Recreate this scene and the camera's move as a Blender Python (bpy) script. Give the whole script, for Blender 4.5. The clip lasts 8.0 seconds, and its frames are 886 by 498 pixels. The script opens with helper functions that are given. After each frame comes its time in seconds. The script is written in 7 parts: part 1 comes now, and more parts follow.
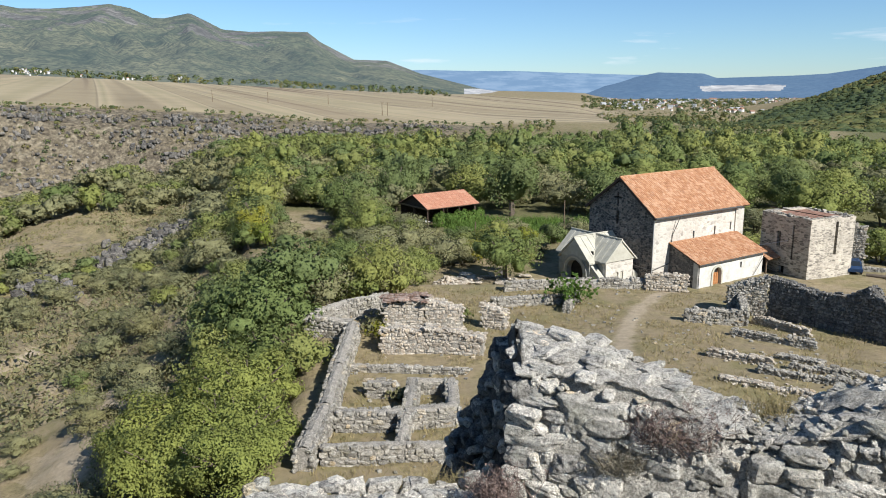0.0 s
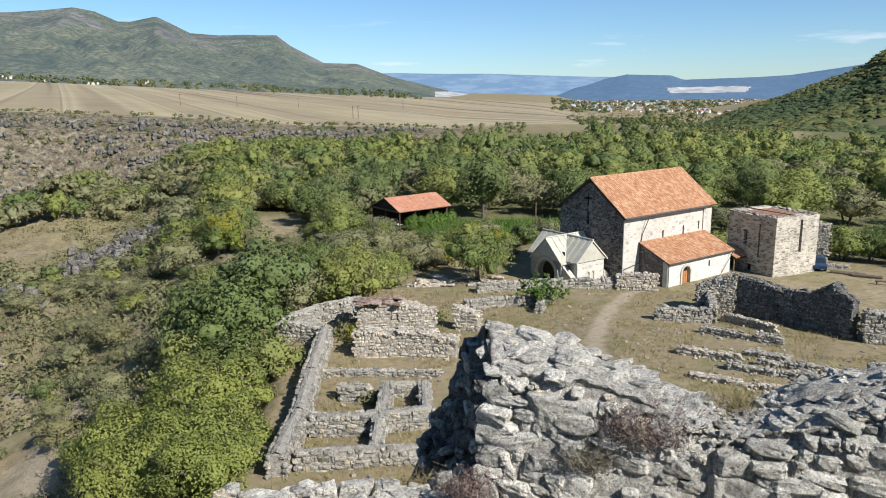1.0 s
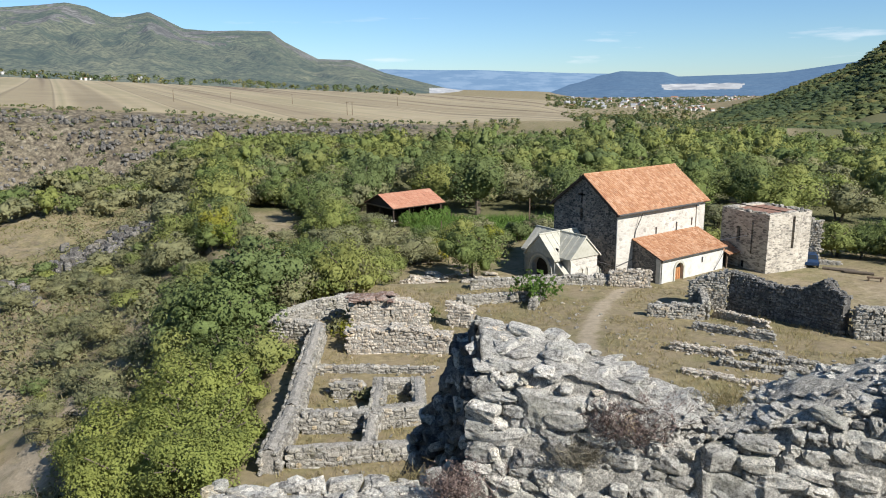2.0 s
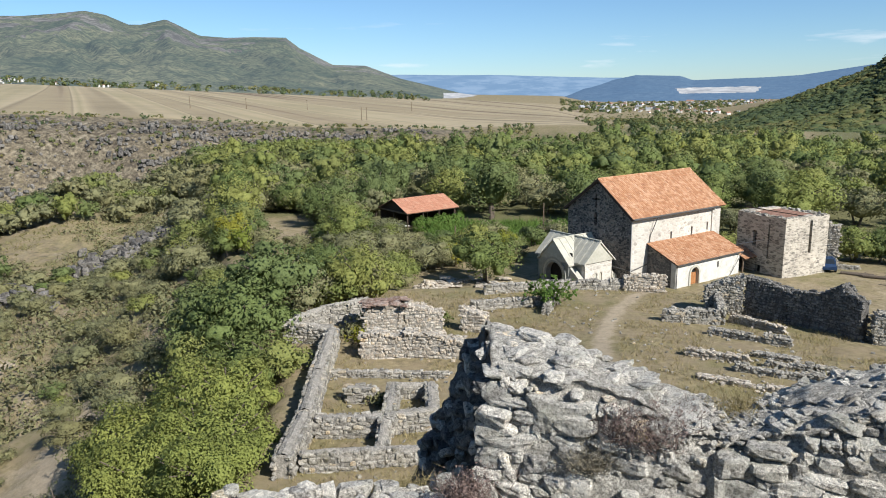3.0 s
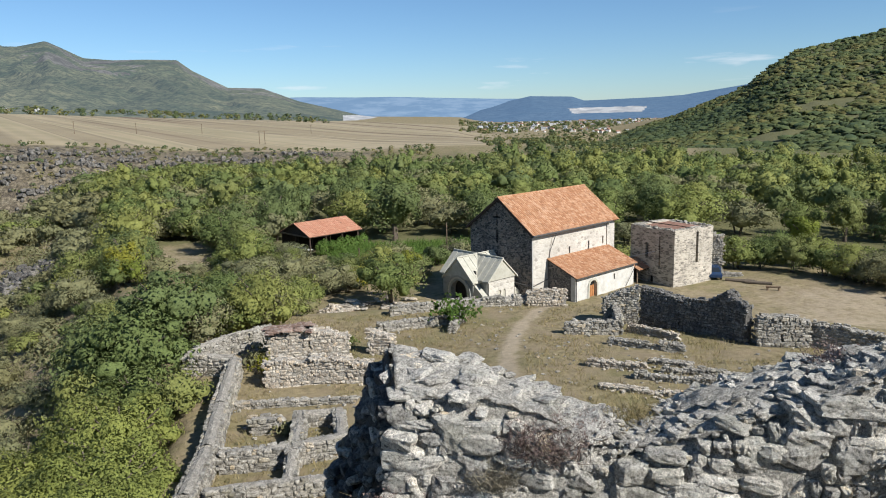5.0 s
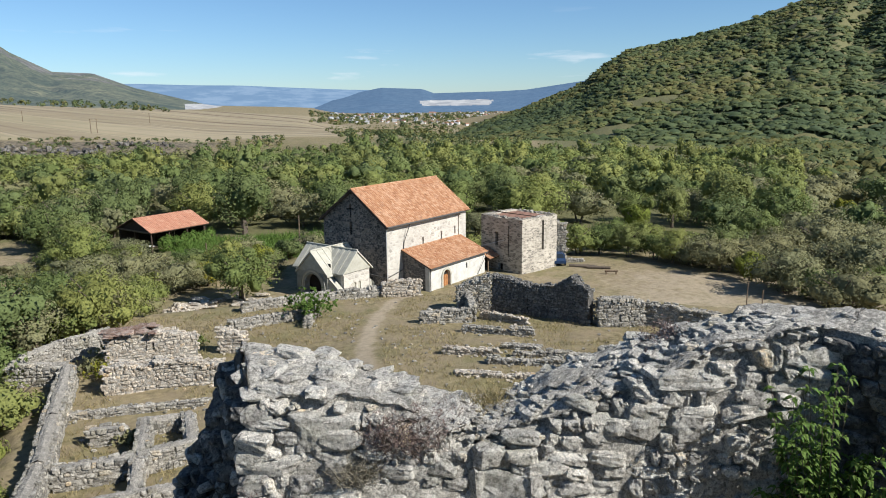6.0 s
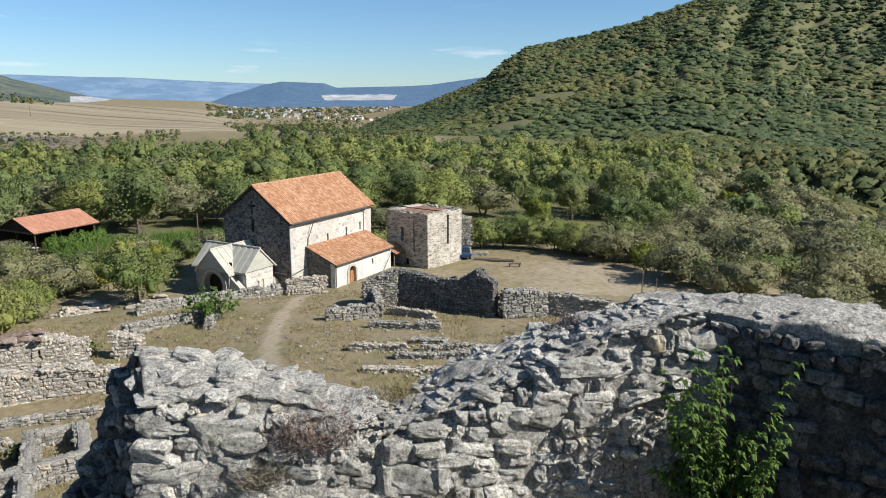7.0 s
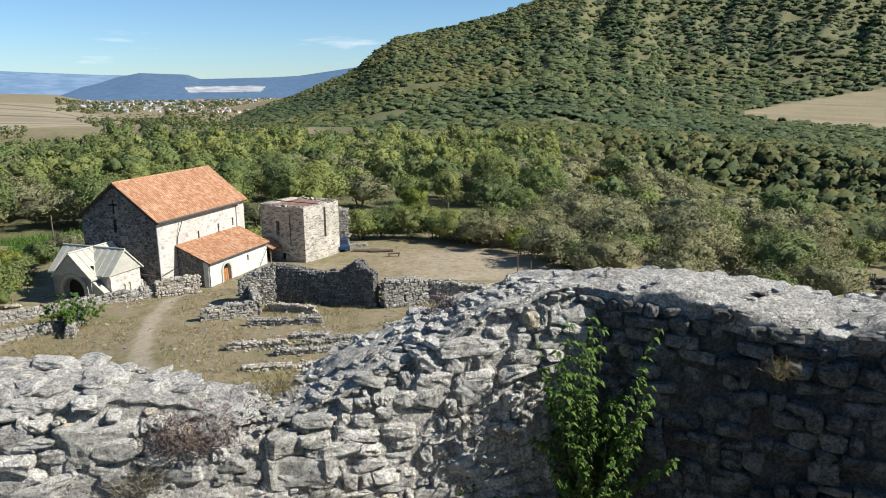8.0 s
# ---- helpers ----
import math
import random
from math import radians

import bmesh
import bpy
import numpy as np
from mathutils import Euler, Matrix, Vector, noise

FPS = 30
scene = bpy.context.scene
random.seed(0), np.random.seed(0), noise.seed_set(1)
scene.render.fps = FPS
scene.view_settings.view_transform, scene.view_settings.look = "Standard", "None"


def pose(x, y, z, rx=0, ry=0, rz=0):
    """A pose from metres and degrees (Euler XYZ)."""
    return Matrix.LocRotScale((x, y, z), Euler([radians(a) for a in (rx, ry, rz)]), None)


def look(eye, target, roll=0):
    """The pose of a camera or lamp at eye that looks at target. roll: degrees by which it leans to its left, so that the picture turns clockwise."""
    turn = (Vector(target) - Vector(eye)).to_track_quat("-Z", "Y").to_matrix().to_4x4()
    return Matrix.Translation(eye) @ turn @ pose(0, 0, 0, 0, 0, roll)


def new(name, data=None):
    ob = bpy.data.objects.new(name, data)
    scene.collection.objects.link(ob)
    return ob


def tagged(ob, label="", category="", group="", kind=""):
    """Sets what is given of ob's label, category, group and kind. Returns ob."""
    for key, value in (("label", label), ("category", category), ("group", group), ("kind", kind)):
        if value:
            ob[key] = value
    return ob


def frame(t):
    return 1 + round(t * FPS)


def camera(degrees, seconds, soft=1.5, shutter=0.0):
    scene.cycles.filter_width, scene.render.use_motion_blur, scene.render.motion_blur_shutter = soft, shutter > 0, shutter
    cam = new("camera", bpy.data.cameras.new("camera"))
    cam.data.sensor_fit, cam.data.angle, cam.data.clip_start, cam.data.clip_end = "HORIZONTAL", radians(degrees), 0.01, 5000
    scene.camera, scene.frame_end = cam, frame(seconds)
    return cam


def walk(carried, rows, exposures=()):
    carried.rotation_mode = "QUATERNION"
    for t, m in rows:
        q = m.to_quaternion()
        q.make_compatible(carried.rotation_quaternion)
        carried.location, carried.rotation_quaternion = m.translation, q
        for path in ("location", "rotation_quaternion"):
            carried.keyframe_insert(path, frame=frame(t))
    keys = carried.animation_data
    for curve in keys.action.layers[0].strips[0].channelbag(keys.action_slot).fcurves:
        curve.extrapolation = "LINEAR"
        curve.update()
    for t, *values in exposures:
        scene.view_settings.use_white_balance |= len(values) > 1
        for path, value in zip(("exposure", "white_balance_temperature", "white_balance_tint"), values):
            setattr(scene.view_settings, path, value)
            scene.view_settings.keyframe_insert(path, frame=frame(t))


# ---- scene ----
EYE_Z = 21.0
cam = camera(62.99, 8.0, soft=1.0)
# seconds, eye x y z (z from EYE_Z), yaw, pitch, lean to the right
ROWS = [
    (0.0, -.24, -.04, .03, 2.77, -12.72, .64), (0.5, -.22, -.04, .02, 1.23, -12.40, .62),
    (1.0, -.17, -.07, .01, .57, -12.53, .93), (1.5, -.12, -.07, .01, 0.0, -12.85, .80),
    (1.7, -.11, -.06, 0, .04, -12.83, .82), (2.8, -.02, -.05, -.01, .75, -12.78, .96),
    (3.0, -.01, -.05, 0, 1.28, -12.41, 1.15), (3.5, .01, 0, .01, 3.82, -10.06, 1.68),
    (4.0, .10, .02, 0, 2.14, -9.06, 1.43), (4.2, .12, .04, .01, .84, -9.06, 1.37),
    (5.3, .07, 0, 0, -9.65, -11.61, 1.50), (5.5, .08, .01, 0, -11.89, -11.76, 1.22),
    (6.0, .09, .13, -.03, -18.16, -11.83, .66), (6.5, .12, .14, -.04, -22.98, -12.43, .12),
    (7.0, .13, .14, -.04, -25.76, -12.26, .14), (7.5, .11, .13, -.05, -28.78, -12.31, .39),
    (8.0, .10, .04, -.09, -35.56, -13.04, .55)]
walk(cam, [(t, pose(x, y, EYE_Z + z, 90 + p, 0, yw) @ pose(0, 0, 0, 0, 0, -r)) for t, x, y, z, yw, p, r in ROWS],
     exposures=[(t, e, 6300, 10) for t, e in ((0, 0.74), (1.5, 0.76), (3, 0.74), (3.5, 0.64), (4, 0.60), (5.5, 0.62), (6.5, 0.70), (7.5, 0.68), (8, 0.80))])

# ---- light ----
SUN_AZ, SUN_EL = 134.0, 38.5     # azimuth from +y towards +x
world = bpy.data.worlds.new("sky")
scene.world = world
world.use_nodes = True
wn = world.node_tree.nodes
sky = wn.new("ShaderNodeTexSky")
sky.sky_type, sky.sun_disc = "NISHITA", False
sky.sun_elevation, sky.sun_rotation = radians(SUN_EL), radians(SUN_AZ)
sky.altitude, sky.air_density, sky.dust_density, sky.ozone_density = 900, 1.0, 0.1, 3.0
wn["Background"].inputs[1].default_value = 0.066
# bluer towards the horizon, with thin streaks of cloud low over the hills
wl = world.node_tree.links
way = wn.new("ShaderNodeTexCoord").outputs["Generated"]
high = wn.new("ShaderNodeSeparateXYZ")
wl.new(way, high.inputs[0])
tone = wn.new("ShaderNodeValToRGB")
tone.color_ramp.elements[0].position, tone.color_ramp.elements[0].color = 0.0, (0.71, 0.90, 1.11, 1)
tone.color_ramp.elements[1].position, tone.color_ramp.elements[1].color = 0.30, (0.84, 1.00, 1.06, 1)
wl.new(high.outputs[2], tone.inputs[0])
tint = wn.new("ShaderNodeMix")
tint.data_type, tint.blend_type = "RGBA", "MULTIPLY"
tint.inputs[0].default_value = 1.0
wl.new(sky.outputs[0], tint.inputs[6])
wl.new(tone.outputs[0], tint.inputs[7])
stretch = wn.new("ShaderNodeMapping")
stretch.inputs["Scale"].default_value = (7, 7, 55)
wl.new(way, stretch.inputs["Vector"])
wisp = wn.new("ShaderNodeTexNoise")
wisp.inputs["Scale"].default_value, wisp.inputs["Detail"].default_value = 1.0, 6
wl.new(stretch.outputs[0], wisp.inputs["Vector"])
thin = wn.new("ShaderNodeValToRGB")
thin.color_ramp.elements[0].position, thin.color_ramp.elements[0].color = 0.62, (0, 0, 0, 1)
thin.color_ramp.elements[1].position, thin.color_ramp.elements[1].color = 0.74, (0.5, 0.5, 0.5, 1)
wl.new(wisp.outputs["Fac"], thin.inputs[0])
belt = wn.new("ShaderNodeValToRGB")
for p_, v_ in ((0.012, 0), (0.03, 1), (0.06, 0.8)):
    e_ = belt.color_ramp.elements.new(p_)
    e_.color = (v_, v_, v_, 1)
belt.color_ramp.elements[0].color = (0, 0, 0, 1)
belt.color_ramp.elements[len(belt.color_ramp.elements) - 1].position = 0.12
belt.color_ramp.elements[len(belt.color_ramp.elements) - 1].color = (0, 0, 0, 1)
wl.new(high.outputs[2], belt.inputs[0])
veil = wn.new("ShaderNodeMix")
veil.data_type, veil.blend_type = "RGBA", "MULTIPLY"
veil.inputs[0].default_value = 1.0
wl.new(thin.outputs[0], veil.inputs[6])
wl.new(belt.outputs[0], veil.inputs[7])
cloudy = wn.new("ShaderNodeMix")
cloudy.data_type, cloudy.blend_type = "RGBA", "MIX"
wl.new(veil.outputs[2], cloudy.inputs[0])
wl.new(tint.outputs[2], cloudy.inputs[6])
cloudy.inputs[7].default_value = (9.5, 9.6, 9.9, 1)
wl.new(cloudy.outputs[2], wn["Background"].inputs[0])
sun = new("sun", bpy.data.lights.new("sun", "SUN"))
sun.data.energy, sun.data.angle, sun.data.color = 4.9, radians(0.55), (1.0, 0.955, 0.88)
sa, se = radians(SUN_AZ), radians(SUN_EL)
TO_SUN = Vector((math.sin(sa) * math.cos(se), math.cos(sa) * math.cos(se), math.sin(se)))
sun.matrix_world = look(TO_SUN * 300, (0, 0, 0))
# ---- materials ----
def mat(name, rough=0.9):
    m = bpy.data.materials.new(name)
    m.use_nodes = True
    b = m.node_tree.nodes["Principled BSDF"]
    b.inputs["Roughness"].default_value = rough
    b.inputs["Specular IOR Level"].default_value = 0.25
    return m, m.node_tree.nodes, m.node_tree.links, b


def nz(n, l, scale, detail=4, rough=0.6, coord=None, out="Fac", kind="ShaderNodeTexNoise"):
    t = n.new(kind)
    t.inputs["Scale"].default_value = scale
    if kind == "ShaderNodeTexNoise":
        t.inputs["Detail"].default_value, t.inputs["Roughness"].default_value = detail, rough
    if coord is not None:
        l.new(coord, t.inputs["Vector"])
    return t.outputs[out]


def ramp(n, l, fac, stops):
    r = n.new("ShaderNodeValToRGB")
    e = r.color_ramp.elements
    while len(e) < len(stops):
        e.new(0.5)
    for q, (p, c) in zip(e, stops):
        q.position, q.color = p, (*c, 1) if len(c) == 3 else c
    l.new(fac, r.inputs[0])
    return r.outputs[0]


def mix(n, l, fac, a, b, blend="MIX"):
    m = n.new("ShaderNodeMix")
    m.data_type, m.blend_type = "RGBA", blend
    for sock, v in ((m.inputs[0], fac), (m.inputs[6], a), (m.inputs[7], b)):
        if isinstance(v, (int, float)):
            sock.default_value = v
        elif isinstance(v, tuple):
            sock.default_value = (*v, 1)
        else:
            l.new(v, sock)
    return m.outputs[2]


def calc(n, l, op, a, b=0.0, c=0.0):
    m = n.new("ShaderNodeMath")
    m.operation = op
    for s, v in zip(m.inputs, (a, b, c)):
        if isinstance(v, (int, float)):
            s.default_value = v
        else:
            l.new(v, s)
    return m.outputs[0]


def bump(n, l, b, height, strength=0.5, dist=0.05):
    k = n.new("ShaderNodeBump")
    k.inputs["Strength"].default_value, k.inputs["Distance"].default_value = strength, dist
    l.new(height, k.inputs["Height"])
    l.new(k.outputs[0], b.inputs["Normal"])


def where(n):
    return n.new("ShaderNodeTexCoord").outputs["Object"]


def place(n):
    return n.new("ShaderNodeNewGeometry").outputs["Position"]


def grey(v):
    return (v, v, v)


def stone_mat(name, dark, light, moss=(0.2, 0.2, 0.14), scale=1.0, patch=0.35):
    """Weathered stone: per-piece tone, pale lichen crusts, dark pits and fine grain."""
    m, n, l, b = mat(name, 0.92)
    p = place(n)
    rnd = n.new("ShaderNodeObjectInfo").outputs["Random"]
    isl = n.new("ShaderNodeNewGeometry").outputs["Random Per Island"]
    one = calc(n, l, "FRACT", calc(n, l, "ADD", rnd, isl))
    base = ramp(n, l, one, [(0, dark), (0.5, tuple((a + c) / 2 for a, c in zip(dark, light))), (0.95, light), (1, (light[0] * 1.05, light[1] * 0.9, light[2] * 0.68))])
    grain = nz(n, l, 16 * scale, 8, 0.75, p)
    base = mix(n, l, 0.85, base, ramp(n, l, grain, [(0.38, grey(0.22)), (0.48, grey(0.85)), (0.60, grey(1.4))]), "MULTIPLY")
    lich = ramp(n, l, nz(n, l, 5.0 * scale, 8, 0.75, p), [(0.48, grey(0)), (0.58, grey(patch))])
    base = mix(n, l, lich, base, (0.60, 0.58, 0.52))
    ms = ramp(n, l, nz(n, l, 1.3 * scale, 5, 0.65, p), [(0.52, grey(0)), (0.68, grey(0.45))])
    base = mix(n, l, ms, base, moss)
    pit = ramp(n, l, nz(n, l, 9 * scale, 6, 0.8, p), [(0.36, grey(0.8)), (0.43, grey(0))])
    base = mix(n, l, pit, base, tuple(q * 0.3 for q in dark))
    fleck = ramp(n, l, nz(n, l, 42 * scale, 6, 0.8, p), [(0.40, grey(0.30)), (0.48, grey(0.95)), (0.56, grey(1.45))])
    base = mix(n, l, 0.45, base, fleck, "MULTIPLY")
    l.new(base, b.inputs["Base Color"])
    rough_ = calc(n, l, "ADD", nz(n, l, 9 * scale, 10, 0.8, p), calc(n, l, "MULTIPLY", nz(n, l, 45 * scale, 5, 0.75, p), 0.35))
    bump(n, l, b, rough_, 1.0, 0.09)
    return m


M_STONE = stone_mat("wall_stone", (0.29, 0.275, 0.25), (0.74, 0.695, 0.61), patch=0.85)
M_RUIN = stone_mat("ruin_stone", (0.15, 0.14, 0.12), (0.38, 0.35, 0.295), (0.20, 0.18, 0.10), 0.6)
M_RUINWARM = stone_mat("ruin_plaster", (0.26, 0.22, 0.17), (0.52, 0.45, 0.36), (0.26, 0.21, 0.14), 0.6, 0.5)
M_REDSLAB = stone_mat("reddish_slab", (0.17, 0.105, 0.08), (0.34, 0.24, 0.19), (0.2, 0.16, 0.11), 0.6, 0.3)
# stone colour darkened to carry the shade on faces turned from the sun
M_SHADESTONE = stone_mat("shade_dark_stone", (0.07, 0.07, 0.07), (0.20, 0.19, 0.175), (0.09, 0.09, 0.07), 1.0, 0.25)
M_BASALT = stone_mat("basalt", (0.05, 0.047, 0.045), (0.17, 0.158, 0.142), (0.16, 0.14, 0.1), 0.25, 0.15)


def mortar_mat(name, a, c, cracked=False):
    m, n, l, b = mat(name, 0.95)
    p = place(n)
    base = ramp(n, l, nz(n, l, 2.5, 8, 0.72, p), [(0.3, a), (0.7, c)])
    base = mix(n, l, 0.8, base, ramp(n, l, nz(n, l, 18, 6, 0.7, p), [(0.38, grey(0.35)), (0.58, grey(1.25))]), "MULTIPLY")
    vor = nz(n, l, 5.5, coord=p, out="Distance", kind="ShaderNodeTexVoronoi")
    base = mix(n, l, ramp(n, l, vor, [(0.0, grey(0.5)), (0.35, grey(0))]), base, tuple(q * 0.6 for q in a))
    rough_ = nz(n, l, 9, 10, 0.78, p)
    if cracked:
        e = n.new("ShaderNodeTexVoronoi")
        e.feature = "DISTANCE_TO_EDGE"
        e.inputs["Scale"].default_value = 2.2
        l.new(mix(n, l, 0.35, p, nz(n, l, 2.0, 5, 0.7, p, "Color")), e.inputs["Vector"])
        crack = ramp(n, l, e.outputs["Distance"], [(0.0, grey(0.85)), (0.03, grey(0))])
        crack = calc(n, l, "MULTIPLY", crack, ramp(n, l, nz(n, l, 1.1, 4, 0.6, p), [(0.47, grey(0)), (0.56, grey(1))]))
        crust = ramp(n, l, nz(n, l, 6.5, 9, 0.8, p), [(0.49, grey(0)), (0.55, grey(0.6))])
        base = mix(n, l, crust, base, tuple(q * 0.55 for q in a))
        spot = ramp(n, l, nz(n, l, 34, 5, 0.7, p), [(0.40, grey(0.55)), (0.47, grey(0.0))])
        base = mix(n, l, spot, base, tuple(q * 0.22 for q in a))
        base = mix(n, l, 0.4, base, ramp(n, l, nz(n, l, 48, 6, 0.8, p), [(0.40, grey(0.35)), (0.5, grey(1.0)), (0.58, grey(1.4))]), "MULTIPLY")
        base = mix(n, l, crack, base, tuple(q * 0.25 for q in a))
        rough_ = calc(n, l, "SUBTRACT", rough_, calc(n, l, "MULTIPLY", crack, 0.5))
    l.new(base, b.inputs["Base Color"])
    bump(n, l, b, rough_, 1.0, 0.12)
    return m


M_MORTAR = mortar_mat("lime_mortar", (0.46, 0.43, 0.37), (0.76, 0.72, 0.64), True)
M_RUINFILL = mortar_mat("ruin_mortar", (0.21, 0.195, 0.165), (0.43, 0.40, 0.35))
# fill with the same shade painted into its colour
M_SHADEFILL = mortar_mat("shade_dark_fill", (0.07, 0.066, 0.06), (0.17, 0.16, 0.145))


def masonry(name, stones, joint, scale, contrast=1.0, flat=0.0, rise=1.7, thin=0.10):
    """Coursed rubble: irregular cells with pale joints, at real size."""
    m, n, l, b = mat(name, 0.9)
    p = where(n)
    mp = n.new("ShaderNodeMapping")
    mp.inputs["Scale"].default_value = (scale, scale, scale * rise)
    l.new(p, mp.inputs["Vector"])
    wob = nz(n, l, 1.4, 3, 0.5, mp.outputs[0], "Color")
    vv = mix(n, l, 0.25, mp.outputs[0], wob)
    e = n.new("ShaderNodeTexVoronoi")
    e.feature = "DISTANCE_TO_EDGE"
    e.inputs["Scale"].default_value = 1.0
    l.new(vv, e.inputs["Vector"])
    c = n.new("ShaderNodeTexVoronoi")
    c.inputs["Scale"].default_value = 1.0
    l.new(vv, c.inputs["Vector"])
    k = n.new("ShaderNodeSeparateColor")
    l.new(c.outputs["Color"], k.inputs[0])
    tone = ramp(n, l, k.outputs[0], stones)
    tone = mix(n, l, 0.6, tone, ramp(n, l, nz(n, l, 9, 6, 0.7, p), [(0.3, grey(0.55)), (0.7, grey(1.2))]), "MULTIPLY")
    edge = ramp(n, l, e.outputs["Distance"], [(0.015, grey(1)), (thin, grey(0))])
    base = mix(n, l, edge, tone, joint)
    if flat:
        base = mix(n, l, ramp(n, l, nz(n, l, 0.7, 5, 0.6, p), [(0.38, grey(flat)), (0.68, grey(flat * 0.35))]), base, joint)
    st = ramp(n, l, nz(n, l, 0.35, 6, 0.65, p), [(0.3, grey(0.72)), (0.65, grey(1.05))])
    base = mix(n, l, 1.0, base, st, "MULTIPLY")
    l.new(base, b.inputs["Base Color"])
    bump(n, l, b, e.outputs["Distance"], 0.6, 0.08)
    return m


M_GABLE = masonry("basalt_rubble_masonry", [(0, (0.05, 0.05, 0.05)), (0.7, (0.11, 0.105, 0.10)), (1, (0.26, 0.22, 0.19))], (0.30, 0.285, 0.26), 3.3, thin=0.06)
M_NAVE = masonry("pale_limewashed_masonry", [(0, (0.20, 0.175, 0.145)), (0.25, (0.42, 0.38, 0.32)), (1, (0.56, 0.52, 0.45))], (0.56, 0.53, 0.47), 2.4, flat=0.6)
M_TOWER = masonry("tower_masonry", [(0, (0.10, 0.09, 0.078)), (0.35, (0.28, 0.25, 0.205)), (0.7, (0.45, 0.405, 0.33)), (1, (0.56, 0.50, 0.41))], (0.50, 0.455, 0.38), 2.7, flat=0.2, rise=2.5)
M_ASHLAR = masonry("porch_ashlar", [(0, (0.24, 0.25, 0.22)), (1, (0.38, 0.38, 0.33))], (0.31, 0.31, 0.28), 1.4, flat=0.5)


def plain(name, a, c, scale=3.0, rough=0.85, bstr=0.3, metal=0.0):
    m, n, l, b = mat(name, rough)
    p = where(n)
    base = ramp(n, l, nz(n, l, scale, 6, 0.65, p), [(0.3, a), (0.7, c)])
    base = mix(n, l, 0.5, base, ramp(n, l, nz(n, l, scale * 9, 4, 0.6, p), [(0.3, grey(0.7)), (0.7, grey(1.15))]), "MULTIPLY")
    l.new(base, b.inputs["Base Color"])
    b.inputs["Metallic"].default_value = metal
    bump(n, l, b, nz(n, l, scale * 12, 4, 0.6, p), bstr, 0.02)
    return m


M_PLASTER = plain("white_plaster", (0.40, 0.385, 0.345), (0.60, 0.585, 0.54), 1.3)
M_WOOD = plain("weathered_wood", (0.10, 0.075, 0.05), (0.22, 0.16, 0.11), 4)
M_DOOR = plain("orange_brown_wood", (0.30, 0.13, 0.05), (0.42, 0.20, 0.08), 5)
M_DARKWOOD = plain("dark_stained_wood", (0.035, 0.025, 0.02), (0.08, 0.055, 0.04), 4)
M_METAL = plain("dark_painted_metal", (0.05, 0.05, 0.05), (0.09, 0.085, 0.08), 5, 0.6)
M_PIPE = plain("galvanised_pipe", (0.45, 0.45, 0.45), (0.6, 0.6, 0.6), 5, 0.45, 0.1, 0.6)
# near-black backing in openings, painted to stand in for their unlit depth
M_DARK = plain("dark_interior", (0.012, 0.011, 0.01), (0.03, 0.026, 0.022), 2)
M_RUST = plain("rusty_sheet", (0.20, 0.11, 0.075), (0.36, 0.21, 0.15), 1.2, 0.8)
M_SLAB = plain("porch_stone_slab", (0.34, 0.33, 0.27), (0.46, 0.44, 0.37), 1.6)
M_BARK = plain("bark", (0.07, 0.055, 0.04), (0.16, 0.13, 0.10), 6)
M_CARBLUE = plain("dark_blue_car_paint", (0.02, 0.04, 0.09), (0.03, 0.06, 0.12), 2, 0.25, 0.0)
M_TYRE = plain("tyre_rubber", (0.02, 0.02, 0.02), (0.03, 0.03, 0.03), 6)
M_WHITE = plain("white_painted_house", (0.50, 0.49, 0.46), (0.66, 0.65, 0.62), 0.3)


def glass_mat():
    m, n, l, b = mat("dark_glass", 0.08)
    b.inputs["Base Color"].default_value = (0.02, 0.025, 0.03, 1)
    b.inputs["Specular IOR Level"].default_value = 0.6
    return m


M_GLASS = glass_mat()


def tile_mat(name, a, c, d):
    m, n, l, b = mat(name, 0.8)
    p = where(n)
    isl = n.new("ShaderNodeNewGeometry").outputs["Random Per Island"]
    base = ramp(n, l, isl, [(0, a), (0.5, c), (1, d)])
    base = mix(n, l, ramp(n, l, nz(n, l, 0.9, 7, 0.8, p), [(0.50, grey(0)), (0.64, grey(0.42))]), base, (0.58, 0.40, 0.27))
    base = mix(n, l, ramp(n, l, nz(n, l, 2.2, 6, 0.7, p), [(0.52, grey(0)), (0.7, grey(0.55))]), base, (0.16, 0.09, 0.06))
    l.new(base, b.inputs["Base Color"])
    bump(n, l, b, nz(n, l, 25, 4, 0.6, p), 0.3, 0.02)
    return m


M_TILE = tile_mat("clay_roof_tile", (0.30, 0.140, 0.070), (0.37, 0.190, 0.098), (0.46, 0.275, 0.165))
M_TILESHED = tile_mat("red_roof_sheet", (0.37, 0.17, 0.105), (0.40, 0.19, 0.12), (0.42, 0.205, 0.13))


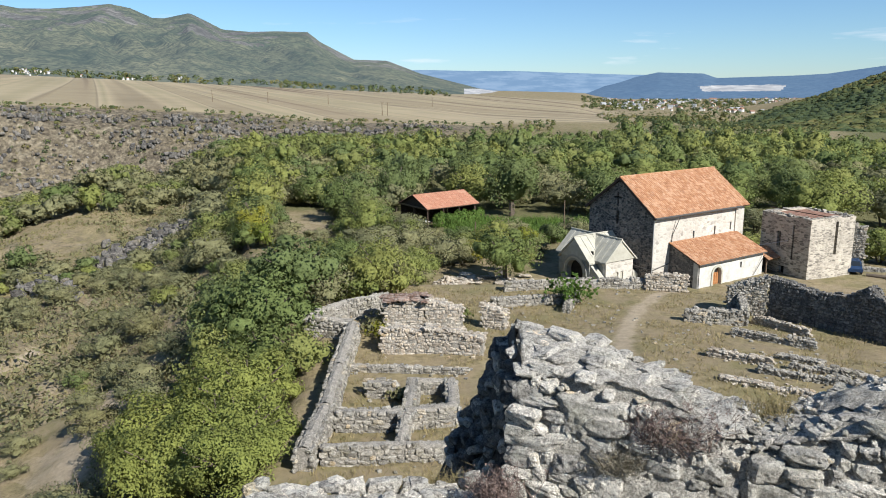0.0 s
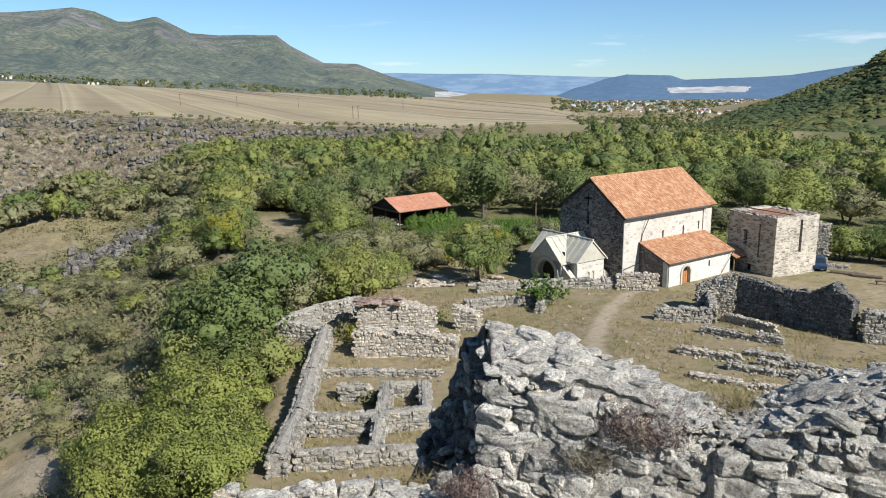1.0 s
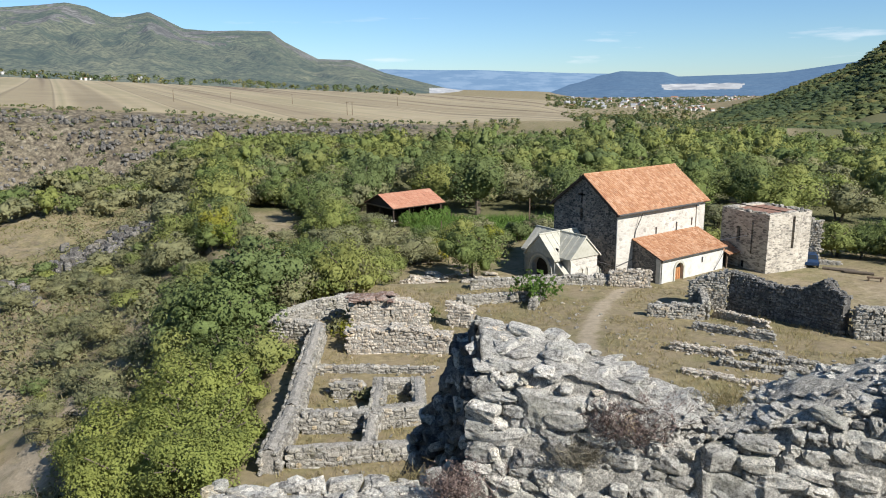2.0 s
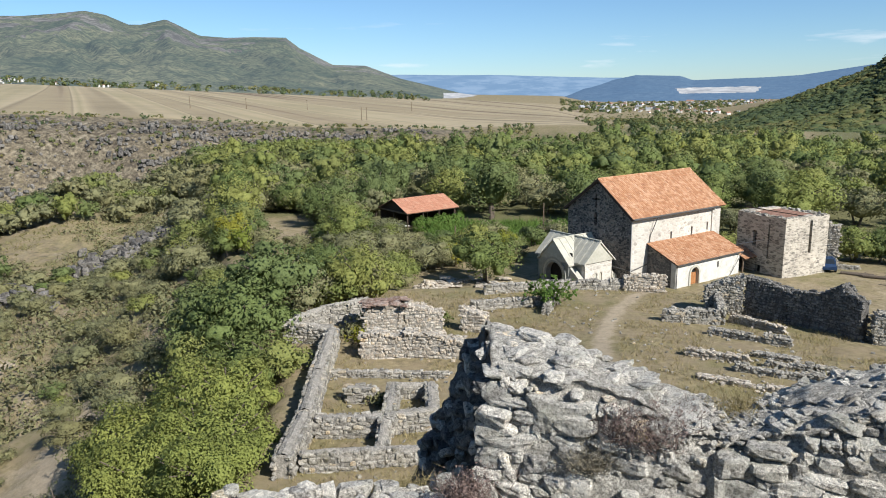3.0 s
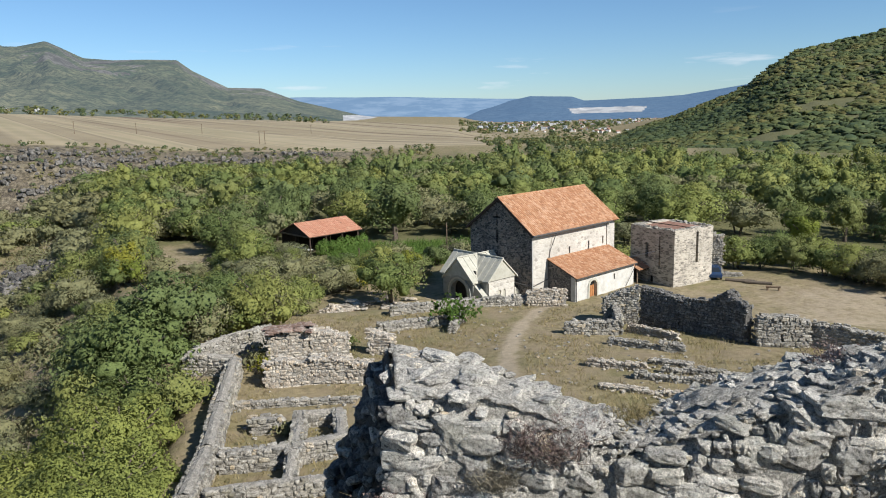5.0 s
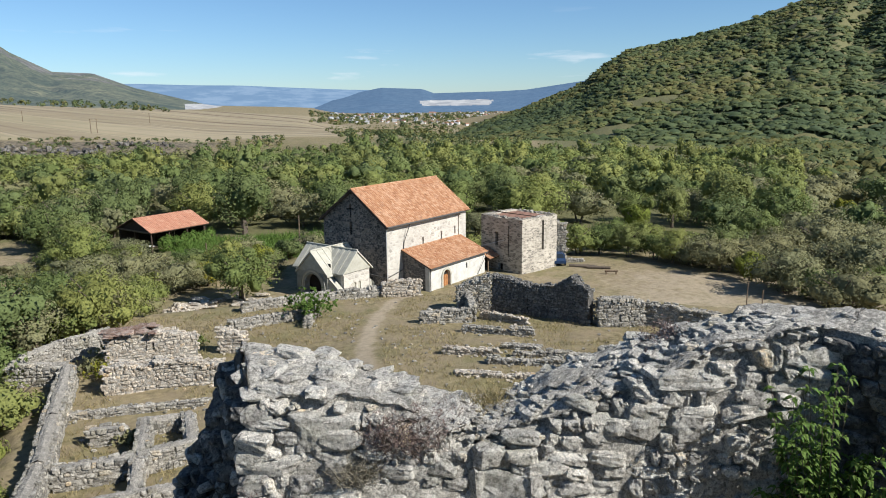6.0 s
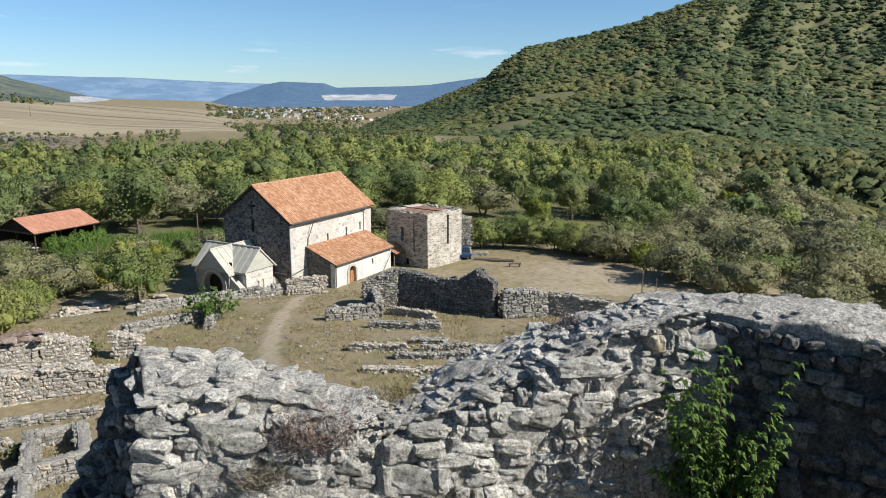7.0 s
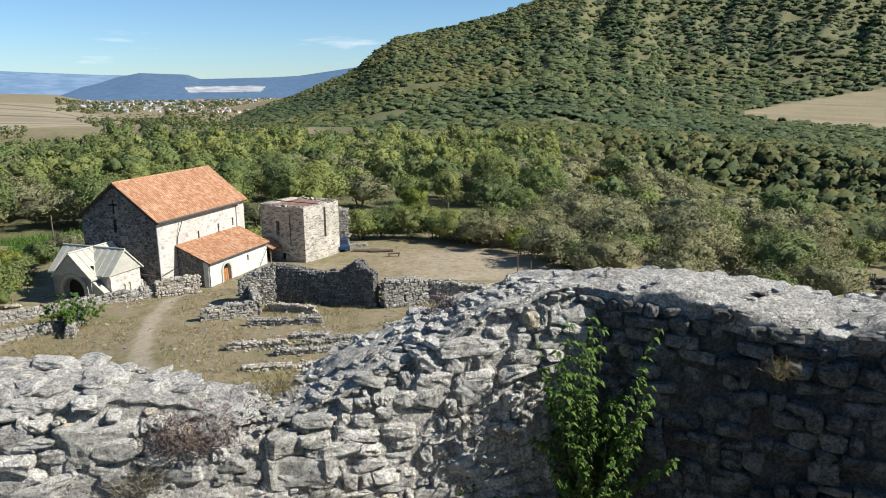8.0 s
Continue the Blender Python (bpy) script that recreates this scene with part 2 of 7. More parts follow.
def leaf_mat(name, stops, trans=0.33, shared=False, sprays=2.6, depth=0.22):
    """Leaves: one tone for each plant, from its object or, in a joined wood, from its tone attribute."""
    m, n, l, b = mat(name, 0.75)
    rnd = n.new("ShaderNodeObjectInfo").outputs["Random"]
    at = n.new("ShaderNodeAttribute")
    at.attribute_name = "tone"
    isl = n.new("ShaderNodeNewGeometry").outputs["Random Per Island"]
    one = at.outputs["Fac"] if shared else calc(n, l, "FRACT", calc(n, l, "ADD", rnd, at.outputs["Fac"]))
    base = ramp(n, l, one, stops)
    p = place(n)
    sprig = nz(n, l, sprays, 4, 0.75, p)
    base = mix(n, l, 0.6, base, ramp(n, l, sprig, [(0.36, grey(0.72)), (0.5, grey(0.97)), (0.64, grey(1.22))]), "MULTIPLY")
    base = mix(n, l, 0.6, base, ramp(n, l, isl, [(0, grey(0.82)), (1, grey(1.2))]), "MULTIPLY")
    l.new(base, b.inputs["Base Color"])
    bump(n, l, b, nz(n, l, sprays * 1.2, 3, 0.7, p), 0.9, depth)
    tr = n.new("ShaderNodeBsdfTranslucent")
    l.new(base, tr.inputs["Color"])
    ms = n.new("ShaderNodeMixShader")
    ms.inputs[0].default_value = trans
    out = n["Material Output"]
    l.new(b.outputs[0], ms.inputs[1])
    l.new(tr.outputs[0], ms.inputs[2])
    l.new(ms.outputs[0], out.inputs["Surface"])
    return m


GREENS = [(0, (0.128, 0.170, 0.056)), (0.2, (0.158, 0.196, 0.058)), (0.4, (0.210, 0.238, 0.066)), (0.55, (0.250, 0.262, 0.074)), (0.72, (0.200, 0.222, 0.070)), (0.88, (0.148, 0.184, 0.066)), (1, (0.136, 0.174, 0.062))]
M_LEAF = leaf_mat("tree_leaves", GREENS)
M_HILLLEAF = leaf_mat("hill_scrub_leaves", [(0, (0.070, 0.100, 0.046)), (0.35, (0.094, 0.122, 0.048)), (0.6, (0.122, 0.140, 0.050)), (0.8, (0.150, 0.152, 0.052)), (1, (0.178, 0.162, 0.060))], 0.3, True, 0.55, 0.3)
M_GREYLEAF = leaf_mat("dusty_leaves", [(0, (0.195, 0.200, 0.100)), (0.5, (0.240, 0.235, 0.118)), (1, (0.215, 0.205, 0.095))])
M_YELLOW = leaf_mat("yellowing_leaves", [(0, (0.22, 0.24, 0.035)), (0.5, (0.30, 0.27, 0.035)), (1, (0.19, 0.23, 0.04))])
M_LUSH = leaf_mat("lush_bush_leaves", [(0, (0.20, 0.240, 0.060)), (0.5, (0.265, 0.285, 0.072)), (1, (0.225, 0.255, 0.064))])
M_VINE = leaf_mat("bright_green_leaves", [(0, (0.09, 0.17, 0.03)), (1, (0.14, 0.21, 0.045))], 0.35)
M_PURPLE = leaf_mat("dry_purple_twigs", [(0, (0.145, 0.100, 0.088)), (1, (0.205, 0.155, 0.130))], 0.1)
M_HAY = leaf_mat("grey_dry_grass", [(0, (0.22, 0.195, 0.145)), (1, (0.30, 0.27, 0.20))], 0.2)
M_STEPPE = leaf_mat("steppe_grass", [(0, (0.20, 0.17, 0.08)), (0.5, (0.26, 0.22, 0.12)), (0.8, (0.17, 0.165, 0.06)), (1, (0.14, 0.15, 0.05))], 0.2)
M_DRY = leaf_mat("dry_grass_blades", [(0, (0.30, 0.24, 0.12)), (0.6, (0.36, 0.29, 0.15)), (1, (0.22, 0.21, 0.09))], 0.3)


def ground_mat():
    """Dry grass, scrub, soil, rock and ploughed field, told apart by the sheet's cover attribute."""
    m, n, l, b = mat("ground", 0.95)
    p = place(n)
    at = n.new("ShaderNodeVertexColor")
    at.layer_name = "cover"
    k = n.new("ShaderNodeSeparateColor")
    l.new(at.outputs["Color"], k.inputs[0])
    bare, green, rock = k.outputs
    field = at.outputs["Alpha"]
    big = nz(n, l, 0.09, 6, 0.65, p)
    fine = nz(n, l, 1.7, 8, 0.75, p)
    grass = ramp(n, l, fine, [(0.34, (0.085, 0.07, 0.04)), (0.46, (0.19, 0.155, 0.085)), (0.6, (0.27, 0.22, 0.125)), (0.72, (0.35, 0.295, 0.185))])
    grass = mix(n, l, ramp(n, l, big, [(0.46, grey(0)), (0.60, grey(0.6))]), grass, (0.135, 0.128, 0.052))
    mid = nz(n, l, 0.45, 6, 0.7, p)
    grass = mix(n, l, ramp(n, l, mid, [(0.45, grey(0)), (0.6, grey(0.65))]), grass, (0.235, 0.185, 0.12))
    soil = ramp(n, l, fine, [(0.3, (0.25, 0.20, 0.135)), (0.7, (0.39, 0.325, 0.23))])
    verd = ramp(n, l, fine, [(0.3, (0.075, 0.074, 0.032)), (0.7, (0.155, 0.148, 0.066))])
    rk = ramp(n, l, nz(n, l, 0.22, 9, 0.8, p), [(0.36, (0.060, 0.050, 0.040)), (0.5, (0.115, 0.096, 0.066)), (0.66, (0.19, 0.168, 0.125))])
    rk = mix(n, l, 0.9, rk, ramp(n, l, nz(n, l, 0.5, 7, 0.8, p), [(0.40, grey(0.35)), (0.5, grey(0.95)), (0.60, grey(1.7))]), "MULTIPLY")
    brk = nz(n, l, 0.6, 6, 0.7, p)
    def soft(f):
        return ramp(n, l, calc(n, l, "ADD", f, calc(n, l, "MULTIPLY", calc(n, l, "SUBTRACT", brk, 0.5), 0.9)), [(0.35, grey(0)), (0.65, grey(1))])
    base = mix(n, l, soft(green), grass, verd)
    base = mix(n, l, soft(rock), base, rk)
    base = mix(n, l, soft(bare), base, soil)
    turn_ = n.new("ShaderNodeMapping")
    turn_.inputs["Rotation"].default_value = (0, 0, radians(-118))
    l.new(p, turn_.inputs["Vector"])
    mp = n.new("ShaderNodeMapping")
    mp.inputs["Scale"].default_value = (0.00025, 0.017, 0.002)
    l.new(turn_.outputs[0], mp.inputs["Vector"])
    st = nz(n, l, 1.0, 2, 0.5, mp.outputs[0])
    fld = ramp(n, l, st, [(0.35, (0.12, 0.088, 0.06)), (0.39, (0.24, 0.195, 0.125)), (0.46, (0.26, 0.215, 0.135)), (0.48, (0.19, 0.155, 0.10)), (0.50, (0.33, 0.275, 0.18)), (0.56, (0.25, 0.215, 0.13)), (0.60, (0.32, 0.265, 0.17)), (0.66, (0.22, 0.18, 0.115))])
    fld = mix(n, l, 0.5, fld, ramp(n, l, nz(n, l, 0.02, 6, 0.7, p), [(0.35, grey(0.75)), (0.65, grey(1.15))]), "MULTIPLY")
    base = mix(n, l, field, base, fld)
    l.new(base, b.inputs["Base Color"])
    bump(n, l, b, nz(n, l, 2.5, 8, 0.75, p), 0.7, 0.15)
    return m


M_GROUND = ground_mat()


def far_mat(name, a, c, haze_glow, amount, fine=0.03):
    """Distant hills, the haze of kilometres of air painted in as bluish emission."""
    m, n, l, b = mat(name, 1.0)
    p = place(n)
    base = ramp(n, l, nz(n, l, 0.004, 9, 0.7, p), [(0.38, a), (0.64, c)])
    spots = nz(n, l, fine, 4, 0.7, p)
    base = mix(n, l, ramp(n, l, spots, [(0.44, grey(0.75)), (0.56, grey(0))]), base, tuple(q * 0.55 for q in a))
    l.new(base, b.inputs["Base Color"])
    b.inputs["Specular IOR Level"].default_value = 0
    b.inputs["Emission Color"].default_value = (*haze_glow, 1)
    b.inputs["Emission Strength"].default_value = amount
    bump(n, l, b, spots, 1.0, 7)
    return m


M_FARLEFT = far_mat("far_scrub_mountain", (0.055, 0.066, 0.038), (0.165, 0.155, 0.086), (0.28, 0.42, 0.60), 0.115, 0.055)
# the bluish base colours of these two carry painted haze as well
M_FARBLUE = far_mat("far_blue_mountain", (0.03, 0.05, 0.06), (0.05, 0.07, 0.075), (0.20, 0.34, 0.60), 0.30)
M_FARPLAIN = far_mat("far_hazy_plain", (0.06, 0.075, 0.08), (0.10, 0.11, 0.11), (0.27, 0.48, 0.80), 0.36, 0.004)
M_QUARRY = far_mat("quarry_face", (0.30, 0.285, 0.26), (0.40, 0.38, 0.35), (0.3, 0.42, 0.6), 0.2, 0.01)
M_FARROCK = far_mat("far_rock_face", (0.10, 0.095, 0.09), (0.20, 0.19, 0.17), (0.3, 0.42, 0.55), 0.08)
# ---- helpers of this scene ----
rng = np.random.default_rng(7)


def smooth(v, a, b):
    t = np.clip((np.asarray(v, float) - a) / (b - a), 0, 1)
    return t * t * (3 - 2 * t)


def lattice(ix, iy, seed):
    v = np.sin(ix * 127.1 + iy * 311.7 + seed * 74.7) * 43758.5453
    return v - np.floor(v)


def vnoise(x, y, seed=0):
    ix, iy = np.floor(x), np.floor(y)
    fx, fy = x - ix, y - iy
    fx, fy = fx * fx * (3 - 2 * fx), fy * fy * (3 - 2 * fy)
    a, b = lattice(ix, iy, seed), lattice(ix + 1, iy, seed)
    c, d = lattice(ix, iy + 1, seed), lattice(ix + 1, iy + 1, seed)
    return (a + (b - a) * fx) * (1 - fy) + (c + (d - c) * fx) * fy


def fbm(x, y, octaves=4, seed=0):
    x, y = np.asarray(x, float), np.asarray(y, float)
    s, amp, tot = 0.0, 0.5, 0.0
    for o in range(octaves):
        s = s + amp * vnoise(x * 2 ** o, y * 2 ** o, seed + o * 3)
        tot += amp
        amp *= 0.5
    return s / tot - 0.5


def table(v, rows):
    return np.interp(v, [r[0] for r in rows], [r[1] for r in rows])


def mesh_np(name, verts, faces, mats, flat=True, index=None, normals=None):
    """A mesh from numpy arrays: faces are rows of equal length, or a list of such arrays."""
    me = bpy.data.meshes.new(name)
    groups = faces if isinstance(faces, list) else [faces]
    groups = [np.asarray(g, np.int32) for g in groups if len(g)]
    me.vertices.add(len(verts))
    me.vertices.foreach_set("co", np.asarray(verts, np.float32).ravel())
    loops = np.concatenate([g.ravel() for g in groups])
    counts = np.concatenate([np.full(len(g), g.shape[1], np.int32) for g in groups])
    me.loops.add(len(loops))
    me.loops.foreach_set("vertex_index", loops)
    me.polygons.add(len(counts))
    me.polygons.foreach_set("loop_start", np.concatenate([[0], np.cumsum(counts)[:-1]]).astype(np.int32))
    me.polygons.foreach_set("use_smooth", np.full(len(counts), not flat))
    for m in mats if isinstance(mats, (list, tuple)) else [mats]:
        me.materials.append(m)
    if index is not None:
        me.polygons.foreach_set("material_index", np.asarray(index, np.int32))
    me.update(calc_edges=True)
    me.validate()
    if normals is not None:
        me.polygons.foreach_set("use_smooth", np.ones(len(counts), bool))
        me.normals_split_custom_set_from_vertices(np.asarray(normals, np.float32))
    return me


def grid_faces(nu, nv, wrap=False):
    i = np.arange(nu if wrap else nu - 1)[:, None]
    j = np.arange(nv - 1)[None, :]
    a = i * nv + j
    b = ((i + 1) % nu) * nv + j
    return np.stack([a, b, b + 1, a + 1], -1).reshape(-1, 4)


def root(name, x=0, y=0, z=0, turn=0):
    ob = new(name)
    ob.matrix_world = pose(x, y, z, 0, 0, turn)
    ob.empty_display_size = 0.2
    return ob


def part(name, data, material, parent, label=""):
    """Links a bmesh or a mesh as one mesh object under a thing or a part."""
    if isinstance(data, bmesh.types.BMesh):
        me = bpy.data.meshes.new(name)
        data.to_mesh(me)
        data.free()
        me.materials.append(material)
        data = me
    ob = new(name, data)
    ob.parent = parent
    return tagged(ob, label) if label else ob


def box(bm, x0, x1, y0, y1, z0, z1, bevel=0.0):
    m = Matrix.Translation(((x0 + x1) / 2, (y0 + y1) / 2, (z0 + z1) / 2)) @ Matrix.Diagonal((x1 - x0, y1 - y0, z1 - z0, 1))
    r = bmesh.ops.create_cube(bm, size=1, matrix=m)
    if bevel:
        es = list({e for v in r["verts"] for e in v.link_edges})
        bmesh.ops.bevel(bm, geom=es, offset=bevel, segments=1, affect="EDGES")
    return bm


def rod(bm, a, b, r0, r1=None, n=8):
    a, b = Vector(a), Vector(b)
    m = Matrix.Translation((a + b) / 2) @ (b - a).to_track_quat("Z", "Y").to_matrix().to_4x4()
    bmesh.ops.create_cone(bm, cap_ends=True, segments=n, radius1=r0, radius2=r0 if r1 is None else r1, depth=(b - a).length, matrix=m)
    return bm


def poly(bm, pts, depth):
    """A flat outline of 3D points, pushed along depth."""
    vs = [bm.verts.new(p) for p in pts]
    f = bm.faces.new(vs)
    r = bmesh.ops.extrude_face_region(bm, geom=[f])
    bmesh.ops.translate(bm, verts=[v for v in r["geom"] if isinstance(v, bmesh.types.BMVert)], vec=depth)
    bmesh.ops.recalc_face_normals(bm, faces=bm.faces[:])
    return bm


# ---- the lie of the land ----
EDGE_EL = [(-60, 0.6), (-33, -0.9), (-23, -1.5), (-11, -2.6), (0, -3.04), (7, -2.8), (12, -2.9), (30, -3.2)]
CREST_EL = [(-60, 1.6), (-33, 1.05), (-27, 0.72), (-15, 0.0), (-4, -0.66), (7, -1.62), (12.6, -2.15), (16, -2.3), (30, -2.6)]
LEFT_SKY = [(-70, 7), (-45, 6.2), (-34, 5.9), (-31.8, 5.5), (-30, 5.55), (-28.1, 5.75), (-26.3, 6.0), (-25.0, 5.75), (-23.6, 5.1), (-22.8, 5.1), (-21.1, 5.5), (-20.2, 5.05), (-18.9, 4.35),
            (-17, 4.2), (-15, 4.25), (-12.8, 4.2), (-11.8, 3.4), (-9.4, 2.1), (-6.9, 2.0), (-4.3, 0.95), (-2.2, 0.4), (0.4, -0.3), (3.1, -0.7), (6, -1.3), (9, -2.2)]
BLUE_SKY = [(4.5, -1.6), (6.7, -1.09), (9.7, 0.05), (13.5, 0.85), (16.7, 0.71), (17.6, 0.36), (22.6, 0.46), (24.7, 0.56), (27.5, 0.97), (29.5, 1.27), (36, 1.5)]
HILL_SKY = [(14, -3.3), (17, -3.1), (19.3, -2.7), (20.8, -2.2), (22.7, -1.5), (24.3, -1.05), (25.4, -0.55), (27, 0.1), (28.3, 0.65), (29.3, 1.2), (30.3, 2.1), (32.1, 3.4), (36.4, 4.15), (40.7, 5.3), (48, 8), (60, 11), (80, 12), (130, 12)]
HILL_FOOT = [(14, -3.3), (22.5, -3.2), (28.5, -3.25), (38.6, -3.5), (49, -4.0), (57.5, -4.6), (67, -5.4), (90, -5.6), (130, -5.6)]


def rise(el):
    return np.tan(np.radians(el))


def rim(y):
    """x of the promontory's western edge."""
    return -10.9 - 0.385 * np.maximum(0, y - 44)


def height(x, y):
    x, y = np.asarray(x, float), np.asarray(y, float)
    d, az = np.hypot(x, y), np.degrees(np.arctan2(x, y))
    front = smooth(y, 10, 30)
    top = 2.3 + 1.3 * smooth(az, 3, 14) * (1 - smooth(d, 42, 64))
    top = top * (1 - smooth(d, 67, 74)) - 0.8 * smooth(d, 67, 74) - 0.9 * smooth(d, 92, 125)
    top = top + 10.2 * (1 - smooth(d, 13, 26))
    top = top + (0.35 * fbm(x * 0.12, y * 0.12, 4, 3) + 0.12 * fbm(x * 0.7, y * 0.7, 3, 5)) * smooth(d, 16, 30)
    off = (rim(y) - x) * 0.93
    rough = 7 * fbm(x * 0.03, y * 0.03, 5, 9) + 1.6 * fbm(x * 0.16, y * 0.16, 4, 2)
    west = 1.8 * smooth(off, 0, 2.5) + 0.42 * np.clip(off - 2, 0, 18) + 0.20 * np.maximum(0, off - 20)
    west = np.minimum(west, 50) + rough * smooth(off, 4, 30)
    west = west - 7.0 * np.exp(-((d - 215) / 50) ** 2) * smooth(off, 12, 34) * (1 - smooth(off, 78, 120))
    east = 0.05 * np.maximum(0, x - 60)
    out = ((x - 112) * 151 - (y - 42) * 77) / 169.5
    east = np.minimum(east, 3.5) + np.minimum(0.55 * np.maximum(0, out + 4 * fbm(x * 0.03, y * 0.03, 3, 14)), 34) * (1 - smooth(d, 355, 415))
    near = top - west - east
    near = near - 14 * smooth(d, 255, 330) * (1 - smooth(az, 0, 9))
    edge = 21 + 430 * rise(table(az, EDGE_EL))
    crest = 21 + 1500 * rise(table(az, CREST_EL))
    ledge = 5 * np.abs(fbm(x * 0.02, y * 0.02, 5, 21)) + 9 * fbm(x * 0.012, y * 0.012, 5, 4)
    t = np.clip((d - 300) / 130, 0, 1)
    deep = -44 + 40 * smooth(az, 0, 9)
    cliff = deep + (edge - deep) * (0.55 * t + 0.45 * smooth(t + fbm(x * 0.01, y * 0.01, 4, 6) * 0.5, 0.45, 0.8)) + ledge * (1 - smooth(t, 0.8, 1)) * (1 - smooth(az, 0, 9))
    field = edge + (crest - edge) * np.clip((d - 430) / 1070, 0, 1)
    basin = -32 - 8 * smooth(d, 1600, 3000)
    field = field + (basin - field) * smooth(az, 7, 12) * smooth(d, 700, 1300)
    far = np.where(d < 430, cliff, field)
    foot = 21 + 420 * rise(table(az, HILL_FOOT)) - 2
    east_far = near + (foot - near) * smooth(d, 250 + 120 * smooth(az, 40, 48), 420)
    east_far = east_far - 34 * smooth(d, 432, 640)
    west_side = near + (far - near) * smooth(d, 285, 330) * (d > 285)
    z = west_side + (east_far - west_side) * smooth(az, 14, 24)
    back = 9 - 0.1 * np.maximum(0, -y - 5)
    return np.where(y < 0, z + (np.maximum(back, -20) - z) * smooth(-y, 0, 25), z)


def right_field(x, y):
    """Share of the dry field that tapers off on the hill's lower slope."""
    d, az = np.hypot(x, y), np.degrees(np.arctan2(x, y))
    t = np.clip((az - 57.5) / 11, 0, 2)
    lo, hi = 585 - 20 * t, 600 + 150 * t ** 0.9
    return smooth(d, lo - 4, lo + 6) * (1 - smooth(d, hi - 6, hi + 6)) * (az > 57.5) * (az < 100)


PATH = [(36, 7.6), (44, 9.1), (49.5, 10.2), (52.8, 11.1), (56, 12.2), (60, 13.8), (63.8, 16.0), (66, 18.2), (68, 20.5)]


def covers(x, y):
    """Shares of bare soil, green growth, rock and ploughed field."""
    d, az = np.hypot(x, y), np.degrees(np.arctan2(x, y))
    off = (rim(y) - x) * 0.93
    px = table(y, PATH)
    path = (0.56 * np.exp(-((x - px) / 0.8) ** 2) + 0.20 * np.exp(-((x - px - 0.4) / 3.2) ** 2)) * smooth(y, 36, 44) * (1 - smooth(y, 66, 68))
    yard = smooth(d, 70, 74) * (1 - smooth(d, 92, 98)) * smooth(az, -8, -2)
    yard = yard * (0.36 + 0.22 * smooth(az, 30, 36)) * (1 - smooth(x, 66, 74))
    lane = np.exp(-((d - 112.5 - 0.25 * x) / 1.8) ** 2) * smooth(az, 3, 7) * 0.8
    slope = 0.45 * (fbm(x * 0.05, y * 0.05, 4, 12) > 0.06) * smooth(off, 4, 10) * (d < 260)
    pathl = 0.9 * np.exp(-((off - 19 - 3 * np.sin(y * 0.09)) / 1.2) ** 2) * (1 - smooth(d, 75, 95))
    dry = np.maximum.reduce([np.exp(-((az - a0) / wa) ** 4 - ((d - d0) / wd) ** 4) for a0, d0, wa, wd in ((-14.0, 122, 2.8, 17), (-24.5, 86, 1.5, 11), (-29.8, 68, 0.9, 8), (-33.0, 84, 1.6, 20), (-21.8, 190, 1.2, 9))])
    bare = np.clip(path + yard + lane + slope + pathl, 0, 1)
    wood = smooth(d, 100, 112) * (1 - smooth(d, 262, 300)) * smooth(off, 2, -6)
    garden = smooth(d, 84, 90) * (1 - smooth(d, 116, 120)) * smooth(az, -6, -2) * (1 - smooth(az, 9, 11)) * 0.42
    town = smooth(d, 262, 300) * smooth(az, 11, 15) * 0.5
    green = np.clip(wood + garden + 0.5 * town + 0.22 * smooth(off, 2, 10) * (d < 285) + 0.42 * smooth(d, 285, 300) * (1 - smooth(d, 420, 432)) * (az < 20) + 0.9 * smooth(az, 24, 30) * smooth(d, 110 + 80 * smooth(az, 38, 46), 130 + 110 * smooth(az, 38, 46)), 0, 1)
    crag = 0.45 * smooth(fbm(x * 0.06, y * 0.06, 4, 31), 0.02, 0.15) * smooth(off, 16, 30) * (d < 285)
    gorge = smooth(d, 285, 310) * (1 - smooth(d, 425, 436)) * (0.62 + 0.38 * smooth(fbm(x * 0.02, y * 0.02, 5, 8), -0.12, 0.15))
    rock = np.clip(crag + gorge * (1 - 0.75 * smooth(az, -4, 6)) * (az < 20), 0, 1)
    fld = smooth(d, 426, 436) * (1 - smooth(az, 9, 13)) * (d < 2000) * (az > -80) * (y > 0)
    east = right_field(x, y)
    green = green * (1 - east) * (1 - 0.9 * dry)
    far_track = np.exp(-((d - 456) / 6) ** 2) * smooth(az, 44, 49) * 0.6
    bare = np.clip(bare * (1 - wood) + far_track + 0.45 * dry, 0, 1)
    return np.stack([bare, green, rock, np.clip(fld + 0.4 * east, 0, 1)], -1)


def polar_sheet(azs, ds):
    a, d = np.meshgrid(np.radians(azs), ds, indexing="ij")
    return d * np.sin(a), d * np.cos(a)


azs = np.concatenate([np.arange(-60, 84, 0.42), np.arange(84, 300, 6.0)])
ds = np.concatenate([[0.3, 6], np.geomspace(12, 60, 100), np.geomspace(60.9, 460, 170)[0:], np.geomspace(470, 4950, 60)])
gx, gy = polar_sheet(azs, ds)
gz = height(gx, gy)
gv = np.stack([gx, gy, gz], -1).reshape(-1, 3)
me = mesh_np("ground", gv, grid_faces(len(azs), len(ds), True)[:, ::-1], M_GROUND, flat=False)
col = me.color_attributes.new("cover", "FLOAT_COLOR", "POINT")
col.data.foreach_set("color", covers(gx, gy).reshape(-1, 4).astype(np.float32).ravel())
tagged(new("ground", me), "dry grassy ground with bare paths, scrub slopes and ploughed fields", "ground", kind="structure")


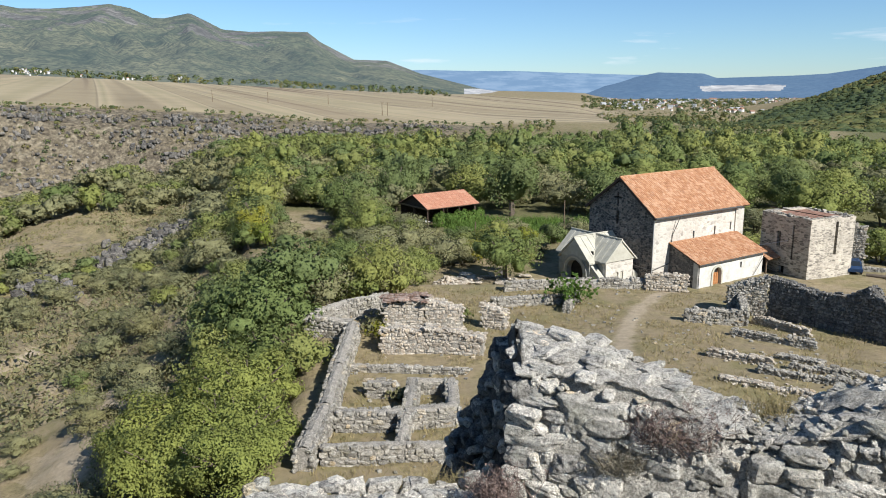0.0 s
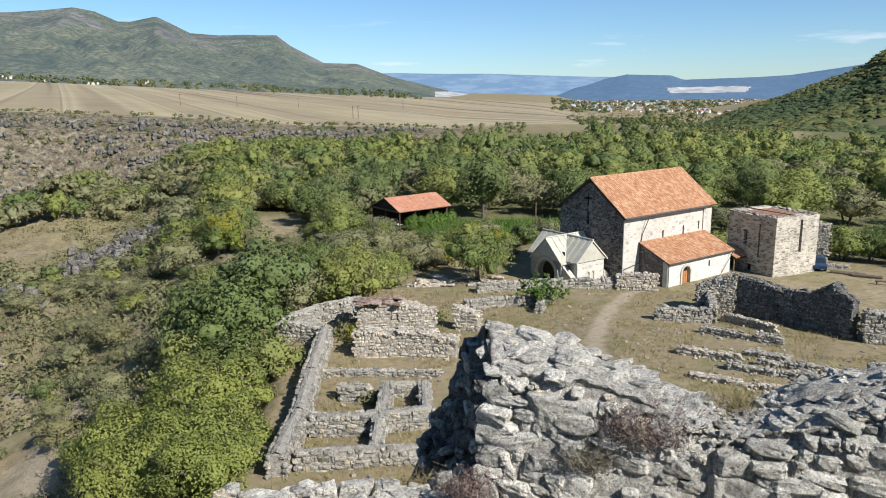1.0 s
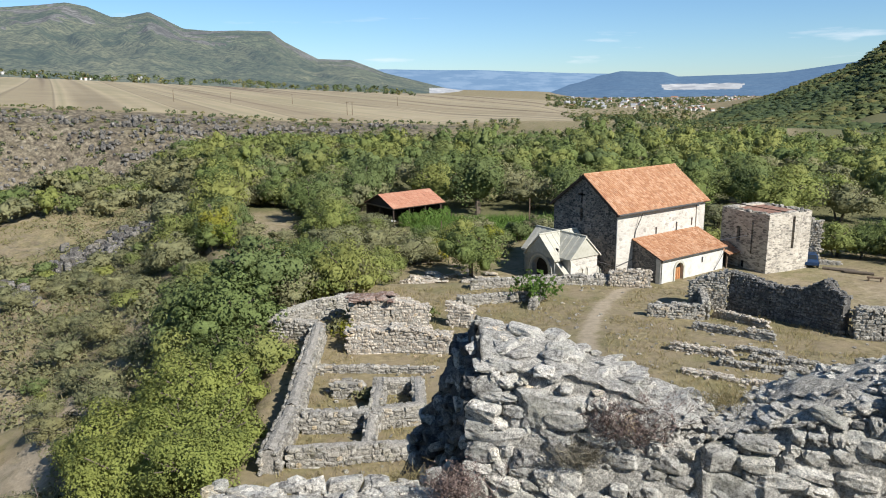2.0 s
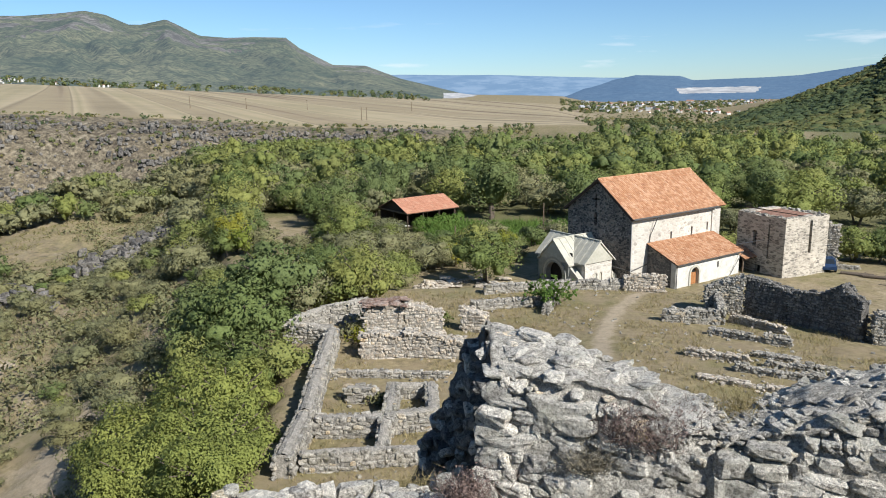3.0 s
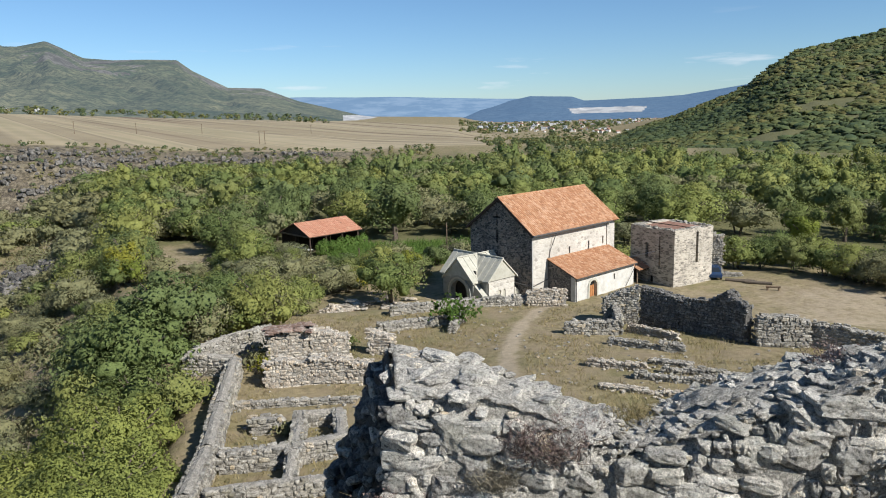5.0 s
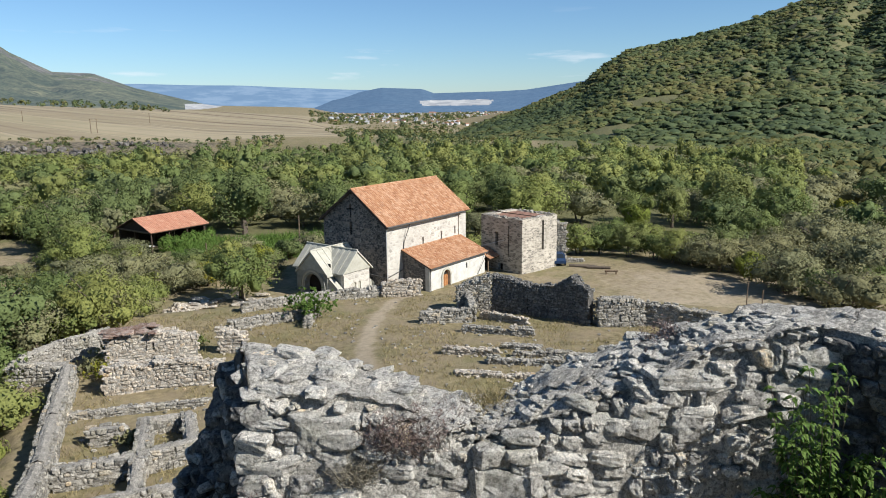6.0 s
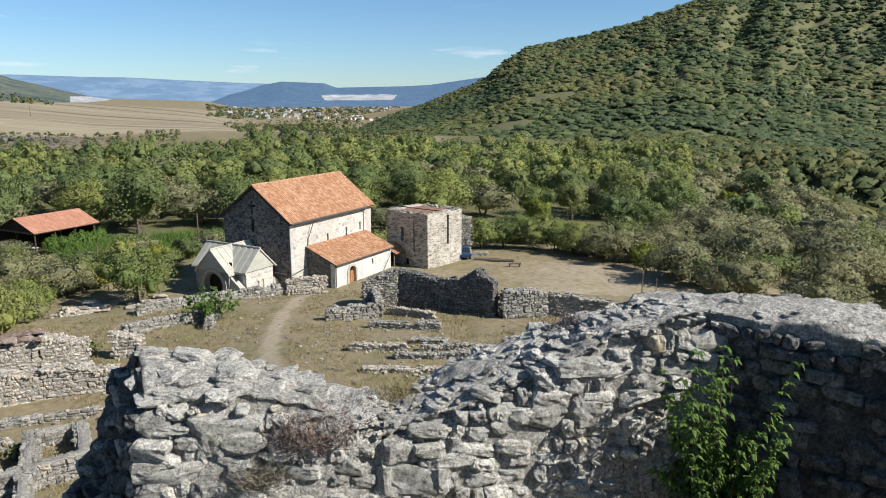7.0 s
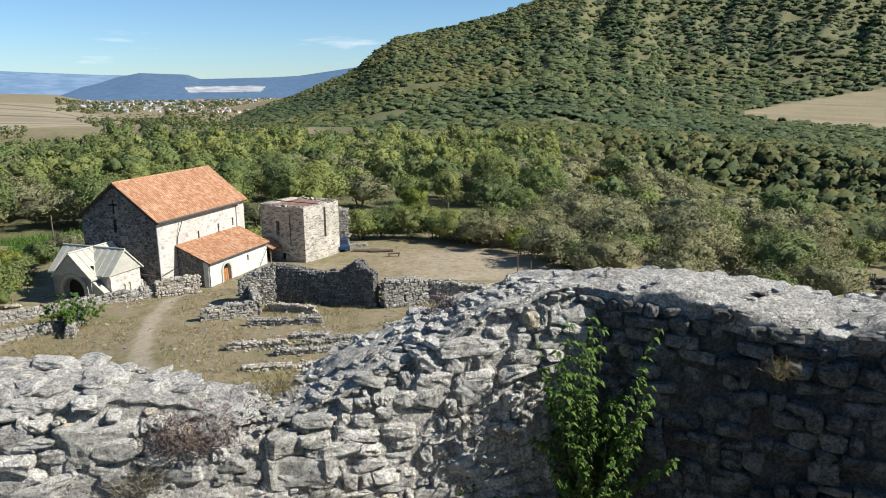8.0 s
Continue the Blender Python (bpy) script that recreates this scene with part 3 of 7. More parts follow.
def relief(name, material, az0, az1, step, d0, d1, nd, foot, sky, bulge, wild, label, seed, patch=None):
    a = np.arange(az0, az1 + step, step)
    ds = np.linspace(d0, d1, nd)
    x, y = polar_sheet(a, ds)
    t = np.linspace(0, 1, nd)[None, :]
    z0, z1 = foot(a)[:, None], (21 + d1 * 0.9 * rise(table(a, sky)))[:, None]
    up = np.clip(t / 0.9, 0, 1)
    z = z0 + (z1 - z0) * up ** (bulge(a)[:, None] if callable(bulge) else bulge) - 0.5 * (z1 - z0) * smooth(t, 0.9, 1.0)
    span = np.maximum(z1 - z0, 0)
    gully = np.abs(fbm(a[:, None] * 0.35 + 3 * fbm(x / 700, y / 700, 3, seed), t * 2.2, 5, seed))
    rug = 1.0 if wild > 0.2 else 1 - smooth(a, 46, 58)[:, None] * (1 - smooth(up, 0.22, 0.5))
    z = z + rug * wild * span * (0.25 - gully * 1.6) * np.sin(np.pi * np.clip(up, 0, 1)) + rug * 0.05 * span * fbm(x / 120, y / 120, 5, seed + 2) * (up < 0.97)
    f = grid_faces(len(a), nd)[:, ::-1]
    index = None
    if patch:
        fx, fy, fz = (q.reshape(-1)[f].mean(1) for q in (x, y, z))
        fa, fe = np.degrees(np.arctan2(fx, fy)), np.degrees(np.arctan2(fz - 21, np.hypot(fx, fy)))
        index = patch(fa, fe, fx, fy).astype(int)
    me = mesh_np(name, np.stack([x, y, z], -1).reshape(-1, 3), f, material, flat=False, index=index)
    if material is M_GROUND:
        col = me.color_attributes.new("cover", "FLOAT_COLOR", "POINT")
        col.data.foreach_set("color", covers(x, y).reshape(-1, 4).astype(np.float32).ravel())
    ob = new(name, me)
    return tagged(ob, label, "mountain", kind="structure"), (a, ds, z)


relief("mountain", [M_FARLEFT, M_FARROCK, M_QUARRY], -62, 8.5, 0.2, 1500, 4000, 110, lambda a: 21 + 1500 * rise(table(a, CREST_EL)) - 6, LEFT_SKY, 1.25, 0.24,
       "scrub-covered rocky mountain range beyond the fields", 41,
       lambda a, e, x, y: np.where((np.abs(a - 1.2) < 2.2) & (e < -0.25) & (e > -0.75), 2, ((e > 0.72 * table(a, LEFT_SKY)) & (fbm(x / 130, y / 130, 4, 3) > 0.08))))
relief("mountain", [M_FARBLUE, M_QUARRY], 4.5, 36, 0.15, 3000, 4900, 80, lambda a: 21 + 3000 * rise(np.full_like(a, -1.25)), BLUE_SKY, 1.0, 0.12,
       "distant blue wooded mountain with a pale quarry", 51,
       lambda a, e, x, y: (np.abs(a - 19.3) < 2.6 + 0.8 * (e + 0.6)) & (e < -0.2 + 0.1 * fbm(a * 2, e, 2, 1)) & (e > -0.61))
_, HILL = relief("hill", M_GROUND, 14, 130, 0.3, 400, 1700, 130, lambda a: 21 + 400 * rise(table(a, HILL_FOOT)) - 8, HILL_SKY, lambda a: 0.92 + 0.85 * smooth(a, 42, 60), 0.14,
                 "steep hill covered in green and yellowing scrub wood", 61)
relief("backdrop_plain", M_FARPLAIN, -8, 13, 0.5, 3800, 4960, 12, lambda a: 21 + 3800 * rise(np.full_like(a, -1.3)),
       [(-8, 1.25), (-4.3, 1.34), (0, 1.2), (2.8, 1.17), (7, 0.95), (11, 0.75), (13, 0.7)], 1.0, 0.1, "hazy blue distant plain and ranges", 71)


def hill_z(x, y):
    a, ds, z = HILL
    az, d = np.degrees(np.arctan2(x, y)), np.hypot(x, y)
    i = np.clip(((az - a[0]) / (a[1] - a[0])).round().astype(int), 0, len(a) - 1)
    j = np.clip(((d - ds[0]) / (ds[1] - ds[0])).round().astype(int), 0, len(ds) - 1)
    return z[i, j]
# ---- rubble masonry ----
CUBE26 = np.array([(x, y, z) for x in (-1, 0, 1) for y in (-1, 0, 1) for z in (-1, 0, 1) if (x, y, z) != (0, 0, 0)], float)


def cube26_faces():
    look_up = {tuple(int(c) for c in v): i for i, v in enumerate(CUBE26)}
    out = []
    for ax in range(3):
        u, v = (ax + 1) % 3, (ax + 2) % 3
        for s in (-1, 1):
            for i in (-1, 0):
                for j in (-1, 0):
                    q = []
                    for a, b in ((i, j), (i + 1, j), (i + 1, j + 1), (i, j + 1)):
                        p = [0, 0, 0]
                        p[ax], p[u], p[v] = s, a, b
                        q.append(look_up[tuple(p)])
                    out.append(q if s > 0 else q[::-1])
    return np.array(out)


F26 = cube26_faces()


def stone_shapes(n, r):
    """n unit stones: blunt blocks with knocked-off corners."""
    p = CUBE26[None].repeat(n, 0)
    power = r.uniform(3.0, 6.5, (n, 1, 1))
    q = p / (np.abs(p) ** power).sum(-1, keepdims=True) ** (1 / power)
    q = q * r.uniform(0.84, 1.1, (n, 26, 1)) + r.normal(0, 0.05, (n, 26, 3))
    shear = r.normal(0, 0.12, (n, 1, 3))
    q[:, :, 0:1] += q[:, :, 2:3] * shear[:, :, 0:1]
    q[:, :, 2:3] += q[:, :, 0:1] * shear[:, :, 1:2]
    return q


def rough_stone(r, material=M_STONE, n=5):
    """A blunt block with chipped faces, on a subdivided cube."""
    bm = bmesh.new()
    bmesh.ops.create_cube(bm, size=2)
    bmesh.ops.subdivide_edges(bm, edges=bm.edges[:], cuts=n - 1, use_grid_fill=True)
    power, seed = r.uniform(5.0, 11.0), r.uniform(0, 50)
    cuts = [(Vector(r.normal(0, 1, 3)).normalized(), r.uniform(0.94, 1.25)) for _ in range(8)]
    sh = r.normal(0, 0.05, 3)
    for v in bm.verts:
        p = v.co / sum(abs(c) ** power for c in v.co) ** (1 / power)
        for nn, dd in cuts:
            over = p.dot(nn) - dd
            if over > 0:
                p = p - nn * over
        p = p * (1 + 0.12 * noise.noise(p * 1.1 + Vector((seed, 0, 0))) + 0.09 * noise.noise(p * 2.9 + Vector((0, seed, 0))) + 0.06 * noise.noise(p * 6.5 + Vector((0, 0, seed))))
        v.co = (p[0] + sh[0] * p[2], p[1], p[2] + sh[1] * p[0])
    me = bpy.data.meshes.new("stone")
    bm.to_mesh(me)
    bm.free()
    me.materials.append(material)
    return me


STONES = [rough_stone(rng) for _ in range(32)]
SHADESTONES = [rough_stone(rng, M_SHADESTONE) for _ in range(14)]


def heap(name, centres, sizes, turns, material, r, tilt=0.1):
    """Many loose or bedded stones joined in one mesh. turns: angle about z."""
    n = len(centres)
    s = stone_shapes(n, r) * np.asarray(sizes)[:, None, :] / 2
    tx = r.normal(0, tilt, n)[:, None]
    y, z = s[..., 1].copy(), s[..., 2].copy()
    s[..., 1], s[..., 2] = y - tx * z, z + tx * y
    c, q = np.cos(turns)[:, None], np.sin(turns)[:, None]
    x, y = s[..., 0].copy(), s[..., 1].copy()
    s[..., 0], s[..., 1] = c * x - q * y, q * x + c * y
    s = s + np.asarray(centres)[:, None, :]
    f = (F26[None] + (np.arange(n) * 26)[:, None, None]).reshape(-1, 4)
    return mesh_np(name, s.reshape(-1, 3), f, material)


def courses(length, z_low, z_top, r, w, hh):
    """Centres (u, z) and sizes of stones laid in rough courses under the line z_top(u)."""
    out, z = [], z_low
    while z < z_low + 12:
        h = hh * r.uniform(0.7, 1.35)
        u = -r.uniform(0, w)
        hit = False
        while u < length:
            ww = w * r.choice([r.uniform(0.35, 0.8), r.uniform(0.8, 1.9)])
            m = u + ww / 2
            if 0 <= m <= length and z + h * 0.4 < z_top(m):
                out.append((m, z + h / 2 + r.normal(0, hh * 0.10), ww, h * r.uniform(0.7, 1.3)))
                hit = True
            u += ww * 1.03
        z += h * 1.0
        if not hit:
            break
    return out


def rubble_wall(name, pts, thick, base, tops, label, material=M_RUIN, core=M_RUINFILL, w=0.42, hh=0.24, seed=1, group="", loose=0.25, drop=0.0, cap=False):
    """A ruined wall along pts (plan), its crest at tops (one per point): core and facing; cap leaves a flat mortared top."""
    r = np.random.default_rng(seed)
    top = root(name, pts[0][0], pts[0][1], 0)
    ox, oy = pts[0]
    cs, ss, ts = [], [], []
    cv, cf = [], []
    for k in range(len(pts) - 1):
        a, b = np.array(pts[k], float), np.array(pts[k + 1], float)
        L = np.linalg.norm(b - a)
        t = (b - a) / L
        nrm = np.array([t[1], -t[0]])
        ang = math.atan2(t[1], t[0])
        ph = r.uniform(0, 99)
        low = float(min(height(*a), height(*b))) - 0.4 if base is None else base

        def crest(u):
            z = tops[k] + (tops[k + 1] - tops[k]) * u / L
            return z + (0.16 if cap else 0.5) * fbm(u * 0.9 + ph, ph, 3, 2) * min(1.0, (z - low) * 0.5) - drop * max(0, fbm(u * 0.35 + ph, 3.3, 3, 5)) * 2
        # core
        nu = max(4, int(L / 0.3))
        prof = [(-1, 0), (-1, 0.5), (-0.96, 0.9), (-0.6, 1.0), (0, 1.03), (0.6, 1.0), (0.96, 0.9), (1, 0.5), (1, 0)]
        o = sum(len(c) for c in cv)
        rows = []
        for i in range(nu + 1):
            u = L * i / nu
            zc = crest(u) + (0.06 if cap else -0.05)
            for s, f in prof:
                wv = s * (thick / 2 - 0.05) + 0.1 * fbm(u * 1.5 + ph, s * 3 + f * 2, 3, 7)
                e = 0.08 if i in (0, nu) else 0
                p = a + t * (u + (e if i == 0 else -e)) + nrm * wv
                rows.append((p[0] - ox, p[1] - oy, low + (zc - low) * f + 0.1 * fbm(u * 2 + ph, s * 2, 2, 3)))
        cv.append(np.array(rows))
        cf.append(grid_faces(nu + 1, len(prof)) + o)
        cf.append(np.stack([[0, 1, 7, 8], [1, 2, 6, 7], [2, 3, 5, 6]]) + o)
        cf.append(np.stack([[8, 7, 1, 0], [7, 6, 2, 1], [6, 5, 3, 2]]) + o + nu * len(prof))
        for side in (-1, 1):
            for u, z, ww, h in courses(L, low + 0.2, crest, r, w, hh):
                p = a + t * u + nrm * side * (thick / 2 - 0.10 + r.normal(0, 0.03))
                cs.append((p[0] - ox, p[1] - oy, z))
                ss.append((ww * 0.97, 0.26, h * 0.95))
                ts.append(ang + r.normal(0, 0.06))
        for u in np.arange(0.1, L, w * (4.0 if cap else 0.62)):
            for v in np.arange(-thick / 2 + 0.12, thick / 2 - 0.05, w * 0.8):
                p = a + t * (u + r.normal(0, 0.08)) + nrm * (v + r.normal(0, 0.06))
                cs.append((p[0] - ox, p[1] - oy, crest(u) - 0.07 + r.normal(0, 0.025)))
                ss.append((w * r.uniform(0.4, 1.0), w * r.uniform(0.4, 0.8), hh * r.uniform(0.5, 0.9)))
                ts.append(r.uniform(0, 6.3))
        for _ in range(int(L * loose * 4)):
            side = r.choice([-1, 1])
            p = a + t * r.uniform(0, L) + nrm * side * (thick / 2 + abs(r.normal(0.15, 0.35)))
            s = r.uniform(0.1, 0.32)
            cs.append((p[0] - ox, p[1] - oy, (float(height(*p)) if base is None else base) + s * 0.2))
            ss.append((s, s * r.uniform(0.6, 1), s * r.uniform(0.4, 0.8)))
            ts.append(r.uniform(0, 6.3))
    part("core", mesh_np("core", np.concatenate(cv), cf, core), None, top)
    ob = part("stones", heap("stones", cs, ss, np.array(ts), material, r), None, top)
    tagged(ob, kind="stuff")
    return tagged(top, label, "ruined wall", group)
# ---- the fortress wall in front of the eye ----
WALL_A, WALL_T = np.array([1.35, 10.64]), np.array([0.9323, -0.3618])
WALL_N = np.array([0.3618, 0.9323])
FRONT_Z = [(-2, 16.5), (-0.7, 16.5), (0.2, 16.42), (1, 16.3), (1.9, 16.12), (2.75, 15.88), (3.6, 16.22), (4.5, 16.5), (5.3, 16.85), (6.2, 17.25), (7.1, 17.5), (8.4, 17.62), (11, 17.6)]
BACK_Z = [(-2.1, 16.4), (-1.6, 16.62), (-0.9, 16.7), (0, 16.6), (0.8, 16.28), (1.8, 15.88), (2.8, 15.62), (3.7, 16.12), (4.5, 16.52), (5.2, 16.75), (5.9, 17.02), (6.6, 17.15), (8.6, 17.25), (11, 17.3)]
RIGHT_B, RIGHT_T, RIGHT_N = np.array([8.58, 7.83]), np.array([0.5593, -0.8290]), np.array([0.8290, 0.5593])
RFRONT_Z = [(-2.5, 17.3), (0, 17.66), (1.43, 17.64), (2.44, 17.4), (3.36, 17.16), (4.2, 17.34), (6, 17.5), (10, 17.6)]
RBACK_Z = [(-2.5, 17.1), (-0.3, 17.25), (0.7, 17.45), (1.76, 17.5), (3.15, 17.42), (4.0, 17.27), (4.6, 17.4), (10, 17.5)]


def thick_wall(name, o, t, nb, u0, u1, thick, low, front, back, slant, label, seed, rough=0.10, dark=False, batter=0.05, worn=0.16):
    """The core of a broken wall: a face towards -nb, a lumpy top and a back; slant shifts its start with depth and
    height; dark paints shade into the face.
    """
    nu = int((u1 - u0) / 0.07)
    sg, k = np.meshgrid(np.arange(nu + 1) / nu, np.arange(64), indexing="ij")
    face, rear = k < 34, k >= 56
    q = np.where(face, 0.0, np.where(rear, 1.0, (k - 33) / 23))
    f = np.where(face, k / 33, np.where(rear, 1 - (k - 55) / 8, 1.0))
    ub = u0 + (u1 - u0) * sg
    zf, zb = table(ub, front), table(ub, back)
    zt = zf + (zb - zf) * q + 0.16 * np.sin(np.pi * q)
    z = low + (zt - low) * f
    u = ub + (1 - sg) ** 3 * slant(q, zt - z)
    push = rough * (1.5 * fbm(u * 1.6 + seed, z * 2.2 + q * 3, 4, seed) + 0.9 * fbm(u * 5.5, z * 7 + q * 9, 3, seed + 4))
    roundoff = np.where(face, worn * np.exp(-((1 - f) / 0.05) ** 2), 0.0)
    lean = batter(u) if callable(batter) else batter
    off = q * thick + np.where(rear, 0.05, -lean) * (zt - z) + np.where(k < 40, push + roundoff, 0.0)
    flake = np.where((k > 33) & (k < 56), 0.24 * (0.16 - np.abs(fbm(u * 1.3 + q * 1.6, q * 4.0 - u * 0.6, 4, seed + 6))), 0.0)
    zz = z + np.where(k >= 32, push * 1.3 + flake + 0.20 * fbm(u * 0.8, q * 2.1, 3, seed + 8), 0.0)
    rows = np.stack([o[0] + t[0] * u + nb[0] * off, o[1] + t[1] * u + nb[1] * off, zz], -1).reshape(-1, 3)
    f = grid_faces(nu + 1, 64)
    cap = np.array([[k, k + 1, 63 - k - 1, 63 - k] for k in range(31)])
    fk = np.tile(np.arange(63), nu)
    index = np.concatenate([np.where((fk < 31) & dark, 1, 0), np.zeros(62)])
    me = mesh_np("core", rows - np.array([o[0], o[1], 0]), [f, cap, cap[:, ::-1] + nu * 64], [M_MORTAR, M_SHADEFILL], flat=False, index=index)
    top = root(name, o[0], o[1], 0)
    part("core", me, None, top)
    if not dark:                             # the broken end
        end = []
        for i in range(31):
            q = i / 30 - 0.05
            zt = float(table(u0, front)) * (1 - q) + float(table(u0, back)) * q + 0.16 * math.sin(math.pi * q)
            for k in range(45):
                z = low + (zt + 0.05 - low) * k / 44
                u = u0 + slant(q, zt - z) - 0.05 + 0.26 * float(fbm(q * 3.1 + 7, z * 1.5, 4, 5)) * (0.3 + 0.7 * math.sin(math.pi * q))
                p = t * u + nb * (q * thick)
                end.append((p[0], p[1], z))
        # this end's fill is coloured dark to carry its shade
        part("broken_end", mesh_np("broken_end", np.array(end), grid_faces(31, 45)[:, ::-1], M_SHADEFILL, flat=False), None, top)
    return tagged(top, label, "ruined wall")


def bed(parent, o, p, sx, sy, sz, ang, r, meshes, tilt=0.08):
    ob = new("stone", meshes[r.integers(len(meshes))])
    ob.parent = parent
    m = pose(p[0] - o[0], p[1] - o[1], p[2], math.degrees(r.normal(0, tilt)), math.degrees(r.normal(0, tilt)), math.degrees(ang))
    flip = 1 if r.random() < 0.5 else -1
    ob.matrix_local = m @ Matrix.Diagonal((flip * sx / 2, flip * sy / 2, sz / 2, 1))


def slant_left(q, below):
    return -0.05 - 0.06 * below - q * (0.75 + 0.42 * below)




def batter_near(u):
    """Lean of the face: battered at the broken end, upright towards the corner."""
    return 0.13 - 0.11 * smooth(u, 3.5, 6.5)


near_wall = thick_wall("fortress_wall", WALL_A, WALL_T, WALL_N, -0.85, 8.6, 1.9, 12.2, FRONT_Z, BACK_Z, slant_left,
                       "broken grey rubble stone fortress wall with lichen and mortar", 3, 0.08, batter=batter_near)
r = np.random.default_rng(5)
ang = math.atan2(WALL_T[1], WALL_T[0])
for u, z, w, h in courses(9.6, 13.6, lambda m: float(table(m - 1.3, FRONT_Z)) - 0.16, r, 0.36, 0.215):
    u -= 1.3
    if u < -0.78 or u > 8.3:
        continue
    if r.random() < 0.08:
        continue
    big = 1.0 + 0.55 * (r.random() < (0.3 if u < 3 else 0.12))
    p = WALL_A + WALL_T * u - WALL_N * (float(batter_near(u)) * (float(table(u, FRONT_Z)) - z) + r.normal(-0.135, 0.035))
    bed(near_wall, WALL_A, (p[0], p[1], z), w * big * 1.0, 0.42, h * big * 1.0, ang + r.normal(0, 0.10), r, STONES, 0.10)
# small chips packed between the stones
n = 700
cu, cz = r.uniform(-0.8, 8.2, n), r.uniform(13.4, 17.5, n)
ok = cz < table(cu, FRONT_Z) - 0.05
cu, cz = cu[ok], cz[ok]
n = len(cu)
at = WALL_T[None] * cu[:, None] - WALL_N[None] * (batter_near(cu) * (table(cu, FRONT_Z) - cz) + r.normal(-0.03, 0.04, n))[:, None]
tagged(part("chips", heap("chips", np.column_stack([at, cz]), r.uniform(0.05, 0.15, (n, 3)) * np.array([1.3, 0.8, 0.8]), ang + r.normal(0, 0.5, n), M_STONE, r, 0.3), None, near_wall), kind="stuff")
n = 520
cu, q = r.uniform(2.2, 8.0, n), r.uniform(0.03, 0.97, n)
cz = table(cu, FRONT_Z) * (1 - q) + table(cu, BACK_Z) * q + 0.16 * np.sin(np.pi * q) + r.normal(0.0, 0.04, n)
at = WALL_T[None] * cu[:, None] + WALL_N[None] * (q * 1.9)[:, None]
tagged(part("crumbs", heap("crumbs", np.column_stack([at, cz]), r.uniform(0.05, 0.2, (n, 3)) * np.array([1.2, 1.0, 0.45]), r.uniform(0, 6.3, n), M_STONE, r, 0.3), None, near_wall), kind="stuff")
# the broken end: its shade is painted in with mostly darkened stones
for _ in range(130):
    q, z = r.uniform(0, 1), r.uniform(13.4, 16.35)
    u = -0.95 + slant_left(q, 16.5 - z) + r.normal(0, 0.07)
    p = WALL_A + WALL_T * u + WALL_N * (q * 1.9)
    bed(near_wall, WALL_A, (p[0], p[1], z), r.uniform(0.18, 0.45), r.uniform(0.15, 0.35), r.uniform(0.12, 0.32), ang + 1.2 + r.normal(0, 0.5), r, SHADESTONES if r.random() < 0.7 else STONES, 0.3)
# corner blocks where the face meets the broken end
z = 12.6
while z < 16.3:
    h = r.uniform(0.22, 0.42)
    p = WALL_A + WALL_T * (-0.8 - 0.06 * (16.4 - z)) - WALL_N * (0.13 * (16.5 - z) - 0.14)
    bed(near_wall, WALL_A, (p[0], p[1], z + h / 2), r.uniform(0.35, 0.6), r.uniform(0.4, 0.6), h * 1.08, ang + r.normal(0, 0.1), r, STONES, 0.06)
    z += h
# stones that show in the weathered top
for _ in range(330):
    u, q = r.uniform(-1.2, 7.9), r.uniform(0.06, 0.98)
    if u < 2.2 and r.random() < 0.9:
        continue
    zf, zb = float(table(u, FRONT_Z)), float(table(u, BACK_Z))
    p = WALL_A + WALL_T * u + WALL_N * q * 1.9
    s = r.uniform(0.16, 0.5)
    bed(near_wall, WALL_A, (p[0], p[1], zf + (zb - zf) * q + 0.14 * math.sin(math.pi * q) - 0.03), s, s * r.uniform(0.5, 0.9), s * r.uniform(0.22, 0.42), r.uniform(0, 6.3), r, STONES, 0.16)

for _ in range(55):
    u, q = r.uniform(-1.3, 2.3), r.uniform(0.02, 0.98)
    zf, zb = float(table(u, FRONT_Z)), float(table(u, BACK_Z))
    p = WALL_A + WALL_T * u + WALL_N * q * 1.9
    s = r.uniform(0.2, 0.62)
    bed(near_wall, WALL_A, (p[0], p[1], zf + (zb - zf) * q + 0.15 * math.sin(math.pi * q) + r.uniform(-0.08, -0.02)), s, s * r.uniform(0.5, 0.9), s * r.uniform(0.2, 0.32), r.uniform(0, 6.3), r, STONES, 0.16)

# inner face: its shade is painted in with darkened fill and stones
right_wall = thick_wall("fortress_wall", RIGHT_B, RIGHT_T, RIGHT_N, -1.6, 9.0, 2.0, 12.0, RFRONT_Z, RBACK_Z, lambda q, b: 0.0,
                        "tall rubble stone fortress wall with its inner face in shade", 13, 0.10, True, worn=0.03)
r = np.random.default_rng(9)
ang = math.atan2(RIGHT_T[1], RIGHT_T[0])
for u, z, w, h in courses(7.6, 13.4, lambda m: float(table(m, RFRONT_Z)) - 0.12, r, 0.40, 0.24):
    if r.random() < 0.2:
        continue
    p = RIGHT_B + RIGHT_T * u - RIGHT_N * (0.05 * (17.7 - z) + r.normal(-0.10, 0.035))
    bed(right_wall, RIGHT_B, (p[0], p[1], z), w, 0.4, h, ang + r.normal(0, 0.08), r, SHADESTONES, 0.08)
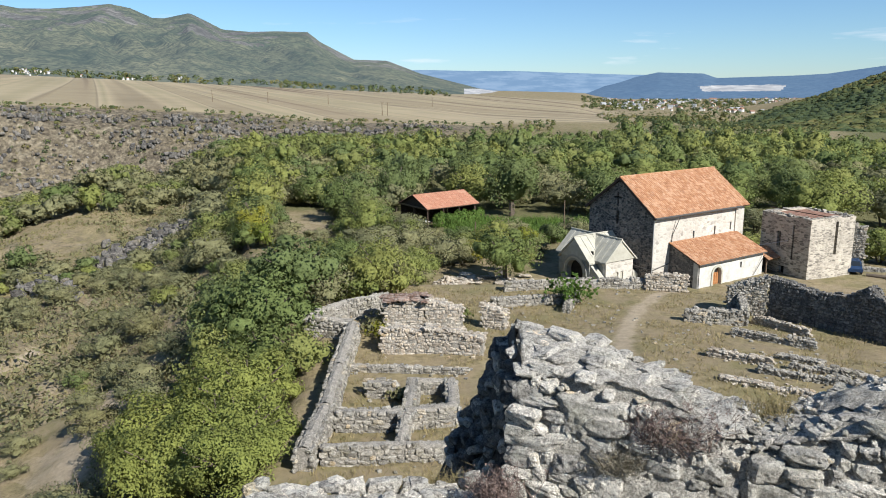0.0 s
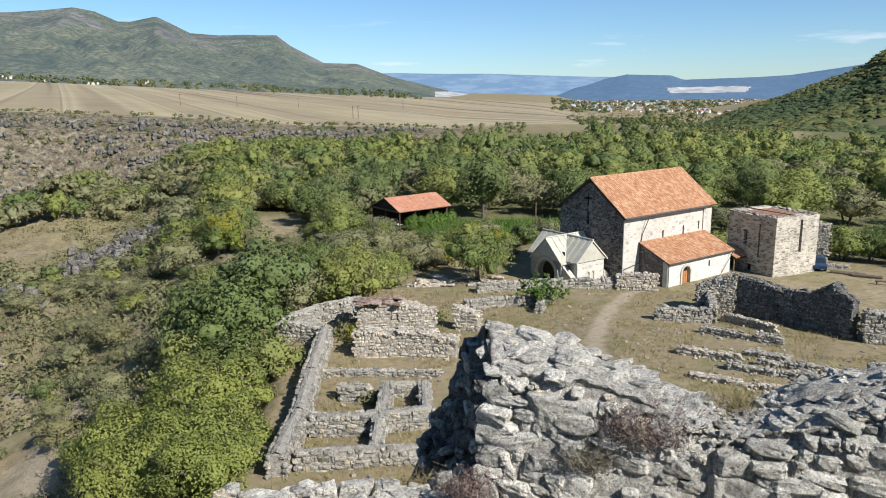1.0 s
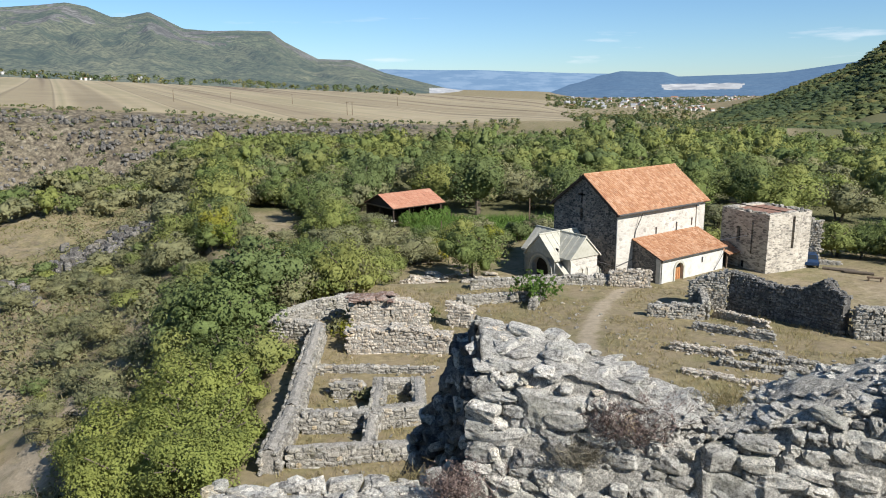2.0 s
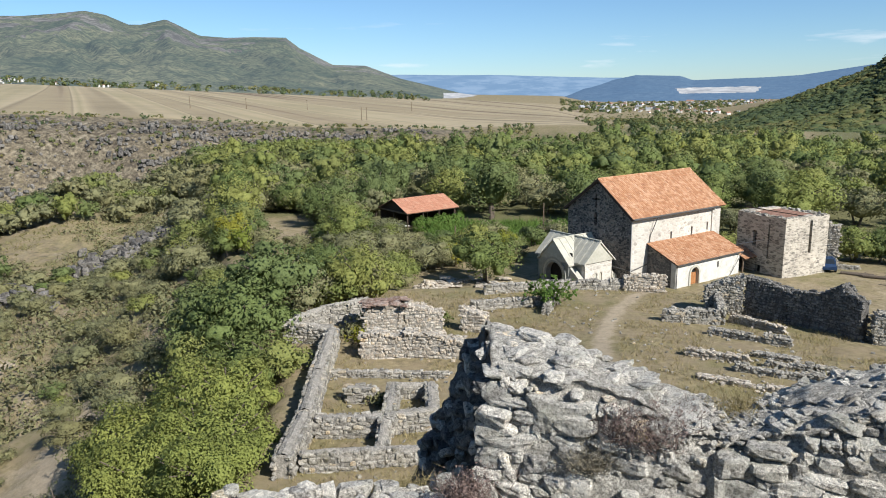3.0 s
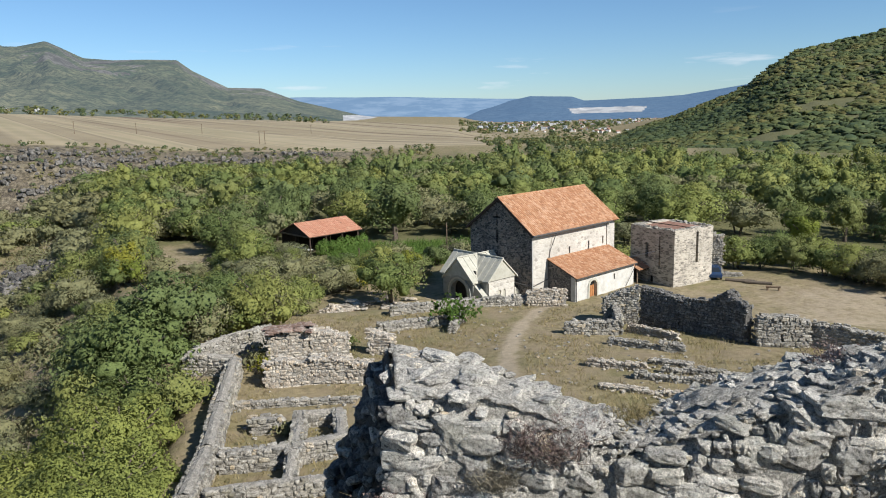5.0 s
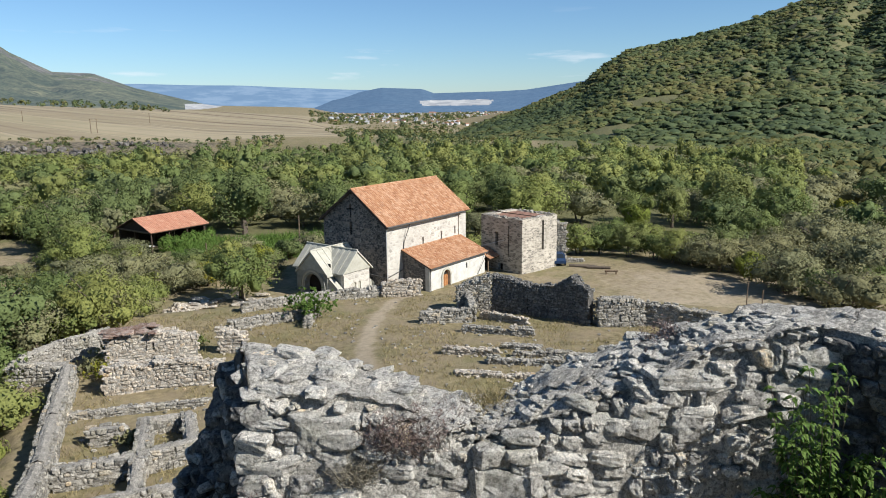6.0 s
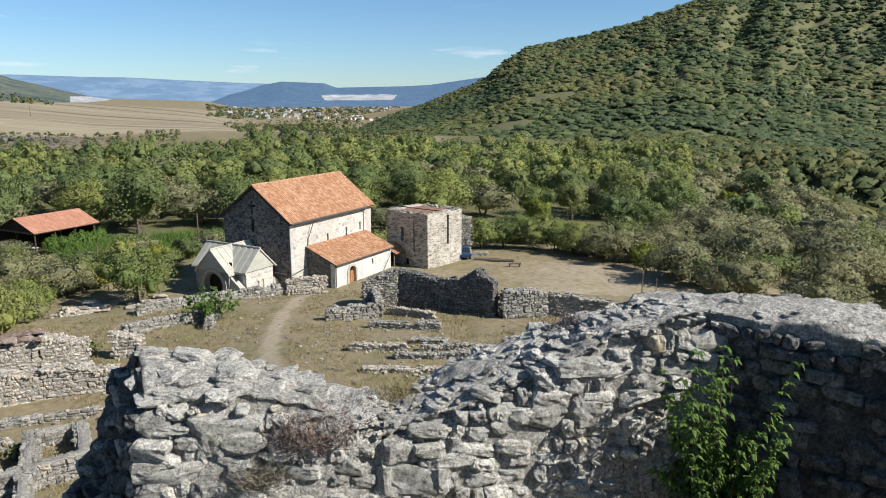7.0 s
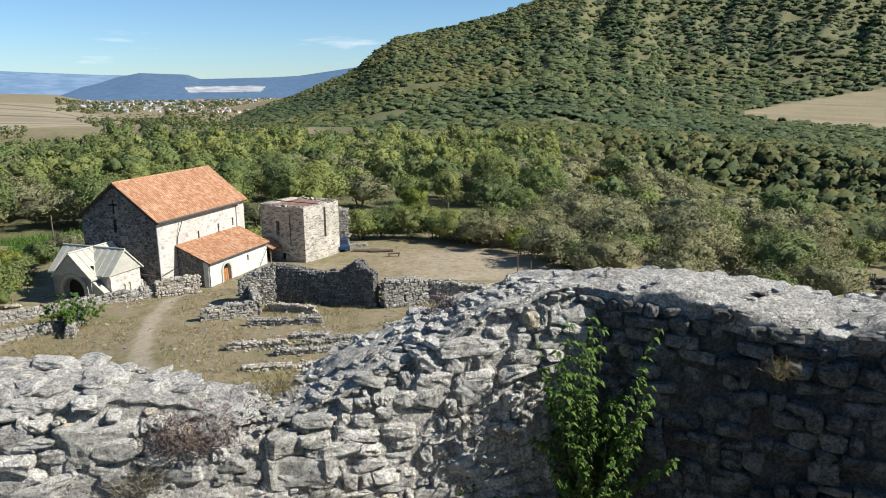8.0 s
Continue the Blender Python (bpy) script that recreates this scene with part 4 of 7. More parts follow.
for _ in range(150):
    u, q = r.uniform(-1.4, 7.5), r.uniform(0.0, 0.98)
    zf, zb = float(table(u, RFRONT_Z)), float(table(u, RBACK_Z))
    p = RIGHT_B + RIGHT_T * u + RIGHT_N * q * 2.0
    s = r.uniform(0.12, 0.42)
    bed(right_wall, RIGHT_B, (p[0], p[1], zf + (zb - zf) * q + 0.16 * math.sin(math.pi * q) - 0.01), s, s * r.uniform(0.5, 0.9), s * r.uniform(0.16, 0.3), r.uniform(0, 6.3), r, STONES, 0.14)

# low broken stretch and the wall top that carries the eye
rubble_wall("rubble_wall", [(-3.6, 9.4), (-1.9, 9.95), (-0.1, 10.35)], 1.3, 11.5, [15.15, 14.75, 14.75], "low broken rubble wall of pale stone", M_STONE, M_MORTAR, 0.4, 0.24, 17)
rubble_wall("rubble_wall", [(9.6, -1.0), (4.0, -0.8), (-3.5, -0.5)], 2.2, 11.5, [19.0, 19.2, 19.3], "thick rubble wall carrying a lookout ledge", M_STONE, M_MORTAR, 0.5, 0.3, 19)
# ---- church and its buildings ----
def arch_pts(x0, x1, z0, zs, n=12):
    """Outline of a round-headed opening in the plane (a, z)."""
    c, rr = (x0 + x1) / 2, (x1 - x0) / 2
    return [(x0, z0)] + [(c - rr * math.cos(math.pi * i / n), zs + rr * math.sin(math.pi * i / n)) for i in range(n + 1)] + [(x1, z0)]


def pierced(outline, holes, at, thick):
    """A wall slab with openings through it. at(a, z, depth) gives the 3D point."""
    bm = bmesh.new()
    loops = [outline] + holes
    edges = []
    for lp in loops:
        vs = [bm.verts.new(at(a, z, 0)) for a, z in lp]
        edges += [bm.edges.new((vs[i], vs[(i + 1) % len(vs)])) for i in range(len(vs))]
    bmesh.ops.triangle_fill(bm, edges=edges, use_beauty=True, use_dissolve=False)
    r = bmesh.ops.extrude_face_region(bm, geom=bm.faces[:])
    d = Vector(at(0, 0, thick)) - Vector(at(0, 0, 0))
    bmesh.ops.translate(bm, verts=[v for v in r["geom"] if isinstance(v, bmesh.types.BMVert)], vec=d)
    bmesh.ops.recalc_face_normals(bm, faces=bm.faces[:])
    return bm


def slit(a, z0, z1, w=0.3):
    return [(a - w / 2, z0), (a - w / 2, z1), (a + w / 2, z1), (a + w / 2, z0)]


def tiles(x0, x1, y0, z0, y1, z1, r, pitch=0.27, row=0.40):
    """Barrel tiles on the slope from the eave (y0, z0) up to (y1, z1), running from x0 to x1."""
    L = math.hypot(y1 - y0, z1 - z0)
    nx, ny = max(1, round((x1 - x0) / pitch)), max(1, round(L / row))
    dy, dz = (y1 - y0) / L, (z1 - z0) / L
    ny_, nz_ = -dz, dy
    if nz_ < 0:
        ny_, nz_ = -ny_, -nz_
    prof = [(-0.5, 0.0), (-0.28, 0.055), (0, 0.075), (0.28, 0.055), (0.5, 0.0)]
    vs, fs = [], []
    for i in range(nx):
        for j in range(ny):
            s0, s1 = j * row - 0.04, (j + 1) * row + 0.03
            s1 = min(s1, L)
            c = x0 + (i + 0.5) * (x1 - x0) / nx + r.normal(0, 0.006)
            jj = r.normal(0, 0.008)
            o = len(vs)
            for s, lift in ((s0, 0.035), (s1, 0.0)):
                for a, hgt in prof:
                    k = hgt + lift + 0.02 + jj
                    vs.append((c + a * pitch * 1.02, y0 + dy * s + ny_ * k, z0 + dz * s + nz_ * k))
            vs += [(c + a * pitch * 1.02, y0 + dy * s0 + ny_ * 0.01, z0 + dz * s0 + nz_ * 0.01) for a, _ in (prof[0], prof[-1])]
            fs += [(o + k, o + k + 1, o + 6 + k, o + 5 + k) for k in range(4)]
            fs += [(o + 10, o, o + 1, o + 2), (o + 10, o + 2, o + 3, o + 4), (o + 10, o + 4, o + 11, o + 11)][:2]
    return np.array(vs), np.array(fs)


def tiled(name, slopes, parent, label, material=M_TILE, seed=1, **kw):
    r = np.random.default_rng(seed)
    vs, fs, o = [], [], 0
    for s in slopes:
        v, f = tiles(*s, r, **kw)
        vs.append(v)
        fs.append(f + o)
        o += len(v)
    ob = part(name, mesh_np(name, np.concatenate(vs), np.concatenate(fs), material), None, parent, label)
    return ob


TURN = 34.73
CH = (18.97, 77.72)
church = tagged(root("church", *CH, 0, TURN), "old stone basilica church with limewashed nave and orange clay tile roof", "church")
BASE, EAVE, RIDGE = -1.6, 6.80, 10.72
X0, X1, Y0, Y1 = 0.32, 15.85, 0.42, 10.45
MID = 5.43
slope = (RIDGE - EAVE) / MID
wz = EAVE + slope * Y0 - 0.14
# west gable with a slit window and a cross-shaped opening
cross = [(5.9 + a, 8.15 + b) for a, b in ((-0.13, -0.75), (-0.13, 0.1), (-0.55, 0.1), (-0.55, 0.36), (-0.13, 0.36), (-0.13, 0.8), (0.13, 0.8), (0.13, 0.36), (0.55, 0.36), (0.55, 0.1), (0.13, 0.1), (0.13, -0.75))]
gable_out = [(Y0, BASE), (Y1, BASE), (Y1, wz), (MID, RIDGE - 0.2), (Y0, wz)]
west = part("gable_wall", pierced(gable_out, [cross, slit(5.9, 5.25, 6.8, 0.42)], lambda a, z, d: (X0 + d, a, z), 0.8), M_GABLE, church, "dark basalt rubble gable with pale joints")
part("gable_wall", poly(bmesh.new(), [(X1, a, z) for a, z in gable_out], (-0.8, 0, 0)), M_GABLE, church)
wins = [(6.95, 3.7, 4.6), (10.6, 3.7, 4.75), (13.45, 4.0, 4.95)]
part("nave_wall", pierced([(X0 + 0.8, BASE), (X1 - 0.8, BASE), (X1 - 0.8, wz), (X0 + 0.8, wz)], [slit(a, b, c, 0.28) for a, b, c in wins], lambda a, z, d: (a, Y0 + d, z), 0.8), M_NAVE, church, "pale limewashed stone nave wall")
part("nave_wall", box(bmesh.new(), X0 + 0.8, X1 - 0.8, Y1 - 0.8, Y1, BASE, wz), M_NAVE, church)
part("corner_face", box(bmesh.new(), X0 + 0.004, X0 + 0.8, Y0 - 0.006, Y0 + 0.1, BASE, wz - 0.05), M_NAVE, church)
part("corner_face", box(bmesh.new(), X1 - 0.8, X1 - 0.004, Y0 - 0.006, Y0 + 0.1, BASE, wz - 0.05), M_NAVE, church)
part("pilaster", box(bmesh.new(), 14.15, 14.75, Y0 - 0.14, Y0 - 0.01, 2.5, wz - 0.15, 0.02), M_NAVE, church)
for a, b, c in wins:
    part("window_niche", box(bmesh.new(), a - 0.14, a + 0.14, Y0 + 0.55, Y0 + 0.6, b, c), M_DARK, church)
part("window_niche", box(bmesh.new(), X0 + 0.5, X0 + 0.56, 5.3, 6.5, 5.1, 9.1), M_DARK, church)
bm = bmesh.new()
for s in (1, -1):
    pts = [(0, MID, RIDGE), (0, MID - s * MID, EAVE), (0, MID - s * MID, EAVE - 0.12), (0, MID, RIDGE - 0.14)]
    poly(bm, pts, (16.2, 0, 0))
part("roof_deck", bm, M_DARKWOOD, church)
tiled("roof_tiles", [(0, 16.2, -0.03, EAVE, MID, RIDGE), (0, 16.2, 2 * MID + 0.03, EAVE, MID, RIDGE)], church, "weathered orange clay barrel tiles", seed=3)
bm = bmesh.new()
for i in range(40):
    a = i * 0.405
    rod(bm, (a - 0.02, MID, RIDGE + 0.04), (a + 0.43, MID, RIDGE + 0.06), 0.13, 0.11, 8)
part("ridge_tiles", bm, M_TILE, church)
bm = bmesh.new()
for s, yy in ((1, 0.0), (-1, 2 * MID)):
    poly(bm, [(-0.05, MID, RIDGE + 0.06), (-0.05, yy, EAVE + 0.06), (-0.05, yy, EAVE - 0.26), (-0.05, MID, RIDGE - 0.26)], (0.06, 0, 0))
part("bargeboard", bm, M_DARKWOOD, church)
part("gutter", rod(bmesh.new(), (0, -0.1, EAVE - 0.06), (14.6, -0.1, EAVE - 0.07), 0.12), M_METAL, church)
bm = rod(bmesh.new(), (0.2, -0.1, EAVE - 0.1), (0.22, Y0 - 0.1, EAVE - 0.6), 0.05)
rod(bm, (0.22, Y0 - 0.1, EAVE - 0.6), (0.22, Y0 - 0.1, 0.4), 0.05)
part("downpipe", bm, M_PIPE, church, "pale metal downpipe")
bm = rod(bmesh.new(), (3.95, -0.1, EAVE - 0.1), (3.3, Y0 - 0.1, 4.6), 0.045)
rod(bm, (3.3, Y0 - 0.1, 4.6), (3.15, Y0 - 0.1, 3.8), 0.045)
part("downpipe", bm, M_METAL, church, "dark metal downpipe")
bm = rod(bmesh.new(), (-0.4, 2.4, 1.2), (0.25, Y0 - 0.12, 0.9), 0.05)
rod(bm, (0.25, Y0 - 0.12, 0.9), (2.9, Y0 - 0.12, 1.35), 0.05)
part("downpipe", bm, M_METAL, church)

# side chapel under a lean-to roof
AX0, AX1, AY, AE, AT = 3.05, 14.35, -3.55, 2.0, 3.72
chapel = tagged(root("side_chapel", *CH, 0, TURN), "white plastered side chapel with orange tile lean-to roof", "chapel")
door_hole = arch_pts(5.55, 6.95, -1.15, 0.55)
part("front_wall", pierced([(AX0, BASE), (AX1, BASE), (AX1, AE + 0.05), (AX0, AE + 0.05)], [door_hole, slit(10.4, 0.6, 1.3, 0.3)], lambda a, z, d: (a, AY + d, z), 0.6), M_PLASTER, chapel, "white plastered wall with an arched doorway")
ends = [(AY + 0.6, BASE), (Y0 - 0.01, BASE), (Y0 - 0.01, AT - 0.22), (AY + 0.6, AE + 0.12)]
part("end_wall", poly(bmesh.new(), [(AX0, a, z) for a, z in ends], (0.5, 0, 0)), M_GABLE, chapel, "dark rubble end wall")
part("end_wall", poly(bmesh.new(), [(AX1 - 0.5, a, z) for a, z in ends], (0.5, 0, 0)), M_GABLE, chapel)
d_out = arch_pts(5.3, 7.2, -1.15, 0.55)
part("door_surround", pierced(d_out, [door_hole], lambda a, z, d: (a, AY - 0.1 + d, z), 0.098), M_SLAB, chapel, "carved pale stone arch")
dr = part("door", pierced(arch_pts(5.56, 6.94, -1.14, 0.55), [], lambda a, z, d: (a, AY + 0.3 + d, z), 0.07), M_DOOR, chapel, "orange-brown wooden arched door")
bm = bmesh.new()
for k in range(4):
    box(bm, 5.62 + k * 0.33, 5.90 + k * 0.33, AY + 0.27, AY + 0.3, -1.1, 0.5)
part("plank", bm, M_DOOR, dr)
part("fanlight", box(bmesh.new(), 5.8, 6.7, AY + 0.26, AY + 0.29, 0.62, 1.0), M_DARK, dr)
part("window_niche", box(bmesh.new(), 10.2, 10.6, AY + 0.3, AY + 0.34, 0.5, 1.4), M_DARK, chapel)
dyy, dzz = (Y0 - AY + 0.35), (AT - AE)
part("roof_deck", poly(bmesh.new(), [(AX0 - 0.25, AY - 0.35, AE - 0.1), (AX0 - 0.25, Y0 - 0.01, AT - 0.1), (AX0 - 0.25, Y0 - 0.01, AT), (AX0 - 0.25, AY - 0.35, AE)], (AX1 - AX0 + 0.45, 0, 0)), M_DARKWOOD, chapel)
tiled("roof_tiles", [(AX0 - 0.25, AX1 + 0.2, AY - 0.38, AE, Y0 - 0.02, AT)], chapel, "orange clay barrel tiles", seed=5)
part("gutter", rod(bmesh.new(), (AX0 - 0.2, AY - 0.42, AE - 0.05), (AX1 + 0.15, AY - 0.42, AE - 0.05), 0.06), M_METAL, chapel)
part("downpipe", rod(bmesh.new(), (AX0 + 0.1, AY - 0.1, AE - 0.1), (AX0 + 0.1, AY - 0.1, -1), 0.045), M_METAL, chapel)
bm = rod(bmesh.new(), (AX1 - 0.1, AY - 0.42, AE - 0.1), (AX1 - 1.7, AY - 0.1, -0.6), 0.035)
part("brace", bm, M_METAL, chapel)
# small tiled canopy by the chapel
canopy = tagged(root("canopy", *CH, 0, TURN), "small orange tiled canopy on dark posts", "canopy")
tiled("roof_tiles", [(14.7, 17.6, -4.1, 1.0, -1.8, 1.95)], canopy, "orange clay tiles", seed=8)
part("roof_deck", poly(bmesh.new(), [(14.7, -4.05, 0.88), (14.7, -1.8, 1.84), (14.7, -1.8, 1.93), (14.7, -4.05, 0.98)], (2.9, 0, 0)), M_DARKWOOD, canopy)
for a, b in ((14.9, -3.7), (17.4, -3.7), (14.9, -2.0), (17.4, -2.0)):
    part("post", box(bmesh.new(), a - 0.07, a + 0.07, b - 0.07, b + 0.07, BASE, 0.9 + (b + 4.1) * 0.41, 0.01), M_WOOD, canopy)
part("screen", box(bmesh.new(), 15.0, 17.3, -2.03, -1.97, BASE, 1.6), M_DARKWOOD, canopy)

# cross-gabled stone porch
porch = tagged(root("porch", *CH, 0, TURN), "grey-green ashlar porch with steep slab roofs and a deep arched entrance", "porch")
PZ, PE = 4.42, 2.2
PCX, PCY = -2.72, 6.15
arch = arch_pts(PCY - 1.35, PCY + 1.35, -1.5, 0.45)
ag = [(3.85, BASE), (8.45, BASE), (8.45, PE), (PCY, PZ - 0.12), (3.85, PE)]
part("arch_wall", pierced(ag, [arch], lambda a, z, d: (-5.75 + d, a, z), 0.7), M_ASHLAR, porch, "ashlar gable wall with a deep arch")
for k, grow in enumerate((0.0, 0.22, 0.44)):
    o, i_ = arch_pts(PCY - 1.35 - grow - 0.2, PCY + 1.35 + grow + 0.2, -1.5, 0.45, 16), arch_pts(PCY - 1.35 - grow, PCY + 1.35 + grow, -1.5, 0.45, 16)
    part("arch_moulding", pierced(o, [i_], lambda a, z, d, k=k: (-5.76 - 0.05 * (k + 1) + d, a, z), 0.05 * (k + 1)), M_SLAB if k == 1 else M_ASHLAR, porch)
# near-black sheet that paints the dark inside the arch
part("dark_backing", box(bmesh.new(), -4.9, -4.8, 4.2, 8.2, BASE, 3.0), M_DARK, porch)
sg = [(-4.75, BASE), (-0.65, BASE), (-0.65, PE), (PCX, PZ - 0.12), (-4.75, PE)]
niche = [arch_pts(-3.35, -2.85, -0.9, 0.6, 8), arch_pts(-2.6, -2.1, -0.9, 0.6, 8)]
part("side_wall", pierced(sg, niche, lambda a, z, d: (a, 2.3 + d, z), 0.5), M_NAVE, porch, "pale side gable with twin blind arches")
part("niche_back", box(bmesh.new(), -3.5, -1.9, 2.42, 2.6, -1.0, 1.0), M_SLAB, porch)
part("side_wall", poly(bmesh.new(), [(a, 10.0, z) for a, z in sg], (0, -0.5, 0)), M_ASHLAR, porch)
part("body", box(bmesh.new(), -4.75, -0.3, 2.8, 9.5, BASE, PE - 0.05), M_ASHLAR, porch)
part("body", box(bmesh.new(), -5.05, -4.76, 3.85, 4.25, BASE, PE), M_ASHLAR, porch)
part("body", box(bmesh.new(), -5.05, -4.76, 8.05, 8.45, BASE, PE), M_ASHLAR, porch)


def slab_roof(roof, ax0, ax1, c, half, along_x):
    """A steep pair of slopes of long stone slabs, every other one raised over the joints."""
    drop = (PZ - PE) / 2.3 * half
    n = max(3, round((ax1 - ax0) / 0.46))
    for s in (1, -1):
        for i in range(n):
            a0, a1 = ax0 + (ax1 - ax0) * i / n, ax0 + (ax1 - ax0) * (i + 1) / n
            up = 0.0 if i % 2 else 0.05
            pts = [(a0 + 0.01, c, PZ + up), (a0 + 0.01, c + s * half, PZ - drop + up), (a0 + 0.01, c + s * half, PZ - drop - 0.14), (a0 + 0.01, c, PZ - 0.14)]
            if not along_x:
                pts = [(q, p_, z) for p_, q, z in pts]
            part("slab", poly(bmesh.new(), pts, (a1 - a0 - 0.02, 0, 0) if along_x else (0, a1 - a0 - 0.02, 0)), M_SLAB, roof)


bm = bmesh.new()
poly(bm, [(-5.9, PCY - 2.45, PE - 0.1), (-5.9, PCY, PZ - 0.16), (-5.9, PCY + 2.45, PE - 0.1)], (5.8, 0, 0))
roof_a = part("roof", bm, M_SLAB, porch, "pale stone slab roof")
slab_roof(roof_a, -6.05, -0.05, PCY, 2.62, True)
bm = bmesh.new()
poly(bm, [(PCX - 2.25, 2.15, PE - 0.1), (PCX, 2.15, PZ - 0.16), (PCX + 2.25, 2.15, PE - 0.1)], (0, 7.9, 0))
roof_b = part("roof", bm, M_SLAB, porch, "pale stone slab roof")
slab_roof(roof_b, 2.0, 10.2, PCX, 2.42, False)
bm = rod(bmesh.new(), (-6.0, PCY, PZ + 0.06), (-0.1, PCY, PZ + 0.06), 0.09)
rod(bm, (PCX, 2.0, PZ + 0.06), (PCX, 10.2, PZ + 0.06), 0.09)
part("ridge_roll", bm, M_SLAB, porch)
part("buttress", poly(bmesh.new(), [(-5.6, 3.84, BASE), (-5.6, 3.84, 1.6), (-5.6, 2.0, 0.2), (-5.6, 2.0, BASE)], (0.7, 0, 0)), M_SLAB, porch)
part("buttress", poly(bmesh.new(), [(-0.6, 2.29, BASE), (-0.6, 2.29, 0.8), (0.25, 2.29, 0.1), (0.25, 2.29, BASE)], (0, 0.8, 0)), M_SLAB, porch)

# square tower
TS, TD, TH = 6.75, 7.1, 6.85
tower = tagged(root("tower", 36.76, 80.46, -0.8, 24), "square roofless rubble stone tower with tall blind niches", "tower")
low = -1.2
fr = [(0, low), (TS, low), (TS, TH), (4.6, TH - 0.1), (4.55, TH + 0.12), (2.2, TH), (0, TH + 0.05)]
part("wall", pierced(fr, [slit(3.95, 2.6, 6.4, 0.42)], lambda a, z, d: (a, d, z), 0.9), M_TOWER, tower, "sunlit rubble wall with a tall slot")
le = [(0.9, low), (TD, low), (TD, TH + 0.05), (3.4, TH - 0.12), (0.9, TH)]
part("wall", pierced(le, [slit(4.35, 3.1, 4.9, 0.5), slit(2.3, 1.9, 5.9, 0.2), slit(3.6, -0.7, 0.9, 0.75)], lambda a, z, d: (d, a, z), 0.9), M_TOWER, tower)
part("wall", box(bmesh.new(), TS - 0.9, TS, 0.9, TD, low, TH - 0.1), M_TOWER, tower)
part("wall", box(bmesh.new(), 0.9, TS - 0.9, TD - 0.9, TD, low, TH + 0.1), M_TOWER, tower)
part("slot_back", box(bmesh.new(), 3.7, 4.2, 0.5, 0.55, 2.5, 6.5), M_DARK, tower)
part("slot_back", box(bmesh.new(), 0.4, 0.45, 1.9, 5.0, -0.75, 6.0), M_DARK, tower)
for i in range(12):
    part("roof_sheet", box(bmesh.new(), 0.9 + i * 0.41, 1.29 + i * 0.41, 0.9, TD - 0.9, TH - 0.16 + 0.02 * (i % 2), TH - 0.10 + 0.02 * (i % 2)), M_RUST, tower, "rusty brown roof sheet")
bm = rod(bmesh.new(), (3.0, 0.2, TH + 0.1), (1.2, TD, TH + 0.4), 0.06)
part("beam", bm, M_DARKWOOD, tower)
r = np.random.default_rng(33)
cs, ss = [], []
for _ in range(150):
    e, q = r.integers(4), r.uniform(0.1, 6.2)
    p = [(q, 0.4), (0.4, q), (TS - 0.4, q), (q, TD - 0.4)][e]
    cs.append((p[0] + r.normal(0, 0.15), p[1] + r.normal(0, 0.15), TH + r.uniform(-0.05, 0.08)))
    ss.append((r.uniform(0.2, 0.5), r.uniform(0.2, 0.5), r.uniform(0.12, 0.28)))
tagged(part("crest_rubble", heap("crest_rubble", cs, ss, r.uniform(0, 6.3, 150), M_RUIN, r), None, tower), kind="stuff")
part("floodlight_bracket", rod(bmesh.new(), (-1.9, 5.9, 3.0), (0.0, 3.0, 4.0), 0.04), M_PIPE, tower)
# ---- ruins between the fortress and the church ----
RU = "low ruined walls"
rubble_wall("ruined_wall", [(-8.9, 32.4), (-8.8, 37.5), (-9.2, 43.5), (-9.6, 51.6)], 1.05, 0.2, [3.5, 3.5, 3.55, 3.7], "long thick pale stone perimeter wall above the slope", seed=21, cap=True, loose=0.1)
rubble_wall("ruined_wall", [(-13.4, 52.8), (-9.6, 52.0)], 0.9, 0.5, [3.7, 3.7], "short projecting stone wall above the slope", seed=22, cap=True)
rubble_wall("ruined_wall", [(-13.4, 53.2), (-11.0, 56.5), (-7.6, 58.2)], 0.9, 0.5, [3.7, 3.9, 4.0], "broken pale stone outer wall", seed=23, cap=True)
rubble_wall("ruined_wall", [(-8.2, 33.3), (-0.7, 34.0)], 0.7, None, [3.25, 3.15], "low front wall of the ruined cells", seed=24, cap=True, group=RU)
rubble_wall("ruined_wall", [(-8.2, 37.0), (-4.3, 37.1), (-1.3, 37.9)], 0.75, None, [3.35, 3.4, 3.5], "low cross wall of the ruined cells", seed=25, cap=True, group=RU)
rubble_wall("ruined_wall", [(-4.1, 36.5), (-4.15, 42.0)], 0.8, None, [3.4, 3.3], "low dividing wall of the ruined cells", seed=26, cap=True, group=RU)
rubble_wall("ruined_wall", [(-1.65, 37.9), (-1.85, 42.0)], 0.75, None, [3.4, 3.3], "low dividing wall of the ruined cells", seed=27, cap=True, group=RU)
rubble_wall("ruined_wall", [(-4.1, 42.0), (-1.85, 42.0)], 0.6, None, [3.2, 3.2], "low end wall of the ruined cells", seed=28, cap=True, group=RU)
rubble_wall("ruined_wall", [(-4.2, 34.0), (-4.2, 36.6)], 0.7, None, [2.9, 3.4], "low broken spur between ruined cells", seed=29, cap=True, group=RU)
rubble_wall("ruined_wall", [(-7.1, 41.7), (-5.2, 41.6)], 0.8, None, [3.1, 3.1], "short low block of masonry in the grass", seed=30, cap=True, group=RU)
rubble_wall("ruined_wall", [(-9.0, 45.8), (-0.8, 45.2)], 0.5, None, [2.75, 2.6], "sunken foundation wall in dry grass", seed=31, group=RU)
